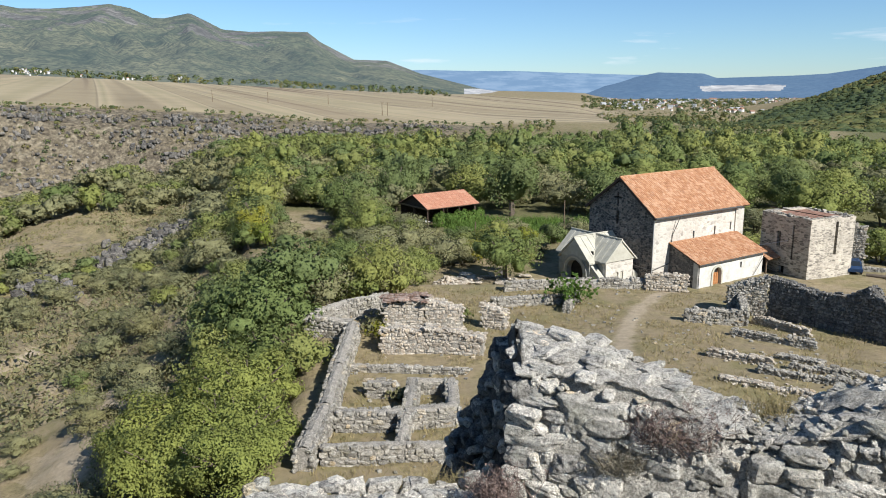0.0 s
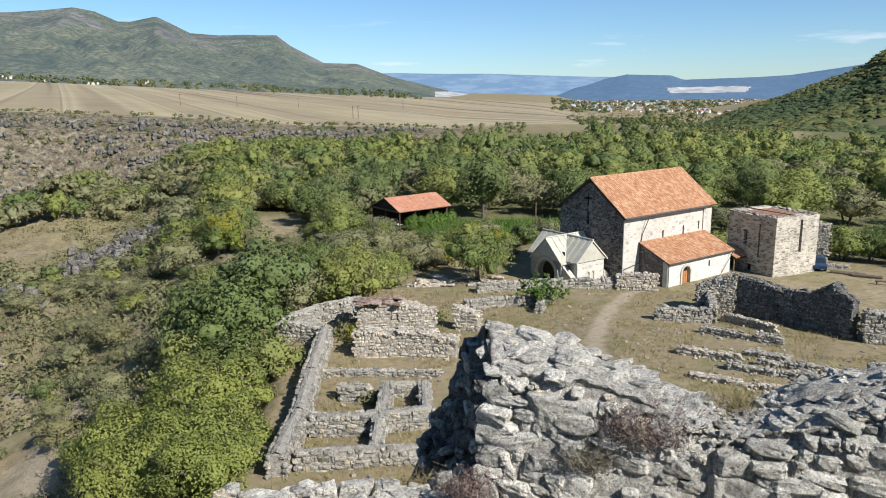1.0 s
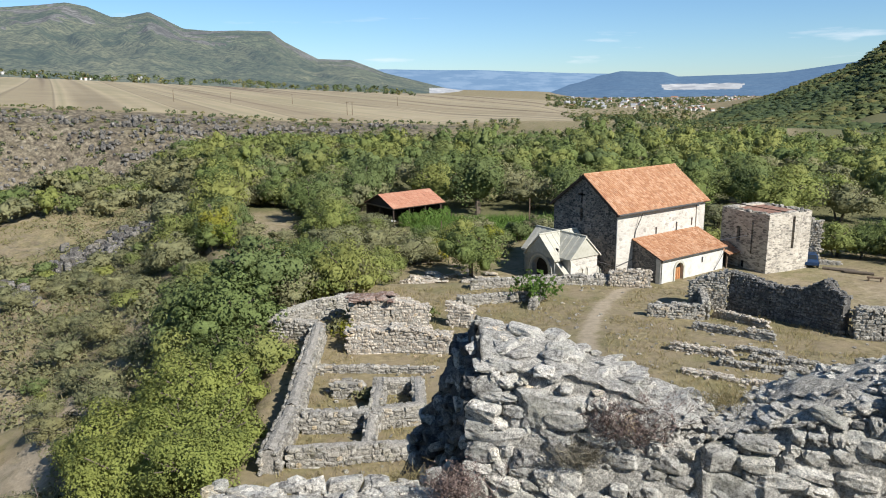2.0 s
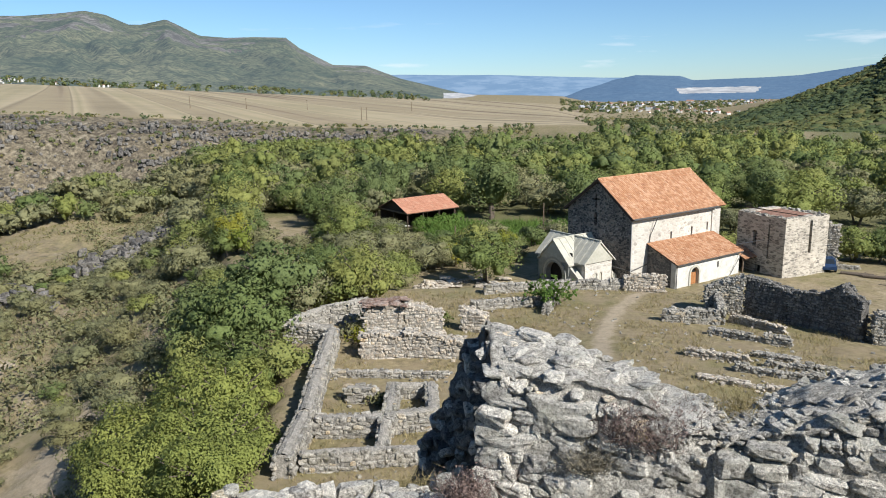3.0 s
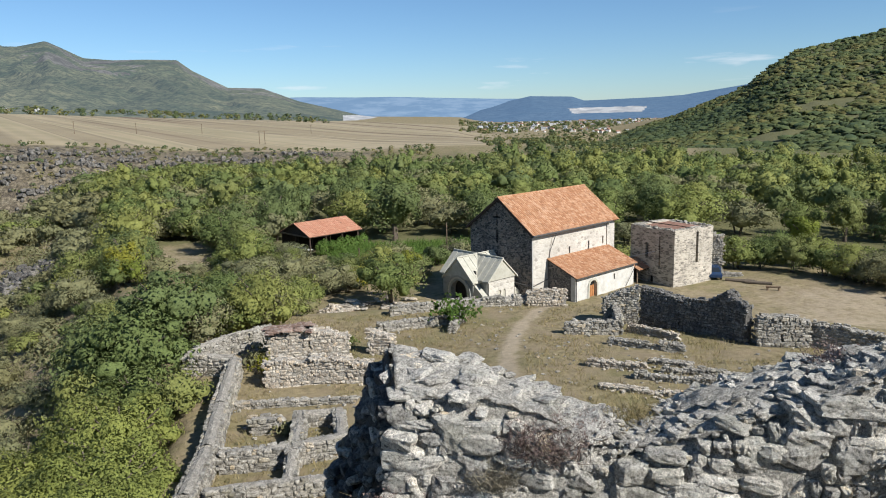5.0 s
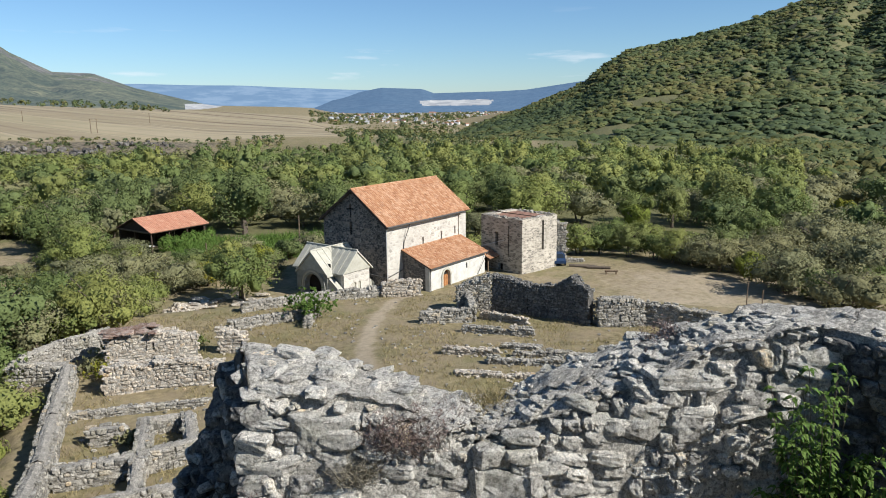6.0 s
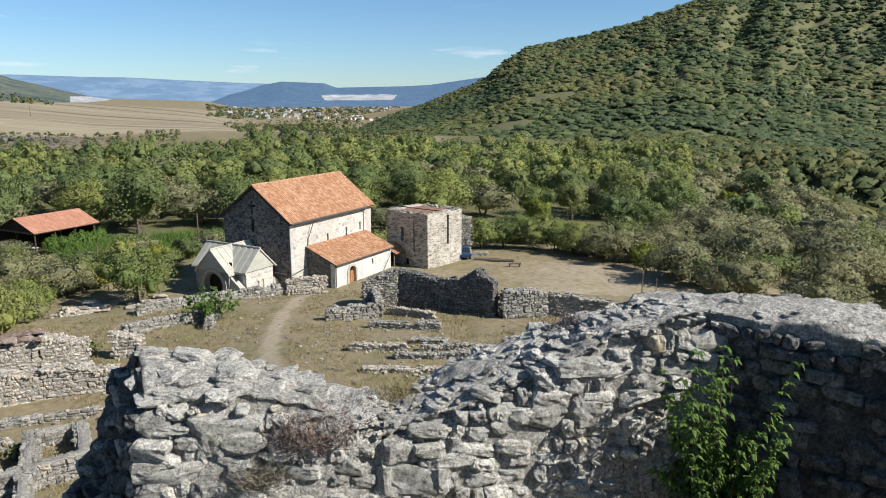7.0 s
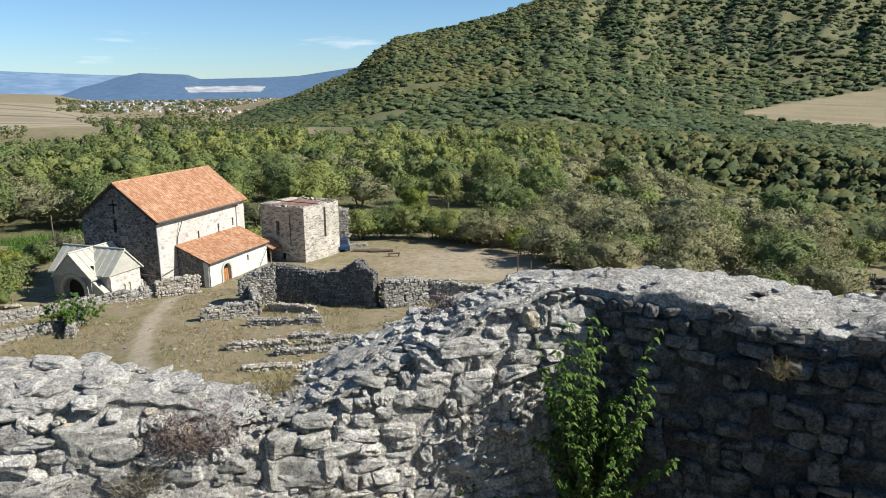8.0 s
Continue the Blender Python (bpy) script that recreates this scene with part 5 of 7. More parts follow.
rubble_wall("ruined_wall", [(-7.2, 49.4), (-4.0, 49.6), (0.3, 48.9)], 1.2, None, [4.0, 4.3, 3.6], "broken rubble wall with pale eroded face", M_RUINWARM, seed=32, drop=0.6)
rubble_wall("ruined_wall", [(-7.6, 54.2), (-4.4, 54.5), (-1.3, 54.6)], 1.3, None, [4.5, 4.7, 4.1], "thick warm-coloured ruined wall with a rusty cover", M_RUINWARM, seed=34, drop=0.3)
rubble_wall("ruined_wall", [(0.2, 54.8), (2.1, 54.2)], 1.0, None, [4.3, 3.7], "broken stub of masonry with a dark hollow", M_RUINWARM, seed=35)
rubble_wall("ruined_wall", [(1.0, 60.0), (8.0, 61.5)], 0.7, None, [3.1, 3.0], "low dry-stone terrace wall", seed=36, group=RU)
rubble_wall("ruined_wall", [(2.3, 65.3), (8.0, 66.3), (16.4, 66.9)], 0.8, None, [3.1, 3.1, 3.0], "long low terrace wall in front of the church", seed=37, group=RU)
rubble_wall("ruined_wall", [(7.2, 58.2), (8.6, 62.5)], 0.6, None, [3.2, 3.4], "low stone wall beside a green shrub", seed=38, group=RU)
rubble_wall("ruined_wall", [(15.6, 66.6), (19.4, 66.0)], 0.9, None, [3.5, 3.6], "low pale block wall in front of the chapel", M_RUINWARM, seed=39)
rubble_wall("ruined_wall", [(20.5, 58.6), (21.9, 58.3), (23.4, 57.7)], 1.0, None, [4.6, 5.2, 5.9], "tall sunlit end of a curved ruined wall", seed=40, w=0.36, hh=0.2)
# shade painted into this stretch: darker stone and fill than its sunlit ends
rubble_wall("ruined_wall", [(23.6, 57.7), (26.0, 55.2), (27.5, 53.6), (28.6, 52.3), (29.4, 50.6)], 0.9, None, [5.8, 5.2, 5.3, 6.3, 5.4], "tall curved ruined wall with its face in shade", M_SHADESTONE, M_SHADEFILL, seed=39, drop=0.1, w=0.36, hh=0.2)
rubble_wall("ruined_wall", [(29.7, 50.2), (31.4, 49.6), (33.4, 49.2)], 1.1, None, [4.7, 5.0, 4.6], "broken end of the curved ruined wall", seed=41)
rubble_wall("ruined_wall", [(16.2, 55.4), (20.5, 54.6)], 0.6, None, [3.7, 3.8], "low square foundation wall", seed=42, group=RU)
rubble_wall("ruined_wall", [(20.5, 54.6), (21.6, 58.6)], 0.6, None, [3.8, 4.0], "low square foundation wall", seed=43, group=RU)
for k, (a, b, c) in enumerate((((21.6, 55.6), (24.3, 52.0), 0.75), ((18.6, 51.6), (21.6, 49.3), 0.6), ((21.6, 49.3), (23.1, 48.3), 0.75), ((15.1, 46.1), (18.5, 44.2), 0.55),
                              ((19.4, 43.6), (23.7, 41.7), 0.5), ((17.1, 42.7), (22.7, 40.1), 0.55), ((14.4, 41.4), (18.8, 39.1), 0.32), ((19.5, 45.8), (21.8, 44.4), 0.4))):
    za, zb = float(height(*a)), float(height(*b))
    rubble_wall("ruined_wall", [a, b], 0.5, None, [za + c, zb + c * 0.9], "low stone foundation row in dry grass", M_RUINWARM if k % 3 == 0 else M_RUIN, seed=50 + k, group=RU, w=0.34, hh=0.17, loose=0.7, drop=0.3)
rubble_wall("ruined_wall", [(33.6, 49.2), (38.0, 45.0), (40.0, 40.0)], 0.9, None, [4.4, 4.0, 4.0], "low broken wall at the edge of the terrace", seed=60)
rubble_wall("ruined_wall", [(44.4, 86.6), (45.6, 88.8)], 1.0, None, [4.6, 4.2], "standing fragment of wall behind the tower", seed=61)
# weathered slabs that cap the ruin
r = np.random.default_rng(70)
n = 46
cs = np.stack([r.uniform(-7.4, -4.2, n), r.uniform(53.5, 55.3, n), r.uniform(4.5, 4.95, n)], 1)
ss = np.stack([r.uniform(0.6, 1.5, n), r.uniform(0.5, 1.0, n), r.uniform(0.08, 0.18, n)], 1)
tagged(new("slab_cap", heap("slab_cap", cs, ss, r.normal(0, 0.25, n), M_REDSLAB, r, 0.05)), "layer of reddish-brown weathered slabs capping a ruined wall", "stone slabs", kind="stuff")
cs = np.stack([r.uniform(-3.0, 6.0, n), r.uniform(78.5, 83.0, n), r.uniform(-0.85, -0.5, n)], 1)
ss = np.stack([r.uniform(0.6, 1.6, n), r.uniform(0.5, 1.2, n), r.uniform(0.12, 0.3, n)], 1)
tagged(new("fallen_slabs", heap("fallen_slabs", cs, ss, r.uniform(0, 3, n), M_RUINWARM, r, 0.12)), "pale fallen stone slabs under the tree", "stone slabs", kind="stuff")

# loose heap of pale stones
r = np.random.default_rng(71)
n = 160
rad = np.abs(r.normal(0, 1.3, n))
ph = r.uniform(0, 6.3, n)
cs = [(-3.6 + a * math.cos(b), 77.4 + a * math.sin(b), -0.7 + max(0, 1.2 - 0.5 * a) * r.uniform(0.2, 1)) for a, b in zip(rad, ph)]
ss = r.uniform(0.2, 0.6, (n, 3)) * np.array([1, 0.8, 0.6])
tagged(new("stone_heap", heap("stone_heap", cs, ss, ph, M_RUINWARM, r)), "heap of loose pale stones beside the track", "stone heap", kind="stuff")

# stones strewn over the dry terrace
r = np.random.default_rng(72)
n = 420
cs = np.stack([r.uniform(-8, 32, n), r.uniform(32, 65, n)], 1)
cs = np.column_stack([cs, height(cs[:, 0], cs[:, 1]) + 0.02])
cs = cs[fbm(cs[:, 0] * 0.2, cs[:, 1] * 0.2, 3, 44) > -0.04]
n = len(cs)
tagged(new("strewn_stones", heap("strewn_stones", cs, r.uniform(0.08, 0.34, (n, 3)) * np.array([1.1, 0.9, 0.6]), r.uniform(0, 6.3, n), M_RUIN, r)), "small loose stones strewn over dry grass", "stones", kind="stuff")

# open shed with a red roof
shed = tagged(root("shed", -11.0, 118.7, -1.6, 37), "open timber shed with bright red roof and vines", "shed")
SL, SW, SE, SR = 10.6, 9.0, 3.1, 5.0
tiled("roof_tiles", [(0, SL, -SW / 2, SE, 0, SR), (0, SL, SW / 2, SE, 0, SR)], shed, "smooth red roof sheets", M_TILESHED, 12, pitch=0.35, row=1.2)
part("roof_deck", poly(bmesh.new(), [(0, -SW / 2, SE - 0.1), (0, 0, SR - 0.1), (0, SW / 2, SE - 0.1), (0, SW / 2, SE), (0, 0, SR), (0, -SW / 2, SE)], (SL, 0, 0)), M_DARKWOOD, shed)
for a in (0.3, 3.4, 6.6, 9.8):
    for b in (-4.1, 0.0, 4.1):
        part("post", box(bmesh.new(), a - 0.1, a + 0.1, b - 0.1, b + 0.1, -0.5, SE, 0.01), M_DARKWOOD, shed)
part("side_wall", box(bmesh.new(), 0.4, 9.7, 4.2, 4.3, -0.5, SE - 0.2), M_DARKWOOD, shed)
part("rail", box(bmesh.new(), 0.4, 9.7, -4.2, -4.1, 0.8, 0.95), M_WOOD, shed)
part("tie_beam", box(bmesh.new(), 0.1, 0.3, -4.4, 4.4, SE - 0.15, SE + 0.05), M_WOOD, shed)
part("loft_wall", poly(bmesh.new(), [(0.5, -4.3, SE), (0.5, 4.3, SE), (0.5, 0, SR - 0.2)], (0.1, 0, 0)), M_DARKWOOD, shed)
part("back_wall", box(bmesh.new(), 10.0, 10.1, -4.1, 4.1, -0.5, SE), M_DARKWOOD, shed)
for b in (-2.8, -0.9, 1.0):
    part("table", box(bmesh.new(), 0.9, 1.7, b, b + 1.2, 0.65, 0.75), M_WHITE, shed)

rubble_wall("ruined_wall", [(44.0, 87.0), (45.9, 86.2)], 1.0, -1.3, [4.4, 4.2], "dark narrow stub of ruined wall behind the tower", seed=61)
rubble_wall("ruined_wall", [(44.2, 85.6), (47.6, 84.4)], 0.7, -1.2, [-0.3, -0.5], "low tumbled stone row by the yard", seed=62)
# ---- trees and scrub ----
def leaf_tris(p, v, size, r, droop=0.3):
    """One small drooping triangle at each point p, facing roughly along v."""
    n = len(p)
    nrm = v * 1.5 + r.normal(0, 0.45, (n, 3)) + np.array([0, 0, 0.3])
    nrm /= np.linalg.norm(nrm, axis=1, keepdims=True)
    a = np.cross(nrm, r.normal(0, 1, (n, 3)))
    a /= np.linalg.norm(a, axis=1, keepdims=True)
    b = np.cross(nrm, a)
    s = size * r.uniform(0.55, 1.4, (n, 1))
    q = np.stack([p + a * s * 1.1, p - a * s * 0.55 + b * s * 0.7, p - a * s * 0.55 - b * s * 0.7], 1)
    q[:, 0, 2] -= droop * s[:, 0] * 0.5
    return q


def leaf_cloud(lobes, n, size, r, droop=0.3):
    """n small leaf sprays on the skins of ellipsoid lobes (cx, cy, cz, rx, ry, rz): one triangle each."""
    lobes = np.asarray(lobes, float)
    wgt = (lobes[:, 3] * lobes[:, 4] + lobes[:, 4] * lobes[:, 5] + lobes[:, 3] * lobes[:, 5]) ** 1.0
    pick = r.choice(len(lobes), n, p=wgt / wgt.sum())
    v = r.normal(0, 1, (n, 3))
    v[:, 2] += 0.25
    v /= np.linalg.norm(v, axis=1, keepdims=True)
    rad = r.uniform(0.72, 1.12, (n, 1))
    L = lobes[pick]
    p = L[:, :3] + v * L[:, 3:] * rad
    q = leaf_tris(p, v, size, r, droop)
    mid = lobes[:, :3].mean(0)
    away = (p - mid) / (np.linalg.norm(p - mid, axis=1, keepdims=True) + 1e-6)
    soft = 0.8 * v + 0.5 * away + r.normal(0, 0.12, (n, 3)) + np.array([0, 0, 0.32])
    soft /= np.linalg.norm(soft, axis=1, keepdims=True)
    return q, np.repeat(soft, 3, 0)


def unit_lump(cuts):
    bm = bmesh.new()
    bmesh.ops.create_icosphere(bm, subdivisions=cuts, radius=1)
    v, f = np.array([p.co for p in bm.verts]), np.array([[p.index for p in q.verts] for q in bm.faces])
    bm.free()
    return v, f


LUMPS = [unit_lump(1), unit_lump(2), unit_lump(3)]


def lumps(lobes, r, detail=2, fill=0.7):
    """The dense leafy mass of a crown: one knobbly mound for each lobe."""
    lv, lf = LUMPS[detail]
    lobes = np.asarray(lobes, float)
    mid = lobes[:, :3].mean(0)
    vs, fs, ns = [], [], []
    for i, L in enumerate(lobes):
        k = fill + 0.85 * fbm(lv[:, 0] * 2.3 + r.uniform(0, 9), lv[:, 1] * 2.3 + lv[:, 2] * 1.7, 3, 4)[:, None]
        v = lv * k * L[3:] + L[:3]
        away = (v - mid) / (np.linalg.norm(v - mid, axis=1, keepdims=True) + 1e-6)
        nr = lv * 0.7 + 0.5 * away + r.normal(0, 0.36, lv.shape) + np.array([0, 0, 0.12])
        vs.append(v)
        fs.append(lf + i * len(lv))
        ns.append(nr / np.linalg.norm(nr, axis=1, keepdims=True))
    return np.concatenate(vs), np.concatenate(fs), np.concatenate(ns)


def trunk_mesh(hgt, spread, r, stems=1):
    bm = bmesh.new()
    for k in range(stems):
        a = r.uniform(0, 6.3)
        lean = 0.0 if stems == 1 else 0.35
        p0 = Vector((0.1 * math.cos(a) * (stems > 1), 0.1 * math.sin(a) * (stems > 1), -0.4))
        p1 = Vector((lean * hgt * 0.4 * math.cos(a) + r.normal(0, 0.1), lean * hgt * 0.4 * math.sin(a) + r.normal(0, 0.1), hgt * 0.45))
        rod(bm, p0, p1, 0.045 * hgt / stems ** 0.5, 0.03 * hgt / stems ** 0.5, 7)
        for _ in range(4):
            b = r.uniform(0, 6.3)
            p2 = p1 + Vector((spread * 0.6 * math.cos(b), spread * 0.6 * math.sin(b), hgt * r.uniform(0.15, 0.38)))
            rod(bm, p1 - Vector((0, 0, 0.1)), p2, 0.02 * hgt / stems ** 0.5, 0.007 * hgt, 5)
    me = bpy.data.meshes.new("trunk")
    bm.to_mesh(me)
    bm.free()
    me.materials.append(M_BARK)
    return me


def lobes_for(hgt, spread, low, n, r):
    """A domed crown: a few large lobes inside, small ones budding on them."""
    mid, half = (hgt + low) / 2, (hgt - low) / 2
    out = [(0, 0, mid, spread * 0.74, spread * 0.74, half * 0.80)]
    for k in range(n):
        a = k * 2.4 + r.uniform(-0.6, 0.6)
        e = r.uniform(-0.75, 0.95)
        c = math.sqrt(max(0, 1 - e * e))
        s = r.uniform(0.20, 0.40)
        k = (1.02 - 0.85 * s) * r.uniform(0.86, 1.06)
        out.append((spread * k * c * math.cos(a), spread * k * c * math.sin(a), mid + half * k * 0.92 * e, spread * s, spread * s, half * s * 1.05))
    return out


def crown_arrays(hgt, spread, low, nlobes, nleaf, size, r):
    lob = lobes_for(hgt, spread, low, nlobes, r)
    q, nr = leaf_cloud(lob, nleaf, size, r)
    v = q.reshape(-1, 3)
    f = np.arange(len(v)).reshape(-1, 3)
    lv, lf, ln = lumps(lob[:8], r, 2 if nleaf > 4000 else 1, 0.5 if nleaf > 4000 else 0.56)
    return np.concatenate([v, lv]), np.concatenate([f, lf + len(v)]), np.concatenate([nr, ln])


def with_tone(me, tone):
    at = me.attributes.new("tone", "FLOAT", "POINT")
    at.data.foreach_set("value", np.asarray(tone, np.float32))
    return me


def tree_kind(hgt, spread, low, nl, n, size, material, seed, stems=1):
    r = np.random.default_rng(seed)
    v, f, nr = crown_arrays(hgt, spread, low, nl, n, size, r)
    return trunk_mesh(hgt, spread, r, stems), with_tone(mesh_np("crown", v, f, material, normals=nr), np.zeros(len(v)))


KINDS = {
    "broad": [tree_kind(7.2, 4.3, 0.1, 26, 2500, 0.165, M_LEAF, 100 + k) for k in range(5)],
    "tall": [tree_kind(8.8, 3.7, 0.3, 26, 2500, 0.165, M_LEAF, 110 + k) for k in range(3)],
    "grey": [tree_kind(5.2, 4.2, 0.0, 22, 2200, 0.145, M_GREYLEAF, 120 + k, 3) for k in range(4)],
    "bush": [tree_kind(3.2, 2.4, 0.0, 15, 1300, 0.12, M_LEAF, 130 + k, 3) for k in range(4)],
    "lush": [tree_kind(5.4, 3.9, -0.4, 18, 11000, 0.10, M_LUSH, 150 + k, 3) for k in range(2)],
    "yellow": [tree_kind(4.4, 2.4, 0.0, 12, 1500, 0.13, M_YELLOW, 140 + k, 2) for k in range(2)],
}
LABELS = {"broad": "broad green deciduous tree with a rounded crown", "tall": "tall green deciduous tree with dense foliage", "grey": "dusty grey-green spreading shrub tree",
          "bush": "low green bush on dry ground", "lush": "spreading bright green bush below the perimeter wall", "yellow": "yellowing green tree with bright leaves"}
CROWD = []


def plant(kind, x, y, s=1.0, r=rng, label="", z=None):
    trunk, crown = KINDS[kind][r.integers(len(KINDS[kind]))]
    t = root("tree" if kind not in ("bush", "lush") else "bush", x, y, float(height(x, y)) - 0.1 if z is None else z, r.uniform(0, 360))
    t.scale = (s * r.uniform(0.9, 1.15), s * r.uniform(0.9, 1.15), s)
    part("trunk", trunk, None, t)
    part("crown", crown, None, t)
    return tagged(t, label or LABELS[kind], "tree" if kind not in ("bush", "lush") else "bush", "trees on the promontory")


def clear(x, y):
    """Ground kept free of trees: ruins, church yard, shed and its garden."""
    d, az = math.hypot(x, y), math.degrees(math.atan2(x, y))
    off = (float(rim(y)) - x) * 0.93
    if off < 1.8 and d < 59:
        return True
    if -16.8 < az < -11.2 and 106 < d < 139:
        return True
    if 40 < x < 56 and 70 < y < 98:
        return True
    if math.hypot(x + 6.8, y - 121.9) < 12.5:
        return True
    if -7 < az < 52 and d < (92 if 20 < az < 33 else 96) and x < 56.5:
        return True
    if az > 52 and d < 70:
        return True
    if -8 < az < 9 and d < 127 and off < 0:
        return True
    if abs(d - 112.5 - 0.25 * x) < 2.5 and (3 < az < 9 or 27.5 < az < 34):
        return True
    return False


def scatter(n, az0, az1, d0, d1, gap, r, keep):
    """Points in a sector of the plan, none nearer to another than gap."""
    cell, out = {}, []
    for _ in range(n):
        a, d = math.radians(r.uniform(az0, az1)), math.sqrt(r.uniform(d0 * d0, d1 * d1))
        x, y = d * math.sin(a), d * math.cos(a)
        k = (int(x // gap), int(y // gap))
        if any((x - p[0]) ** 2 + (y - p[1]) ** 2 < gap * gap for i in (-1, 0, 1) for j in (-1, 0, 1) for p in cell.get((k[0] + i, k[1] + j), ())):
            continue
        if clear(x, y) or not keep(x, y):
            continue
        cell.setdefault(k, []).append((x, y))
        out.append((x, y))
    return out


r = np.random.default_rng(201)


def slope_keep(x, y):
    off = (float(rim(y)) - x) * 0.93
    if off < 1.8:
        return math.hypot(x, y) > 60
    if off > 130:
        return False
    d, az = math.hypot(x, y), math.degrees(math.atan2(x, y))
    # dry clearings
    if -26 < az < -23 and 76 < d < 97:
        return False
    if -30.6 < az < -29 and 60 < d < 76:
        return False
    if az < -31.6 and 66 < d < 100:
        return False
    if -29.6 < az < -21.4 and 143 < d < 167:         # in front of and on the basalt band
        return False
    if az < -20.3 and 165 < d < 192:
        return fbm(x * 0.07, y * 0.07, 3, 77) > 0.12
    if d > 190:
        return off < 75 and fbm(x * 0.05, y * 0.05, 3, 70) > -0.12
    if d < 95:
        return fbm(x * 0.06, y * 0.06, 3, 77) > (-0.14 if off < 8 else -0.03 if az > -22 else -0.09)
    if off < 12:
        return fbm(x * 0.05, y * 0.05, 3, 70) > -0.10
    return fbm(x * 0.05, y * 0.05, 3, 77) > (-0.06 if az < -20 else 0.0)


count = 0
spots = scatter(9000, -42, -6, 40, 275, 3.8, r, slope_keep)
spots.sort(key=lambda p: p[0] ** 2 + p[1] ** 2)
for x, y in spots:
    off = (float(rim(y)) - x) * 0.93
    u, d = r.random(), math.hypot(x, y)
    drift = float(fbm(x * 0.045, y * 0.045, 3, 91)) + 0.10 * r.normal()
    kind = "grey" if drift > 0.05 else "broad" if drift > -0.08 else "bush" if u < 0.5 else "broad"
    s = r.uniform(0.6, 1.2) * (0.85 if kind in ("broad", "tall") else 1.0)
    if 72 < d < 103 and math.degrees(math.atan2(x, y)) > -22:
        s *= 0.8
    if off > 14 and d < 190:
        kind = "bush" if u < 0.45 else "grey" if u < 0.88 else "broad"
        s *= 0.85
    if 80 < d < 107 and -18 < math.degrees(math.atan2(x, y)) < -9.5:
        kind, s = "bush" if u < 0.6 else "grey", s * 0.62
    if d < 145 and math.degrees(math.atan2(x, y)) < -21.5:
        kind, s = ("bush", s * 0.9) if u < 0.2 else ("grey", s * 0.66)
    if d > 190:
        kind, s = "grey" if off > 4 and u < 0.6 else kind, s * 1.15
    if count < 110:
        plant(kind, x, y, s, r)
        count += 1
    else:
        CROWD.append((kind, x, y, s))
wood = scatter(6500, -18, 44, 96, 390, 6.8, r, lambda x, y: (float(rim(y)) - x) * 0.93 < 3 and math.hypot(x, y) < 262 + 45 * float(smooth(math.degrees(math.atan2(x, y)), 13, 24)))
wood.sort(key=lambda p: p[0] ** 2 + p[1] ** 2)
for k, (x, y) in enumerate(wood):
    u = r.random()
    kind = "broad" if u < 0.58 else "tall" if u < 0.80 else "grey" if u < 0.985 else "yellow"
    if math.hypot(x, y) < 122 and u > 0.4:
        kind = "grey" if u < 0.7 else "bush"
    s = r.uniform(0.9, 1.35) * (1.1 if kind == "grey" else 1)
    if math.hypot(x, y) < 122:
        s *= 0.8
    if 25.5 < math.degrees(math.atan2(x, y)) < 31.5 and math.hypot(x, y) < 126:
        kind, s = "bush", r.uniform(0.7, 1.0)
    if k < 60:
        plant(kind, x, y, s, r)
    else:
        CROWD.append((kind, x, y, s))
def beyond(x, y):
    """Distance past the plateau's eastern rim."""
    return ((x - 112) * 151 - (y - 42) * 77) / 169.5


east = scatter(4200, 44, 80, 70, 420, 5.9, r, lambda x, y: beyond(x, y) < 0 and fbm(x * 0.045, y * 0.045, 3, 5) > -0.22)
east.sort(key=lambda p: p[0] ** 2 + p[1] ** 2)
for k, (x, y) in enumerate(east):
    u = r.random()
    kind = "grey" if u < 0.62 else "broad" if u < 0.84 else "bush" if u < 0.99 else "yellow"
    s = r.uniform(0.8, 1.35) * (0.8 if kind == "broad" else 1)
    if k < 45:
        plant(kind, x, y, s, r)
    else:
        CROWD.append((kind, x, y, s))


def crowd_mesh(rows, r, leaves, size):
    """Farther woods, joined: each tree a knobbly crown with leaf sprays over it."""
    vs, fs, tone, nrs, base = [], [], [], [], 0
    for kind, x, y, s, z in rows:
        h, sp, lo = {"broad": (7.2, 4.3, 0.1), "tall": (8.8, 3.7, 0.2), "grey": (5.2, 4.2, 0.0), "bush": (3.2, 2.4, 0.0), "yellow": (4.4, 2.4, 0.0)}[kind]
        d = math.hypot(x, y)
        k = float(np.clip(150 / d, 0.3, 1.3))
        lob = lobes_for(h * s, sp * s, lo * s, 20 if d < 200 else 14, r)
        q, nr = leaf_cloud(lob, int(leaves * k * (0.55 if kind == "bush" else 1)), size * (0.7 + 0.3 * s) / k ** 0.5, r)
        q = q.reshape(-1, 3)
        lv, lf, ln = lumps(lob[:7], r, 1 if d < 150 else 0, 0.70)
        at = np.array([x, y, z])
        vs += [q + at, lv + at]
        fs += [np.arange(len(q)).reshape(-1, 3) + base, lf + base + len(q)]
        base += len(q) + len(lv)
        nrs += [nr, ln]
        tone.append(np.full(len(q) + len(lv), r.random()))
    return np.concatenate(vs), np.concatenate(fs), np.concatenate(tone), np.concatenate(nrs)


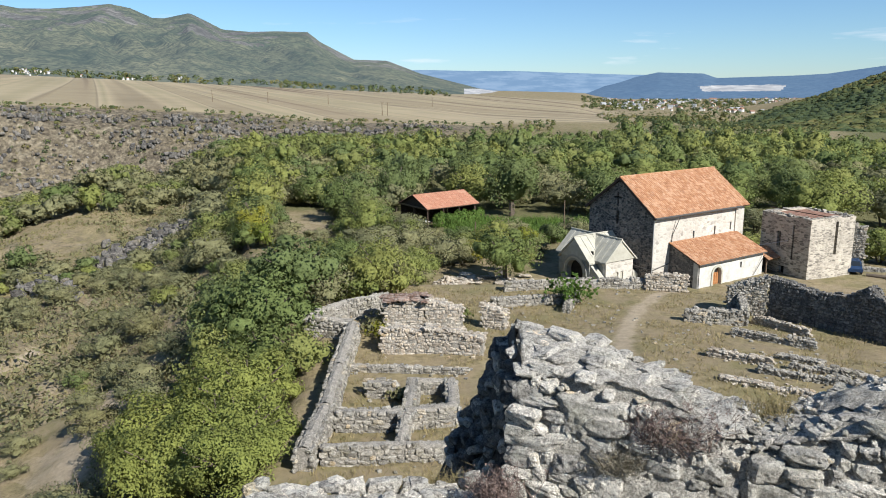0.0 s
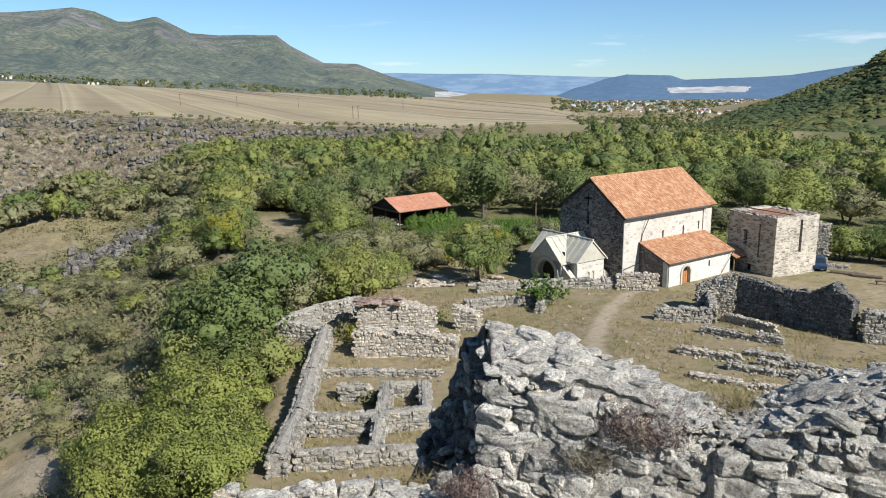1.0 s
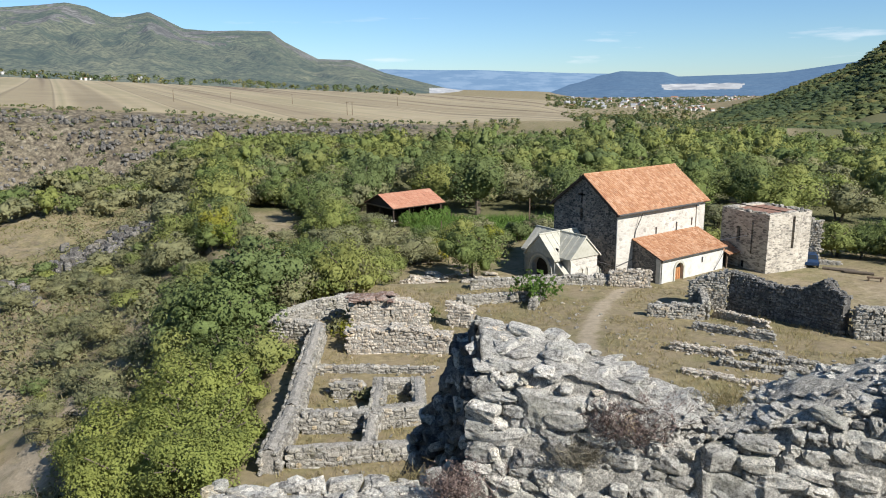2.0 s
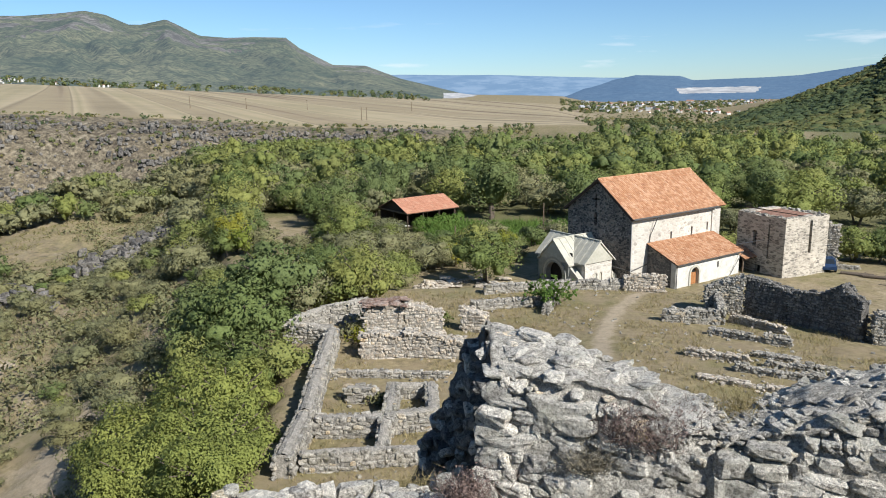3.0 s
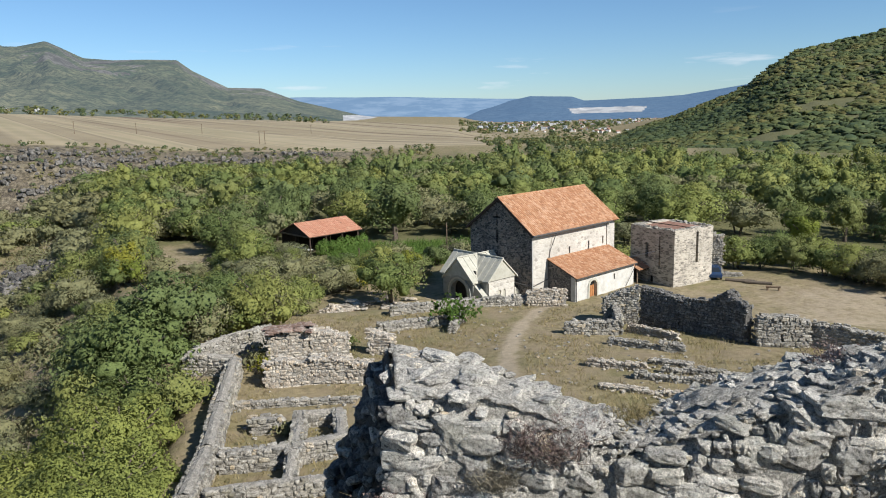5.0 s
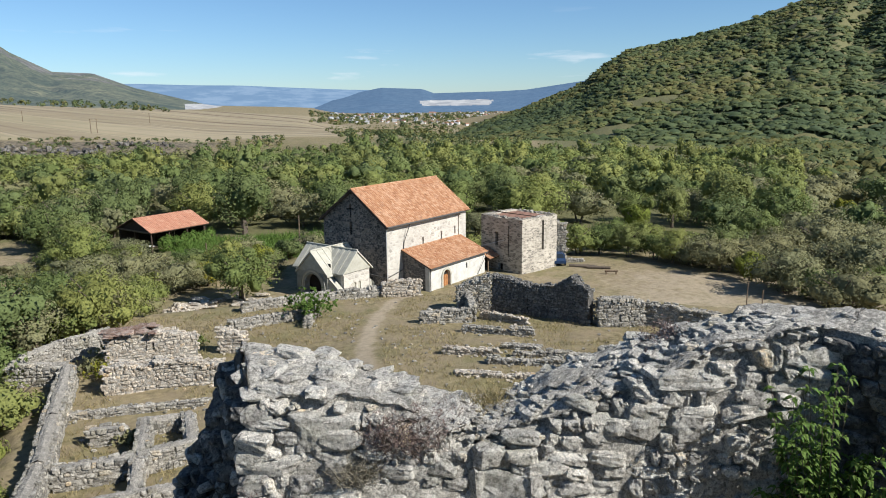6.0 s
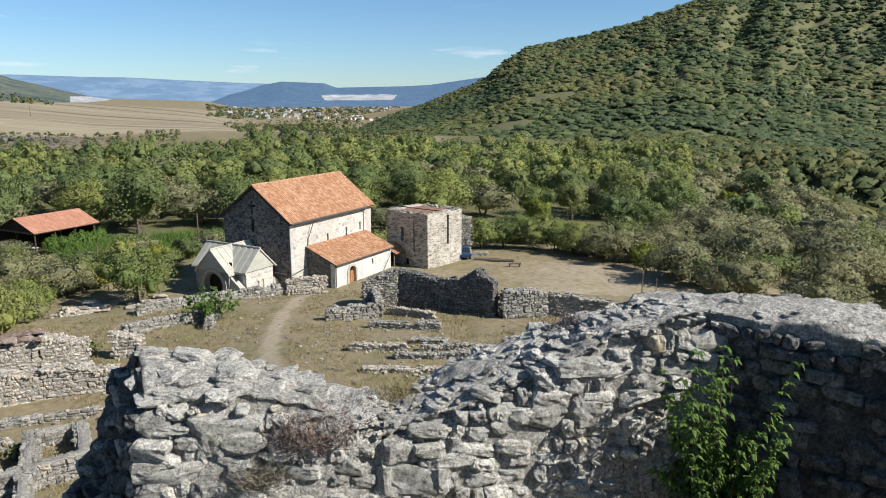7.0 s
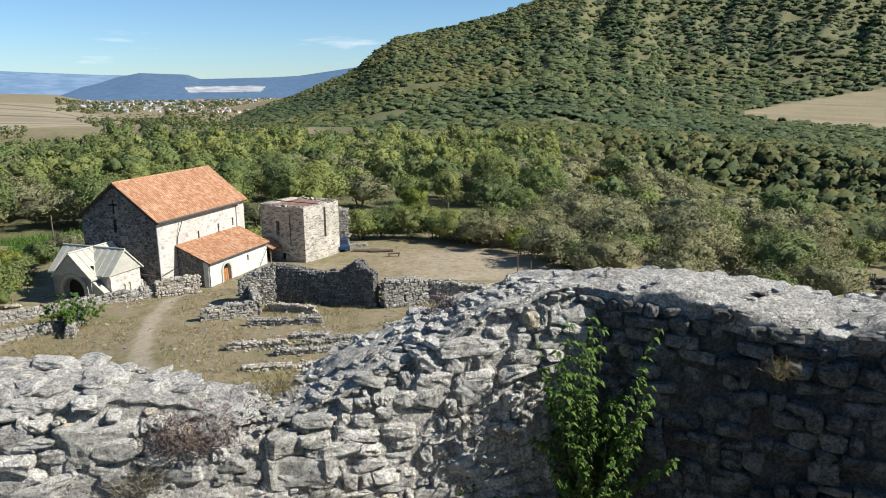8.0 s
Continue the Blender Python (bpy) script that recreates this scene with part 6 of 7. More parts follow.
for key, material, label in (("green", M_LEAF, "dense green deciduous wood behind the church"), ("grey", M_GREYLEAF, "dusty grey-green scrub wood"), ("yellow", M_YELLOW, "scattered yellowing trees in the wood")):
    kinds = {"green": ("broad", "tall", "bush"), "grey": ("grey",), "yellow": ("yellow",)}[key]
    rows = [(k, x, y, s, float(height(x, y))) for k, x, y, s in CROWD if k in kinds]
    if rows:
        v, f, tone, nr = crowd_mesh(rows, r, 640, 0.29)
        tagged(new("wood", with_tone(mesh_np("wood", v, f, material, normals=nr), tone)), label, "wood", kind="stuff")

# scrub on the hill and in the eastern gorge
def scrub(x, y, z, s, shade, r, nleaf, tall=0.42, core=True, spray=0.3):
    """Low mounded clumps with leaf sprays, joined."""
    n = len(x)
    at = np.stack([x, y, z + s * 0.25], 1)[:, None]
    wide = s[:, None] * r.uniform(0.9, 1.4, (n, 2))
    size = np.concatenate([wide, (s * tall * r.uniform(0.75, 1.3, n))[:, None]], 1)[:, None]
    tone = np.clip(shade, 0.0, 0.99)
    v = r.normal(0, 1, (n, nleaf, 3))
    v[..., 2] += 0.25
    v /= np.linalg.norm(v, axis=-1, keepdims=True)
    p = at + v * size * r.uniform(0.72, 1.12, (n, nleaf, 1))
    v = v.reshape(-1, 3)
    vs = [leaf_tris(p.reshape(-1, 3), v, np.repeat(s * spray, nleaf)[:, None], r).reshape(-1, 3)]
    nrs = [np.repeat(v * 1.3 + r.normal(0, 0.12, v.shape) + np.array([0, 0, 1.2]), 3, 0)]
    fs = [np.arange(n * nleaf * 3).reshape(-1, 3)]
    tones = [np.repeat(tone, nleaf * 3)]
    if core:
        lv, lf = LUMPS[0]
        k = len(lv)
        vs.append((at + lv[None] * r.uniform(0.55, 1.15, (n, k, 1)) * size).reshape(-1, 3))
        nrs.append((lv[None] + r.normal(0, 0.25, (n, k, 3)) + np.array([0, 0, 1.2])).reshape(-1, 3))
        fs.append((lf[None] + (np.arange(n) * k)[:, None, None]).reshape(-1, 3) + n * nleaf * 3)
        tones.append(np.repeat(tone, k))
    nrs = np.concatenate(nrs)
    return np.concatenate(vs), np.concatenate(fs), np.concatenate(tones), nrs / np.linalg.norm(nrs, axis=1, keepdims=True)


r = np.random.default_rng(301)
n = 21000
a, d = np.radians(r.uniform(17, 80, n)), 405 + (1530 - 405) * r.uniform(0, 1, n) ** 1.35
m = n // 7
a[:m], d[:m] = np.radians(r.uniform(42, 80, m)), np.select([r.random(m) < 0.45, r.random(m) < 0.5], [r.uniform(415, 446, m), r.uniform(465, 483, m)], r.uniform(536, 559, m))
x, y = d * np.sin(a), d * np.cos(a)
keep = (fbm(x * 0.012, y * 0.012, 4, 15) > -0.24) & (right_field(x, y) < 0.3) & ~((np.degrees(a) > 44) & (np.abs(d - 456) < 7))
x, y, d = x[keep], y[keep], d[keep]
shade = 0.50 + 1.5 * fbm(x / 130, y / 130, 4, 33) + r.normal(0, 0.17, len(x))
v, f, tone, nr = scrub(x, y, hill_z(x, y), r.uniform(2.4, 5.0, len(x)) * (0.85 + d / 2600), shade, r, 6)
tagged(new("hill_wood", with_tone(mesh_np("hill_wood", v, f, M_HILLLEAF, normals=nr), tone)), "green scrub wood covering the hillside", "wood", kind="stuff")

n = 6000
a, d = np.radians(r.uniform(40, 84, n)), np.sqrt(r.uniform(140 ** 2, 436 ** 2, n))
x, y = d * np.sin(a), d * np.cos(a)
keep = beyond(x, y) > 3
x, y, d = x[keep], y[keep], d[keep]
z = np.where(d > 405, np.maximum(height(x, y), hill_z(x, y)), height(x, y))
v, f, tone, nr = scrub(x, y, z + 1.0, r.uniform(2.6, 4.8, len(x)), r.uniform(0.25, 1.0, len(x)), r, 18, 0.75)
tagged(new("gorge_wood", with_tone(mesh_np("gorge_wood", v, f, M_HILLLEAF, normals=nr), tone)), "dark green wood filling the gorge below the hill", "wood", kind="stuff")

# bushes along the yard's edge
r = np.random.default_rng(310)
for x, y, kind, s in ((46.8, 90.5, "bush", 1.3), (49.6, 89.2, "bush", 1.5), (52.2, 88.2, "broad", 0.62), (55.0, 85.4, "broad", 0.7), (57.6, 82.6, "bush", 1.2), (59.8, 78.0, "grey", 0.8),
                      (60.4, 73.2, "grey", 0.9), (61.0, 68.4, "yellow", 0.9), (62.4, 63.6, "grey", 0.85), (62.0, 58.6, "bush", 1.2), (64.5, 54.8, "grey", 0.8)):
    plant(kind, x, y, s, r)

# low scrub on the open western slope
n = 7000
a, d = np.radians(r.uniform(-46, -12, n)), np.sqrt(r.uniform(52 ** 2, 292 ** 2, n))
x, y = d * np.sin(a), d * np.cos(a)
keep = ((rim(y) - x) * 0.93 > 8) & (fbm(x * 0.06, y * 0.06, 3, 88) > -0.1) & (covers(x, y)[:, 0] < 0.55)
x, y = x[keep], y[keep]
size = r.uniform(0.5, 1.2, len(x)) + 0.9 * r.random(len(x)) ** 4
v, f, tone, nr = scrub(x, y, height(x, y), size, r.random(len(x)), r, 44, 0.8, False, 0.19)
tagged(new("slope_scrub", with_tone(mesh_np("slope_scrub", v, f, M_GREYLEAF, normals=nr), tone)), "low olive scrub on the open slope", "scrub", kind="stuff")
# ---- plants on the walls and terrace ----
def blades(n, centre, spread, length, width, r, lean=0.5, up=1.0):
    """Thin upright blades or twigs: one narrow tapering quad each."""
    c = np.asarray(centre, float)
    base = c + r.normal(0, 1, (n, 3)) * np.asarray(spread)
    d = r.normal(0, lean, (n, 3))
    d[:, 2] = up
    d /= np.linalg.norm(d, axis=1, keepdims=True)
    L = length * r.uniform(0.5, 1.2, (n, 1))
    s = np.cross(d, r.normal(0, 1, (n, 3)))
    s = s / np.linalg.norm(s, axis=1, keepdims=True) * width
    tip = base + d * L + np.stack([r.normal(0, 0.15, n), r.normal(0, 0.15, n), -0.1 * np.ones(n)], 1) * L
    return np.stack([base - s, base + s, tip + s * 0.25, tip - s * 0.25], 1)


def quads(name, q, material):
    v = q.reshape(-1, 3)
    k = q.shape[1]
    return with_tone(mesh_np(name, v, np.arange(len(v)).reshape(-1, k), material), np.repeat(np.random.default_rng(3).random(len(q)), k) * 0.9)


def on_wall(u, off, z):
    p = WALL_A + WALL_T * u + WALL_N * off
    return np.array([p[0], p[1], z])


def twig_bush(name, centre, spread, n, length, material, label, seed, leaves=0, leaf_mat_=None, size=0.03):
    r = np.random.default_rng(seed)
    top = root(name, *centre)
    c = np.zeros(3)
    a = blades(n, c, np.asarray(spread) * 0.35, length, 0.006, r, 0.8)
    ends = a[:, 2]
    b = blades(n * 3, c, (0, 0, 0), length * 0.4, 0.004, r, 0.9)
    b += np.repeat(ends * r.uniform(0.5, 1.0, (n, 1)), 3, 0)[:, None, :]
    part("brush", quads("brush", np.concatenate([a, b]), material), None, top)
    if leaves:
        k = r.integers(0, len(b), leaves)
        p = b[k, 2] + r.normal(0, 0.03, (leaves, 3))
        q = leaf_cloud([(0, 0, 0, 0.001, 0.001, 0.001)], leaves, size, r)[0] + p[:, None, :]
        part("foliage", quads("foliage", q, leaf_mat_ or material), None, top)
    return tagged(top, label, "shrub")


PB = "dry reddish-purple shrub rooted in the wall"
twig_bush("dry_shrub", on_wall(1.75, -0.05, 15.75), (0.5, 0.25, 0.3), 170, 0.62, M_PURPLE, PB, 401, 420, M_PURPLE, 0.022)
twig_bush("dry_shrub", on_wall(1.15, -0.1, 15.75), (0.4, 0.2, 0.3), 120, 0.55, M_PURPLE, PB, 402, 260, M_PURPLE, 0.02)
twig_bush("dry_shrub", (0.0, 10.0, 14.75), (0.6, 0.4, 0.2), 200, 0.5, M_PURPLE, PB, 403, 900, M_PURPLE, 0.02)
twig_bush("dry_shrub", on_wall(5.7, 1.2, 16.85), (0.5, 0.4, 0.2), 160, 0.45, M_PURPLE, PB, 404, 500, M_PURPLE, 0.02)
twig_bush("dry_grass_tuft", on_wall(2.85, 1.0, 15.75), (0.5, 0.4, 0.1), 420, 0.55, M_DRY, "tuft of straw-coloured dry grass on the wall top", 405)
twig_bush("dry_grass_tuft", on_wall(0.75, -0.2, 15.2), (0.4, 0.15, 0.2), 170, 0.5, M_HAY, "tuft of grey dry grass on the wall face", 406)
twig_bush("dry_grass_tuft", on_wall(3.4, -0.1, 14.6), (0.4, 0.2, 0.2), 200, 0.45, M_HAY, "tuft of grey dry grass on the wall face", 407)
twig_bush("dry_grass_tuft", (-1.0, 10.9, 14.2), (1.2, 0.5, 0.2), 500, 0.5, M_DRY, "dry grass behind the low rubble wall", 408)
twig_bush("dry_grass_tuft", (RIGHT_B + RIGHT_T * 3.0 - RIGHT_N * 0.1).tolist() + [16.6], (0.5, 0.2, 0.1), 160, 0.35, M_DRY, "tuft of grass on the shaded wall", 409)

# leafy plant that climbs the shaded corner
r = np.random.default_rng(420)
vine = tagged(root("climbing_plant", *(RIGHT_B + RIGHT_T * 0.25 - RIGHT_N * 0.3), 13.2), "bright green leafy plant growing up the shaded wall corner", "plant")
bm = bmesh.new()
q = []
for k in range(54):
    a = r.normal(0, 0.26)
    z0, z1 = r.uniform(0, 2.2), r.uniform(1.4, 4.2)
    if z1 < z0 + 0.4:
        z1 = z0 + 0.7
    out = r.uniform(0.05, 0.75)
    p0, p1 = np.array([0, 0, z0]), np.array([0, 0, z1])
    side = np.array([*RIGHT_T, 0]) * a - np.array([*RIGHT_N, 0]) * out
    tipside = side * 1.4 + np.array([*RIGHT_T, 0]) * r.normal(0, 0.25)
    a0, a1 = p0 + side * 0.6, p1 + tipside
    rod(bm, a0, a1, 0.012, 0.004, 4)
    for f in np.linspace(0.2, 1, 11):
        c = a0 + (a1 - a0) * f
        for _ in range(6):
            d = r.normal(0, 1, 3)
            d[2] = abs(d[2]) * 0.2 - 0.25
            d /= np.linalg.norm(d)
            L = r.uniform(0.07, 0.14)
            s = np.cross(d, [0, 0, 1.0])
            s = s / np.linalg.norm(s) * L * 0.28
            m = c + d * L * 0.55 + np.array([0, 0, 0.02])
            q.append([c, m + s, c + d * L * 1.15 - np.array([0, 0, 0.05]), m - s])
part("stem", bm, M_BARK, vine)
part("foliage", quads("foliage", np.array(q), M_VINE), None, vine)
twig_bush("leafy_shrub", on_wall(6.1, -0.25, 13.7), (0.4, 0.2, 0.2), 60, 0.7, M_BARK, "small bright green shrub at the wall foot", 421, 500, M_VINE, 0.05)

# shrubs among the ruins
twig_bush("leafy_shrub", (7.75, 60.6, 2.5), (0.5, 0.5, 0.3), 90, 2.2, M_BARK, "bright green leafy shrub on the terrace wall", 422, 1100, M_VINE, 0.16)
twig_bush("leafy_shrub", (-7.3, 52.2, 2.0), (0.7, 0.6, 0.2), 60, 1.3, M_BARK, "yellow-green shrub among the ruins", 423, 600, M_YELLOW, 0.13)
twig_bush("leafy_shrub", (-8.2, 54.3, 2.0), (0.9, 0.9, 0.2), 60, 1.5, M_BARK, "dusty green shrub among the ruins", 424, 700, M_GREYLEAF, 0.14)
twig_bush("leafy_shrub", (-5.0, 41.0, 2.2), (0.6, 0.5, 0.2), 40, 0.8, M_BARK, "low green weeds in a ruined cell", 425, 400, M_GREYLEAF, 0.10)
twig_bush("leafy_shrub", (-1.6, 57.2, 2.0), (0.6, 0.6, 0.2), 40, 1.0, M_BARK, "low green shrub beside the ruins", 426, 400, M_LEAF, 0.13)

# dry grass over the terrace
r = np.random.default_rng(430)
n = 9000
gx_, gy_ = r.uniform(-9.5, 34, n), r.uniform(29, 66, n)
px = table(gy_, PATH)
keep = (np.abs(gx_ - px) > 1.3) & (fbm(gx_ * 0.25, gy_ * 0.25, 3, 19) > -0.12) & (gx_ > rim(gy_) + 1.5)
gx_, gy_ = gx_[keep], gy_[keep]
gz_ = height(gx_, gy_)
q = []
for x, y, z in zip(gx_, gy_, gz_):
    q.append(blades(5, (x, y, z - 0.03), (0.16, 0.16, 0), r.uniform(0.18, 0.5), 0.02, r, 0.5))
tagged(new("dry_grass", quads("dry_grass", np.concatenate(q), M_DRY)), "tufts of dry straw-coloured grass on the terrace", "grass", kind="stuff")

n = 16000
ga, gd = np.radians(r.uniform(-38, -8, n)), np.sqrt(r.uniform(48 ** 2, 270 ** 2, n))
gx_, gy_ = gd * np.sin(ga), gd * np.cos(ga)
keep = ((rim(gy_) - gx_) > 2) & (fbm(gx_ * 0.08, gy_ * 0.08, 4, 29) > -0.08)
gx_, gy_, gd = gx_[keep], gy_[keep], gd[keep]
q = []
for x, y, z, d in zip(gx_, gy_, height(gx_, gy_), gd):
    q.append(blades(4, (x, y, z - 0.05), (0.35, 0.35, 0), r.uniform(0.3, 0.8), 0.05 + 0.0004 * d, r, 0.6))
tagged(new("slope_grass", quads("slope_grass", np.concatenate(q), M_STEPPE)), "dry tufted grass on the steep scrub slope", "grass", kind="stuff")

# trees that stand apart
r = np.random.default_rng(440)
plant("broad", 3.0, 80.6, 0.92, r, "airy green tree beside the stone porch")
for x, y, k, s in ((-15.5, 41.5, "lush", 1.1), (-19.5, 40.0, "lush", 1.0), (-13.8, 36.5, "lush", 0.9), (-17.5, 46.0, "lush", 0.75), (-12.4, 46.5, "bush", 1.0), (-22.5, 43.5, "lush", 0.8), (-12.6, 32.5, "lush", 0.7), (-17.0, 35.0, "lush", 0.9)):
    plant(k, x, y, s, r, "spreading bright green bush below the perimeter wall")
for x, y, k, s in ((-32.2, 101.0, "yellow", 1.35), (-29.8, 98.2, "yellow", 1.0), (-9.0, 92.0, "grey", 0.9), (-4.0, 88.0, "grey", 0.8), (-14, 88, "grey", 1.0), (-2.5, 98, "bush", 1.0), (4.5, 104, "grey", 0.7), (1, 92, "bush", 0.8), (-8.5, 83.5, "bush", 1.1), (7.5, 97, "bush", 0.9), (10.5, 101, "bush", 1.0), (14, 104, "grey", 0.7)):
    plant(k, x, y, s, r)
for x, y, k, s in ((62, 78, "grey", 0.9), (66, 72, "grey", 1.0), (58.5, 80, "broad", 0.7), (70, 66, "grey", 0.95), (75, 60, "bush", 1.2), (56, 92, "broad", 0.7), (59, 88, "broad", 0.7), (80, 68, "grey", 1.1), (64, 84, "bush", 1.2)):
    plant(k, x, y, s, r)

for _ in range(46):
    x, y = r.uniform(-17, 7), r.uniform(70, 108)
    if (float(rim(y)) - x) > -1.5 or (x > -2.5 and y < 86) or math.hypot(x + 3.6, y - 77) < 4:
        continue
    plant(("bush", "grey", "bush", "yellow")[r.integers(4)] if r.random() < 0.9 else "broad", x, y, r.uniform(0.5, 0.85), r)

for x, y, k, s_ in ((-13.4, 60.5, "grey", 0.8), (-15.5, 63.0, "broad", 0.7), (-11.0, 61.5, "bush", 1.0), (-9.0, 64.0, "grey", 0.75), (-12.5, 66.0, "broad", 0.75), (-15.0, 69.0, "grey", 0.95), (-10.0, 69.0, "bush", 1.2),
                   (-7.0, 67.0, "bush", 1.0), (-12.0, 73.0, "grey", 0.9), (-8.0, 73.5, "grey", 0.8), (-6.8, 77.5, "broad", 0.62), (-10.5, 78.0, "grey", 0.95), (-15.0, 77.5, "broad", 0.8), (-7.5, 83.0, "bush", 1.2), (-1.5, 90.0, "bush", 1.3), (7.0, 91.0, "grey", 0.5)):
    plant(k, x, y, s_, r)
hedge = tagged(root("vine_hedge", -11.0, 118.7, -1.6, 37), "green vines climbing along the open side of the shed", "hedge")
hq, hn = leaf_cloud([(1.5 + 1.1 * k, -5.0 + 0.2 * math.sin(k * 2.0), 1.1, 0.9, 0.6, 1.25 + 0.25 * math.sin(k * 1.7)) for k in range(9)], 3600, 0.16, r)
part("foliage", with_tone(mesh_np("foliage", hq.reshape(-1, 3), np.arange(len(hq) * 3).reshape(-1, 3), M_VINE, normals=hn), np.repeat(r.random(len(hq)) * 0.5, 3)), None, hedge)
q = []
for _ in range(2400):
    x, y = r.uniform(-5, 19), r.uniform(97, 123)
    if fbm(x * 0.2, y * 0.2, 3, 8) > -0.1:
        q.append(blades(7, (x, y, float(height(x, y)) - 0.05), (0.4, 0.4, 0), r.uniform(0.7, 1.6), 0.06, r, 0.5))
tagged(new("tall_weeds", quads("tall_weeds", np.concatenate(q), M_VINE)), "tall bright green weeds in the overgrown garden", "weeds", kind="stuff")

# ---- small things in the yard ----
car = tagged(root("car", 43.9, 84.7, float(height(43.9, 84.7)), 72), "dark blue hatchback car parked behind the tower", "car")
bm = bmesh.new()
prof = [(-1.95, 0.35), (-2.0, 0.75), (-1.1, 0.9), (-0.55, 1.42), (0.9, 1.45), (1.6, 0.95), (1.98, 0.85), (1.95, 0.35)]
poly(bm, [(a, -0.82, b) for a, b in prof], (0, 1.64, 0))
bmesh.ops.bevel(bm, geom=bm.edges[:], offset=0.07, segments=2, affect="EDGES")
part("body", bm, M_CARBLUE, car)
bm = bmesh.new()
poly(bm, [(a, -0.835, b) for a, b in ((-1.0, 0.93), (-0.5, 1.36), (0.85, 1.38), (1.4, 0.96))], (0, 1.67, 0))
part("side_window", bm, M_GLASS, car)
part("windscreen", poly(bmesh.new(), [(-1.09, -0.7, 0.93), (-0.58, -0.62, 1.39), (-0.58, 0.62, 1.39), (-1.09, 0.7, 0.93)], (-0.02, 0, 0.02)), M_GLASS, car)
for a in (-1.25, 1.25):
    for b in (-0.75, 0.75):
        w = part("wheel", rod(bmesh.new(), (a, b - 0.1, 0.31), (a, b + 0.1, 0.31), 0.31, 0.31, 16), M_TYRE, car)
        part("rim", rod(bmesh.new(), (a, b - 0.11, 0.31), (a, b + 0.11, 0.31), 0.19, 0.19, 12), M_PIPE, w)


def post(x, y, hgt, label, rad=0.06, name="pole", arm=0.0):
    p = root(name, x, y, float(height(x, y)))
    part("shaft", rod(bmesh.new(), (0, 0, -0.3), (0, 0, hgt), rad, rad * 0.8), M_WOOD, p)
    if arm:
        part("crossarm", box(bmesh.new(), -arm, arm, -0.05, 0.05, hgt - 0.5, hgt - 0.38), M_WOOD, p)
    return tagged(p, label, "pole")


post(50.2, 56.4, 3.6, "slim dark wooden post beside the track")
post(51.0, 55.2, 3.0, "slim dark wooden post beside the track")
post(62.0, 46.6, 3.6, "slim dark wooden post beside the track")
post(62.8, 45.6, 3.0, "slim dark wooden post beside the track")
post(13.0, 109.0, 5.2, "weathered wooden pole behind the church", 0.1)
post(-0.5, 108.0, 2.0, "pale short post in the garden", 0.12)
for az_, d_ in ((-7.4, 520), (-7.0, 520), (-16.0, 640), (-11.5, 700), (-20, 600), (-3.5, 760)):
    post(d_ * math.sin(math.radians(az_)), d_ * math.cos(math.radians(az_)), 9.0, "tall power line pole in the field", 0.25, "power_pole", 1.5)

# felled logs and a rough bench at the yard's edge
for x, y, t_, L, rad in ((45.9, 81.7, -28, 1.7, 0.20), (46.6, 81.0, -35, 1.9, 0.17), (47.4, 80.1, -30, 1.5, 0.21)):
    lg = root("log", x, y, float(height(x, y)), t_)
    bm = rod(bmesh.new(), (-L, 0, rad * 0.85), (L, 0, rad * 0.9), rad, rad * 0.85, 10)
    rod(bm, (L * 0.3, 0, rad), (L * 0.5, 0.25, rad * 2.0), 0.06, 0.04, 6)
    part("trunk", bm, M_BARK, lg)
    tagged(lg, "felled dark log lying on dry ground", "log", "felled logs")
b = root("log_bench", 47.4, 77.0, float(height(47.4, 77.0)), -25)
part("log", rod(bmesh.new(), (-0.8, 0, 0.45), (0.8, 0, 0.45), 0.14, 0.13, 9), M_WOOD, b)
for a in (-0.6, 0.6):
    part("leg", rod(bmesh.new(), (a, 0, -0.1), (a, 0, 0.36), 0.12, 0.11, 8), M_WOOD, b)
tagged(b, "rough log bench on bare ground", "bench")

# ---- distant houses ----
def house(x, y, z, s, turn, r):
    h = root("house", x, y, z, turn)
    part("wall", box(bmesh.new(), -s, s, -s * 0.7, s * 0.7, -2, s * 0.9), M_WHITE, h)
    part("roof", poly(bmesh.new(), [(-s * 1.1, -s * 0.8, s * 0.9), (-s * 1.1, 0, s * 1.5), (-s * 1.1, s * 0.8, s * 0.9)], (s * 2.2, 0, 0)), M_PIPE if r.random() < 0.6 else M_RUST, h)
    return tagged(h, "small pale house in the distant village", "house", "village houses")


r = np.random.default_rng(450)
for k in range(190):
    az_, d_ = math.radians(r.uniform(9.5, 24)), r.uniform(1500, 2900)
    x, y = d_ * math.sin(az_), d_ * math.cos(az_)
    house(x, y, float(height(x, y)), r.uniform(2.2, 5) * (1.8 if r.random() < 0.06 else 1), r.uniform(0, 180), r)
for k in range(34):
    az_, d_ = math.radians(r.choice([r.normal(-31, 1.2), r.normal(-24.5, 1.5)])), r.uniform(1480, 1600)
    x, y = d_ * math.sin(az_), d_ * math.cos(az_)
    house(x, y, 21 + d_ * rise(float(table(math.degrees(az_), CREST_EL))) + 1 + 10 * (d_ - 1480) / 120, r.uniform(1.2, 2.3), r.uniform(0, 180), r)


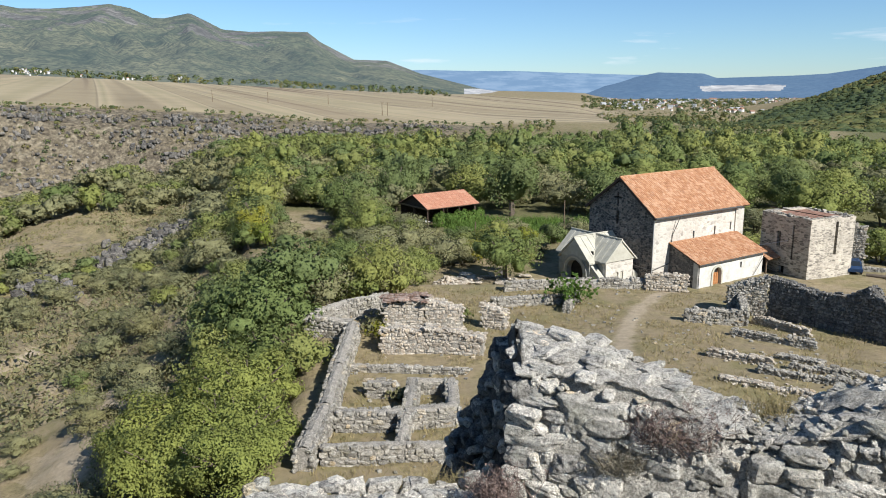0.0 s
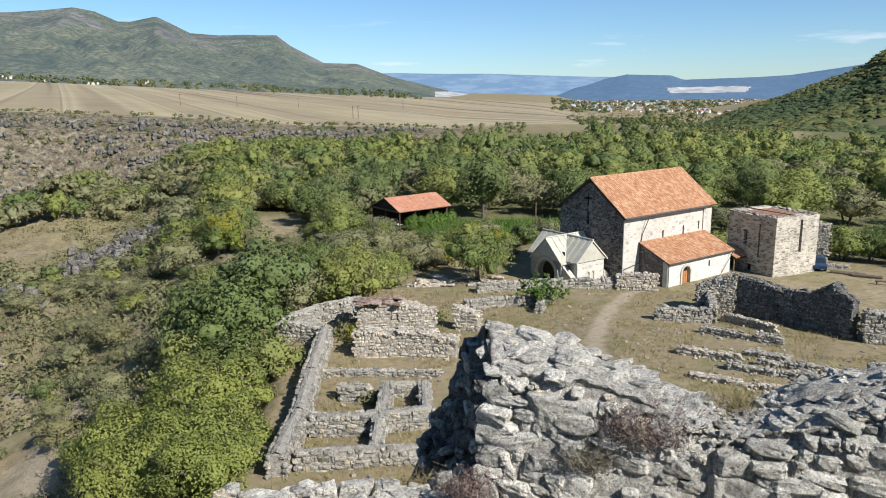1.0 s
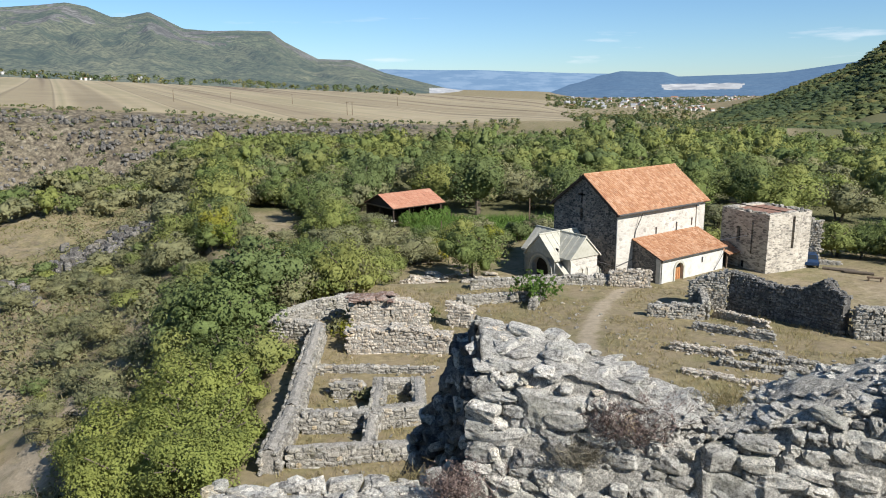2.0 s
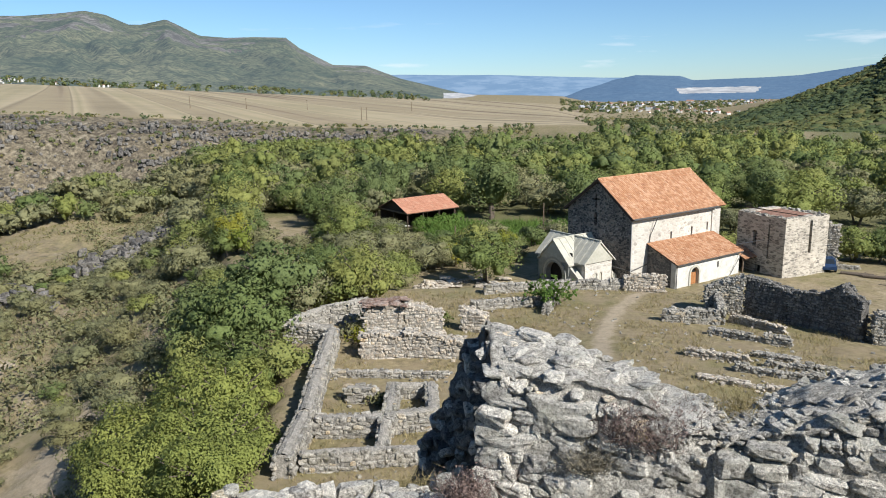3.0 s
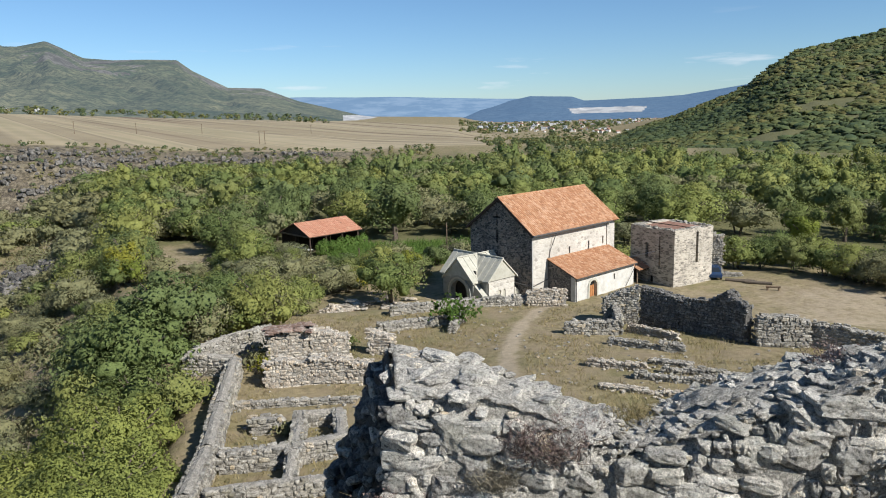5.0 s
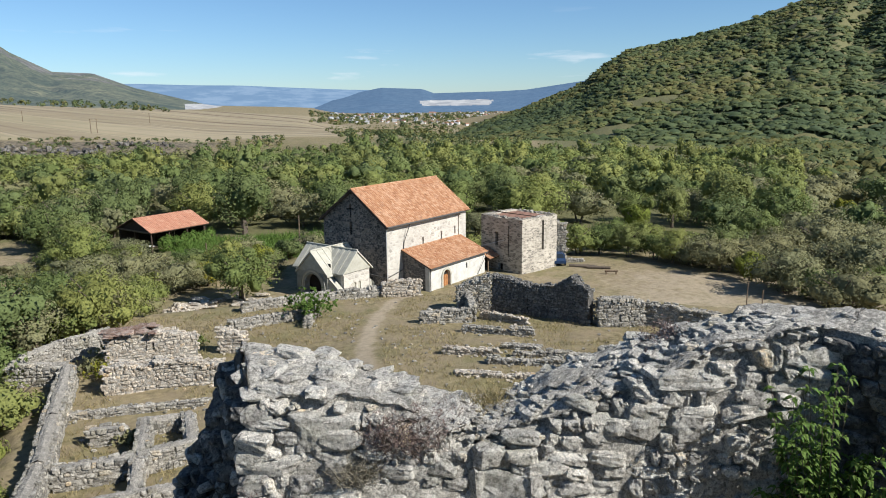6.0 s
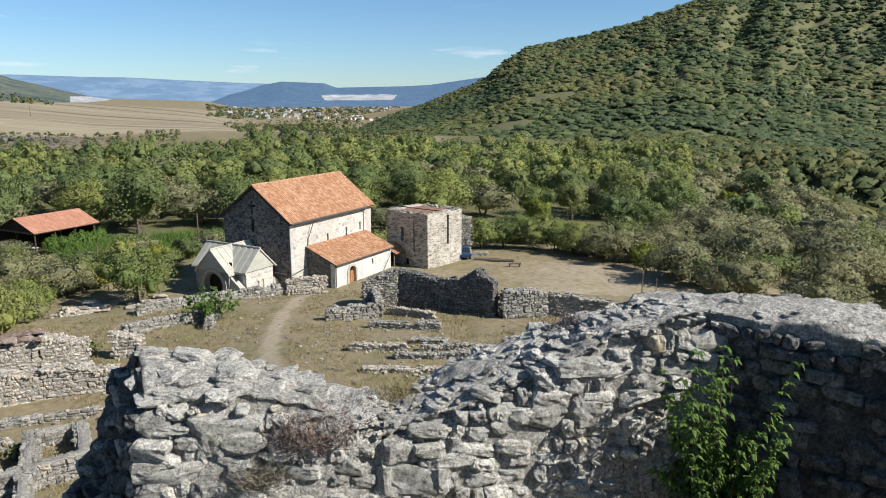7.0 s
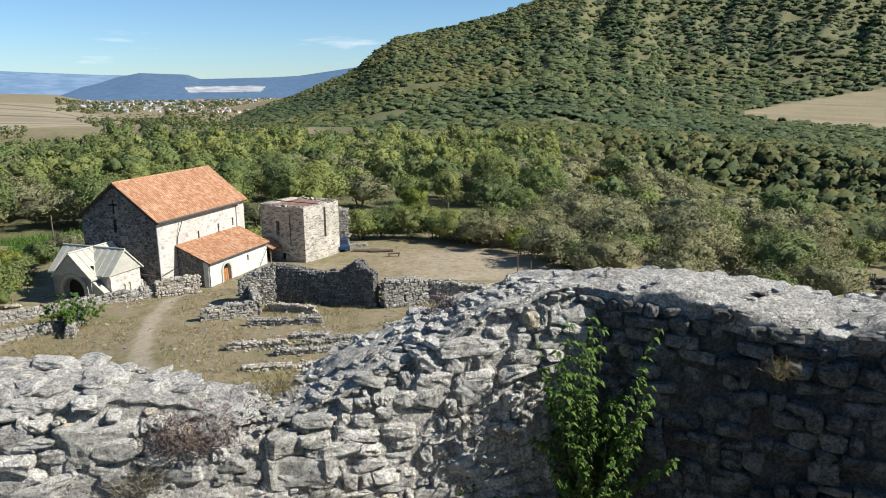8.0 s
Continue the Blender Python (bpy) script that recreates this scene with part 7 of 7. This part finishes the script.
def far_clumps(name, pts, r, label, size, leaves=M_LEAF):
    """Small trees far off, joined."""
    vs, tone, nrs = [], [], []
    pts = np.array(pts, float)
    pts[:, 2] = np.where(np.isnan(pts[:, 2]), height(pts[:, 0], pts[:, 1]) - 0.3, pts[:, 2])
    for x, y, z in pts:
        s = size * r.uniform(0.6, 1.4)
        q, nr = leaf_cloud([(0, 0, s * 0.5, s, s, s * 0.7)], 26, s * 0.38, r)
        q = q.reshape(-1, 3) + np.array([x, y, z])
        nrs.append(nr)
        vs.append(q)
        tone.append(np.full(len(q), r.random()))
    v = np.concatenate(vs)
    return tagged(new(name, with_tone(mesh_np(name, v, np.arange(len(v)).reshape(-1, 3), leaves, normals=np.concatenate(nrs)), np.concatenate(tone))), label, "trees", kind="stuff")


pts = []
for k in range(1100):
    az_, d_ = math.radians(r.uniform(8, 24)), r.uniform(500, 2900)
    x, y = d_ * math.sin(az_), d_ * math.cos(az_)
    if d_ > 1500 or (az_ > math.radians(15) and r.random() < 0.5):
        pts.append((x, y, math.nan))
for k in range(260):
    az_, d_ = math.radians(r.uniform(-36, -2)), r.uniform(1490, 1620)
    pts.append((d_ * math.sin(az_), d_ * math.cos(az_), 21 + d_ * rise(float(table(math.degrees(az_), CREST_EL))) + 0.08 * (d_ - 1490)))
far_clumps("village_trees", pts, r, "dark green trees round the distant village", 5, M_HILLLEAF)
pts = []
for k in range(2200):
    az_, d_ = math.radians(r.uniform(9, 25)), 300 + 1150 * r.random() ** 1.4
    x, y = d_ * math.sin(az_), d_ * math.cos(az_)
    if math.degrees(az_) > 9.5 + 5 * r.random() ** 2 + 2 * float(fbm(d_ * 0.01, 3.0, 3, 7)):
        pts.append((x, y, math.nan))
far_clumps("gorge_scrub", pts, r, "olive scrub between the wood and the village", 1.7, M_HILLLEAF)
pts = []
for k in range(1300):
    az_, d_ = math.radians(r.uniform(-40, 6)), 300 + 150 * r.random() ** 0.7
    x, y = d_ * math.sin(az_), d_ * math.cos(az_)
    if d_ < 440 or r.random() < 0.25:
        pts.append((x, y, math.nan))
far_clumps("cliff_scrub", pts, r, "small scrub bushes on the far side of the gorge", 1.25, M_HILLLEAF)

# rock outcrops on the slopes
r = np.random.default_rng(470)


def outcrop(az, dist, n, wide, size, label, thin=0.18):
    """A band of cracked upright basalt blocks across the slope."""
    a = math.radians(az)
    x0, y0 = dist * math.sin(a), dist * math.cos(a)
    u, w = r.uniform(-wide, wide, n), r.normal(0, wide * thin, n)
    x, y = x0 + u * math.cos(a) + w * math.sin(a), y0 - u * math.sin(a) + w * math.cos(a)
    s = size * r.uniform(0.4, 1.2, n)
    cs = np.stack([x - x0, y - y0, height(x, y) + s * r.uniform(0.0, 0.9, n)], 1)
    ss = s[:, None] * np.stack([r.uniform(0.5, 1.4, n), r.uniform(0.5, 1.1, n), r.uniform(0.45, 1.15, n)], 1)
    top = root("rock_outcrop", x0, y0, 0)
    tagged(part("rubble", heap("rubble", cs, ss, r.uniform(0, 6.3, n), M_BASALT, r, 0.12), None, top), kind="stuff")
    return tagged(top, label, "rock outcrop")


CRAG = "broken dark basalt outcrop on the scrub slope"
for az_, d_, n, w, s, th in ((-28.4, 153, 70, 3.6, 1.4, 0.8), (-27.0, 155, 110, 4.2, 1.6, 1.0), (-25.4, 156, 120, 4.2, 1.6, 1.1), (-24.0, 157, 110, 4.0, 1.6, 1.1), (-22.6, 156, 60, 3.0, 1.2, 1.0), (-32.8, 143, 80, 4.0, 1.7, 0.8),
                             (-31.4, 128, 30, 2.4, 1.2, 0.8), (-20.6, 150, 24, 2.0, 0.9, 0.8), (66, 92, 50, 5.0, 1.0, 0.3), (69, 84, 30, 4.0, 0.9, 0.3)):
    outcrop(az_, d_, n, w, s, CRAG, th)
for k in range(70):
    outcrop(r.uniform(-40, -2), r.uniform(318, 424), 26, r.uniform(5, 16), r.uniform(1.2, 2.2), "broken grey basalt ledge on the gorge side", 0.25)
for k in range(60):
    outcrop(r.uniform(-38, -3), r.choice([322, 345, 372, 398]) + r.normal(0, 6), 22, r.uniform(6, 14), 2.4, "grey basalt cliff band on the gorge side", 0.1)
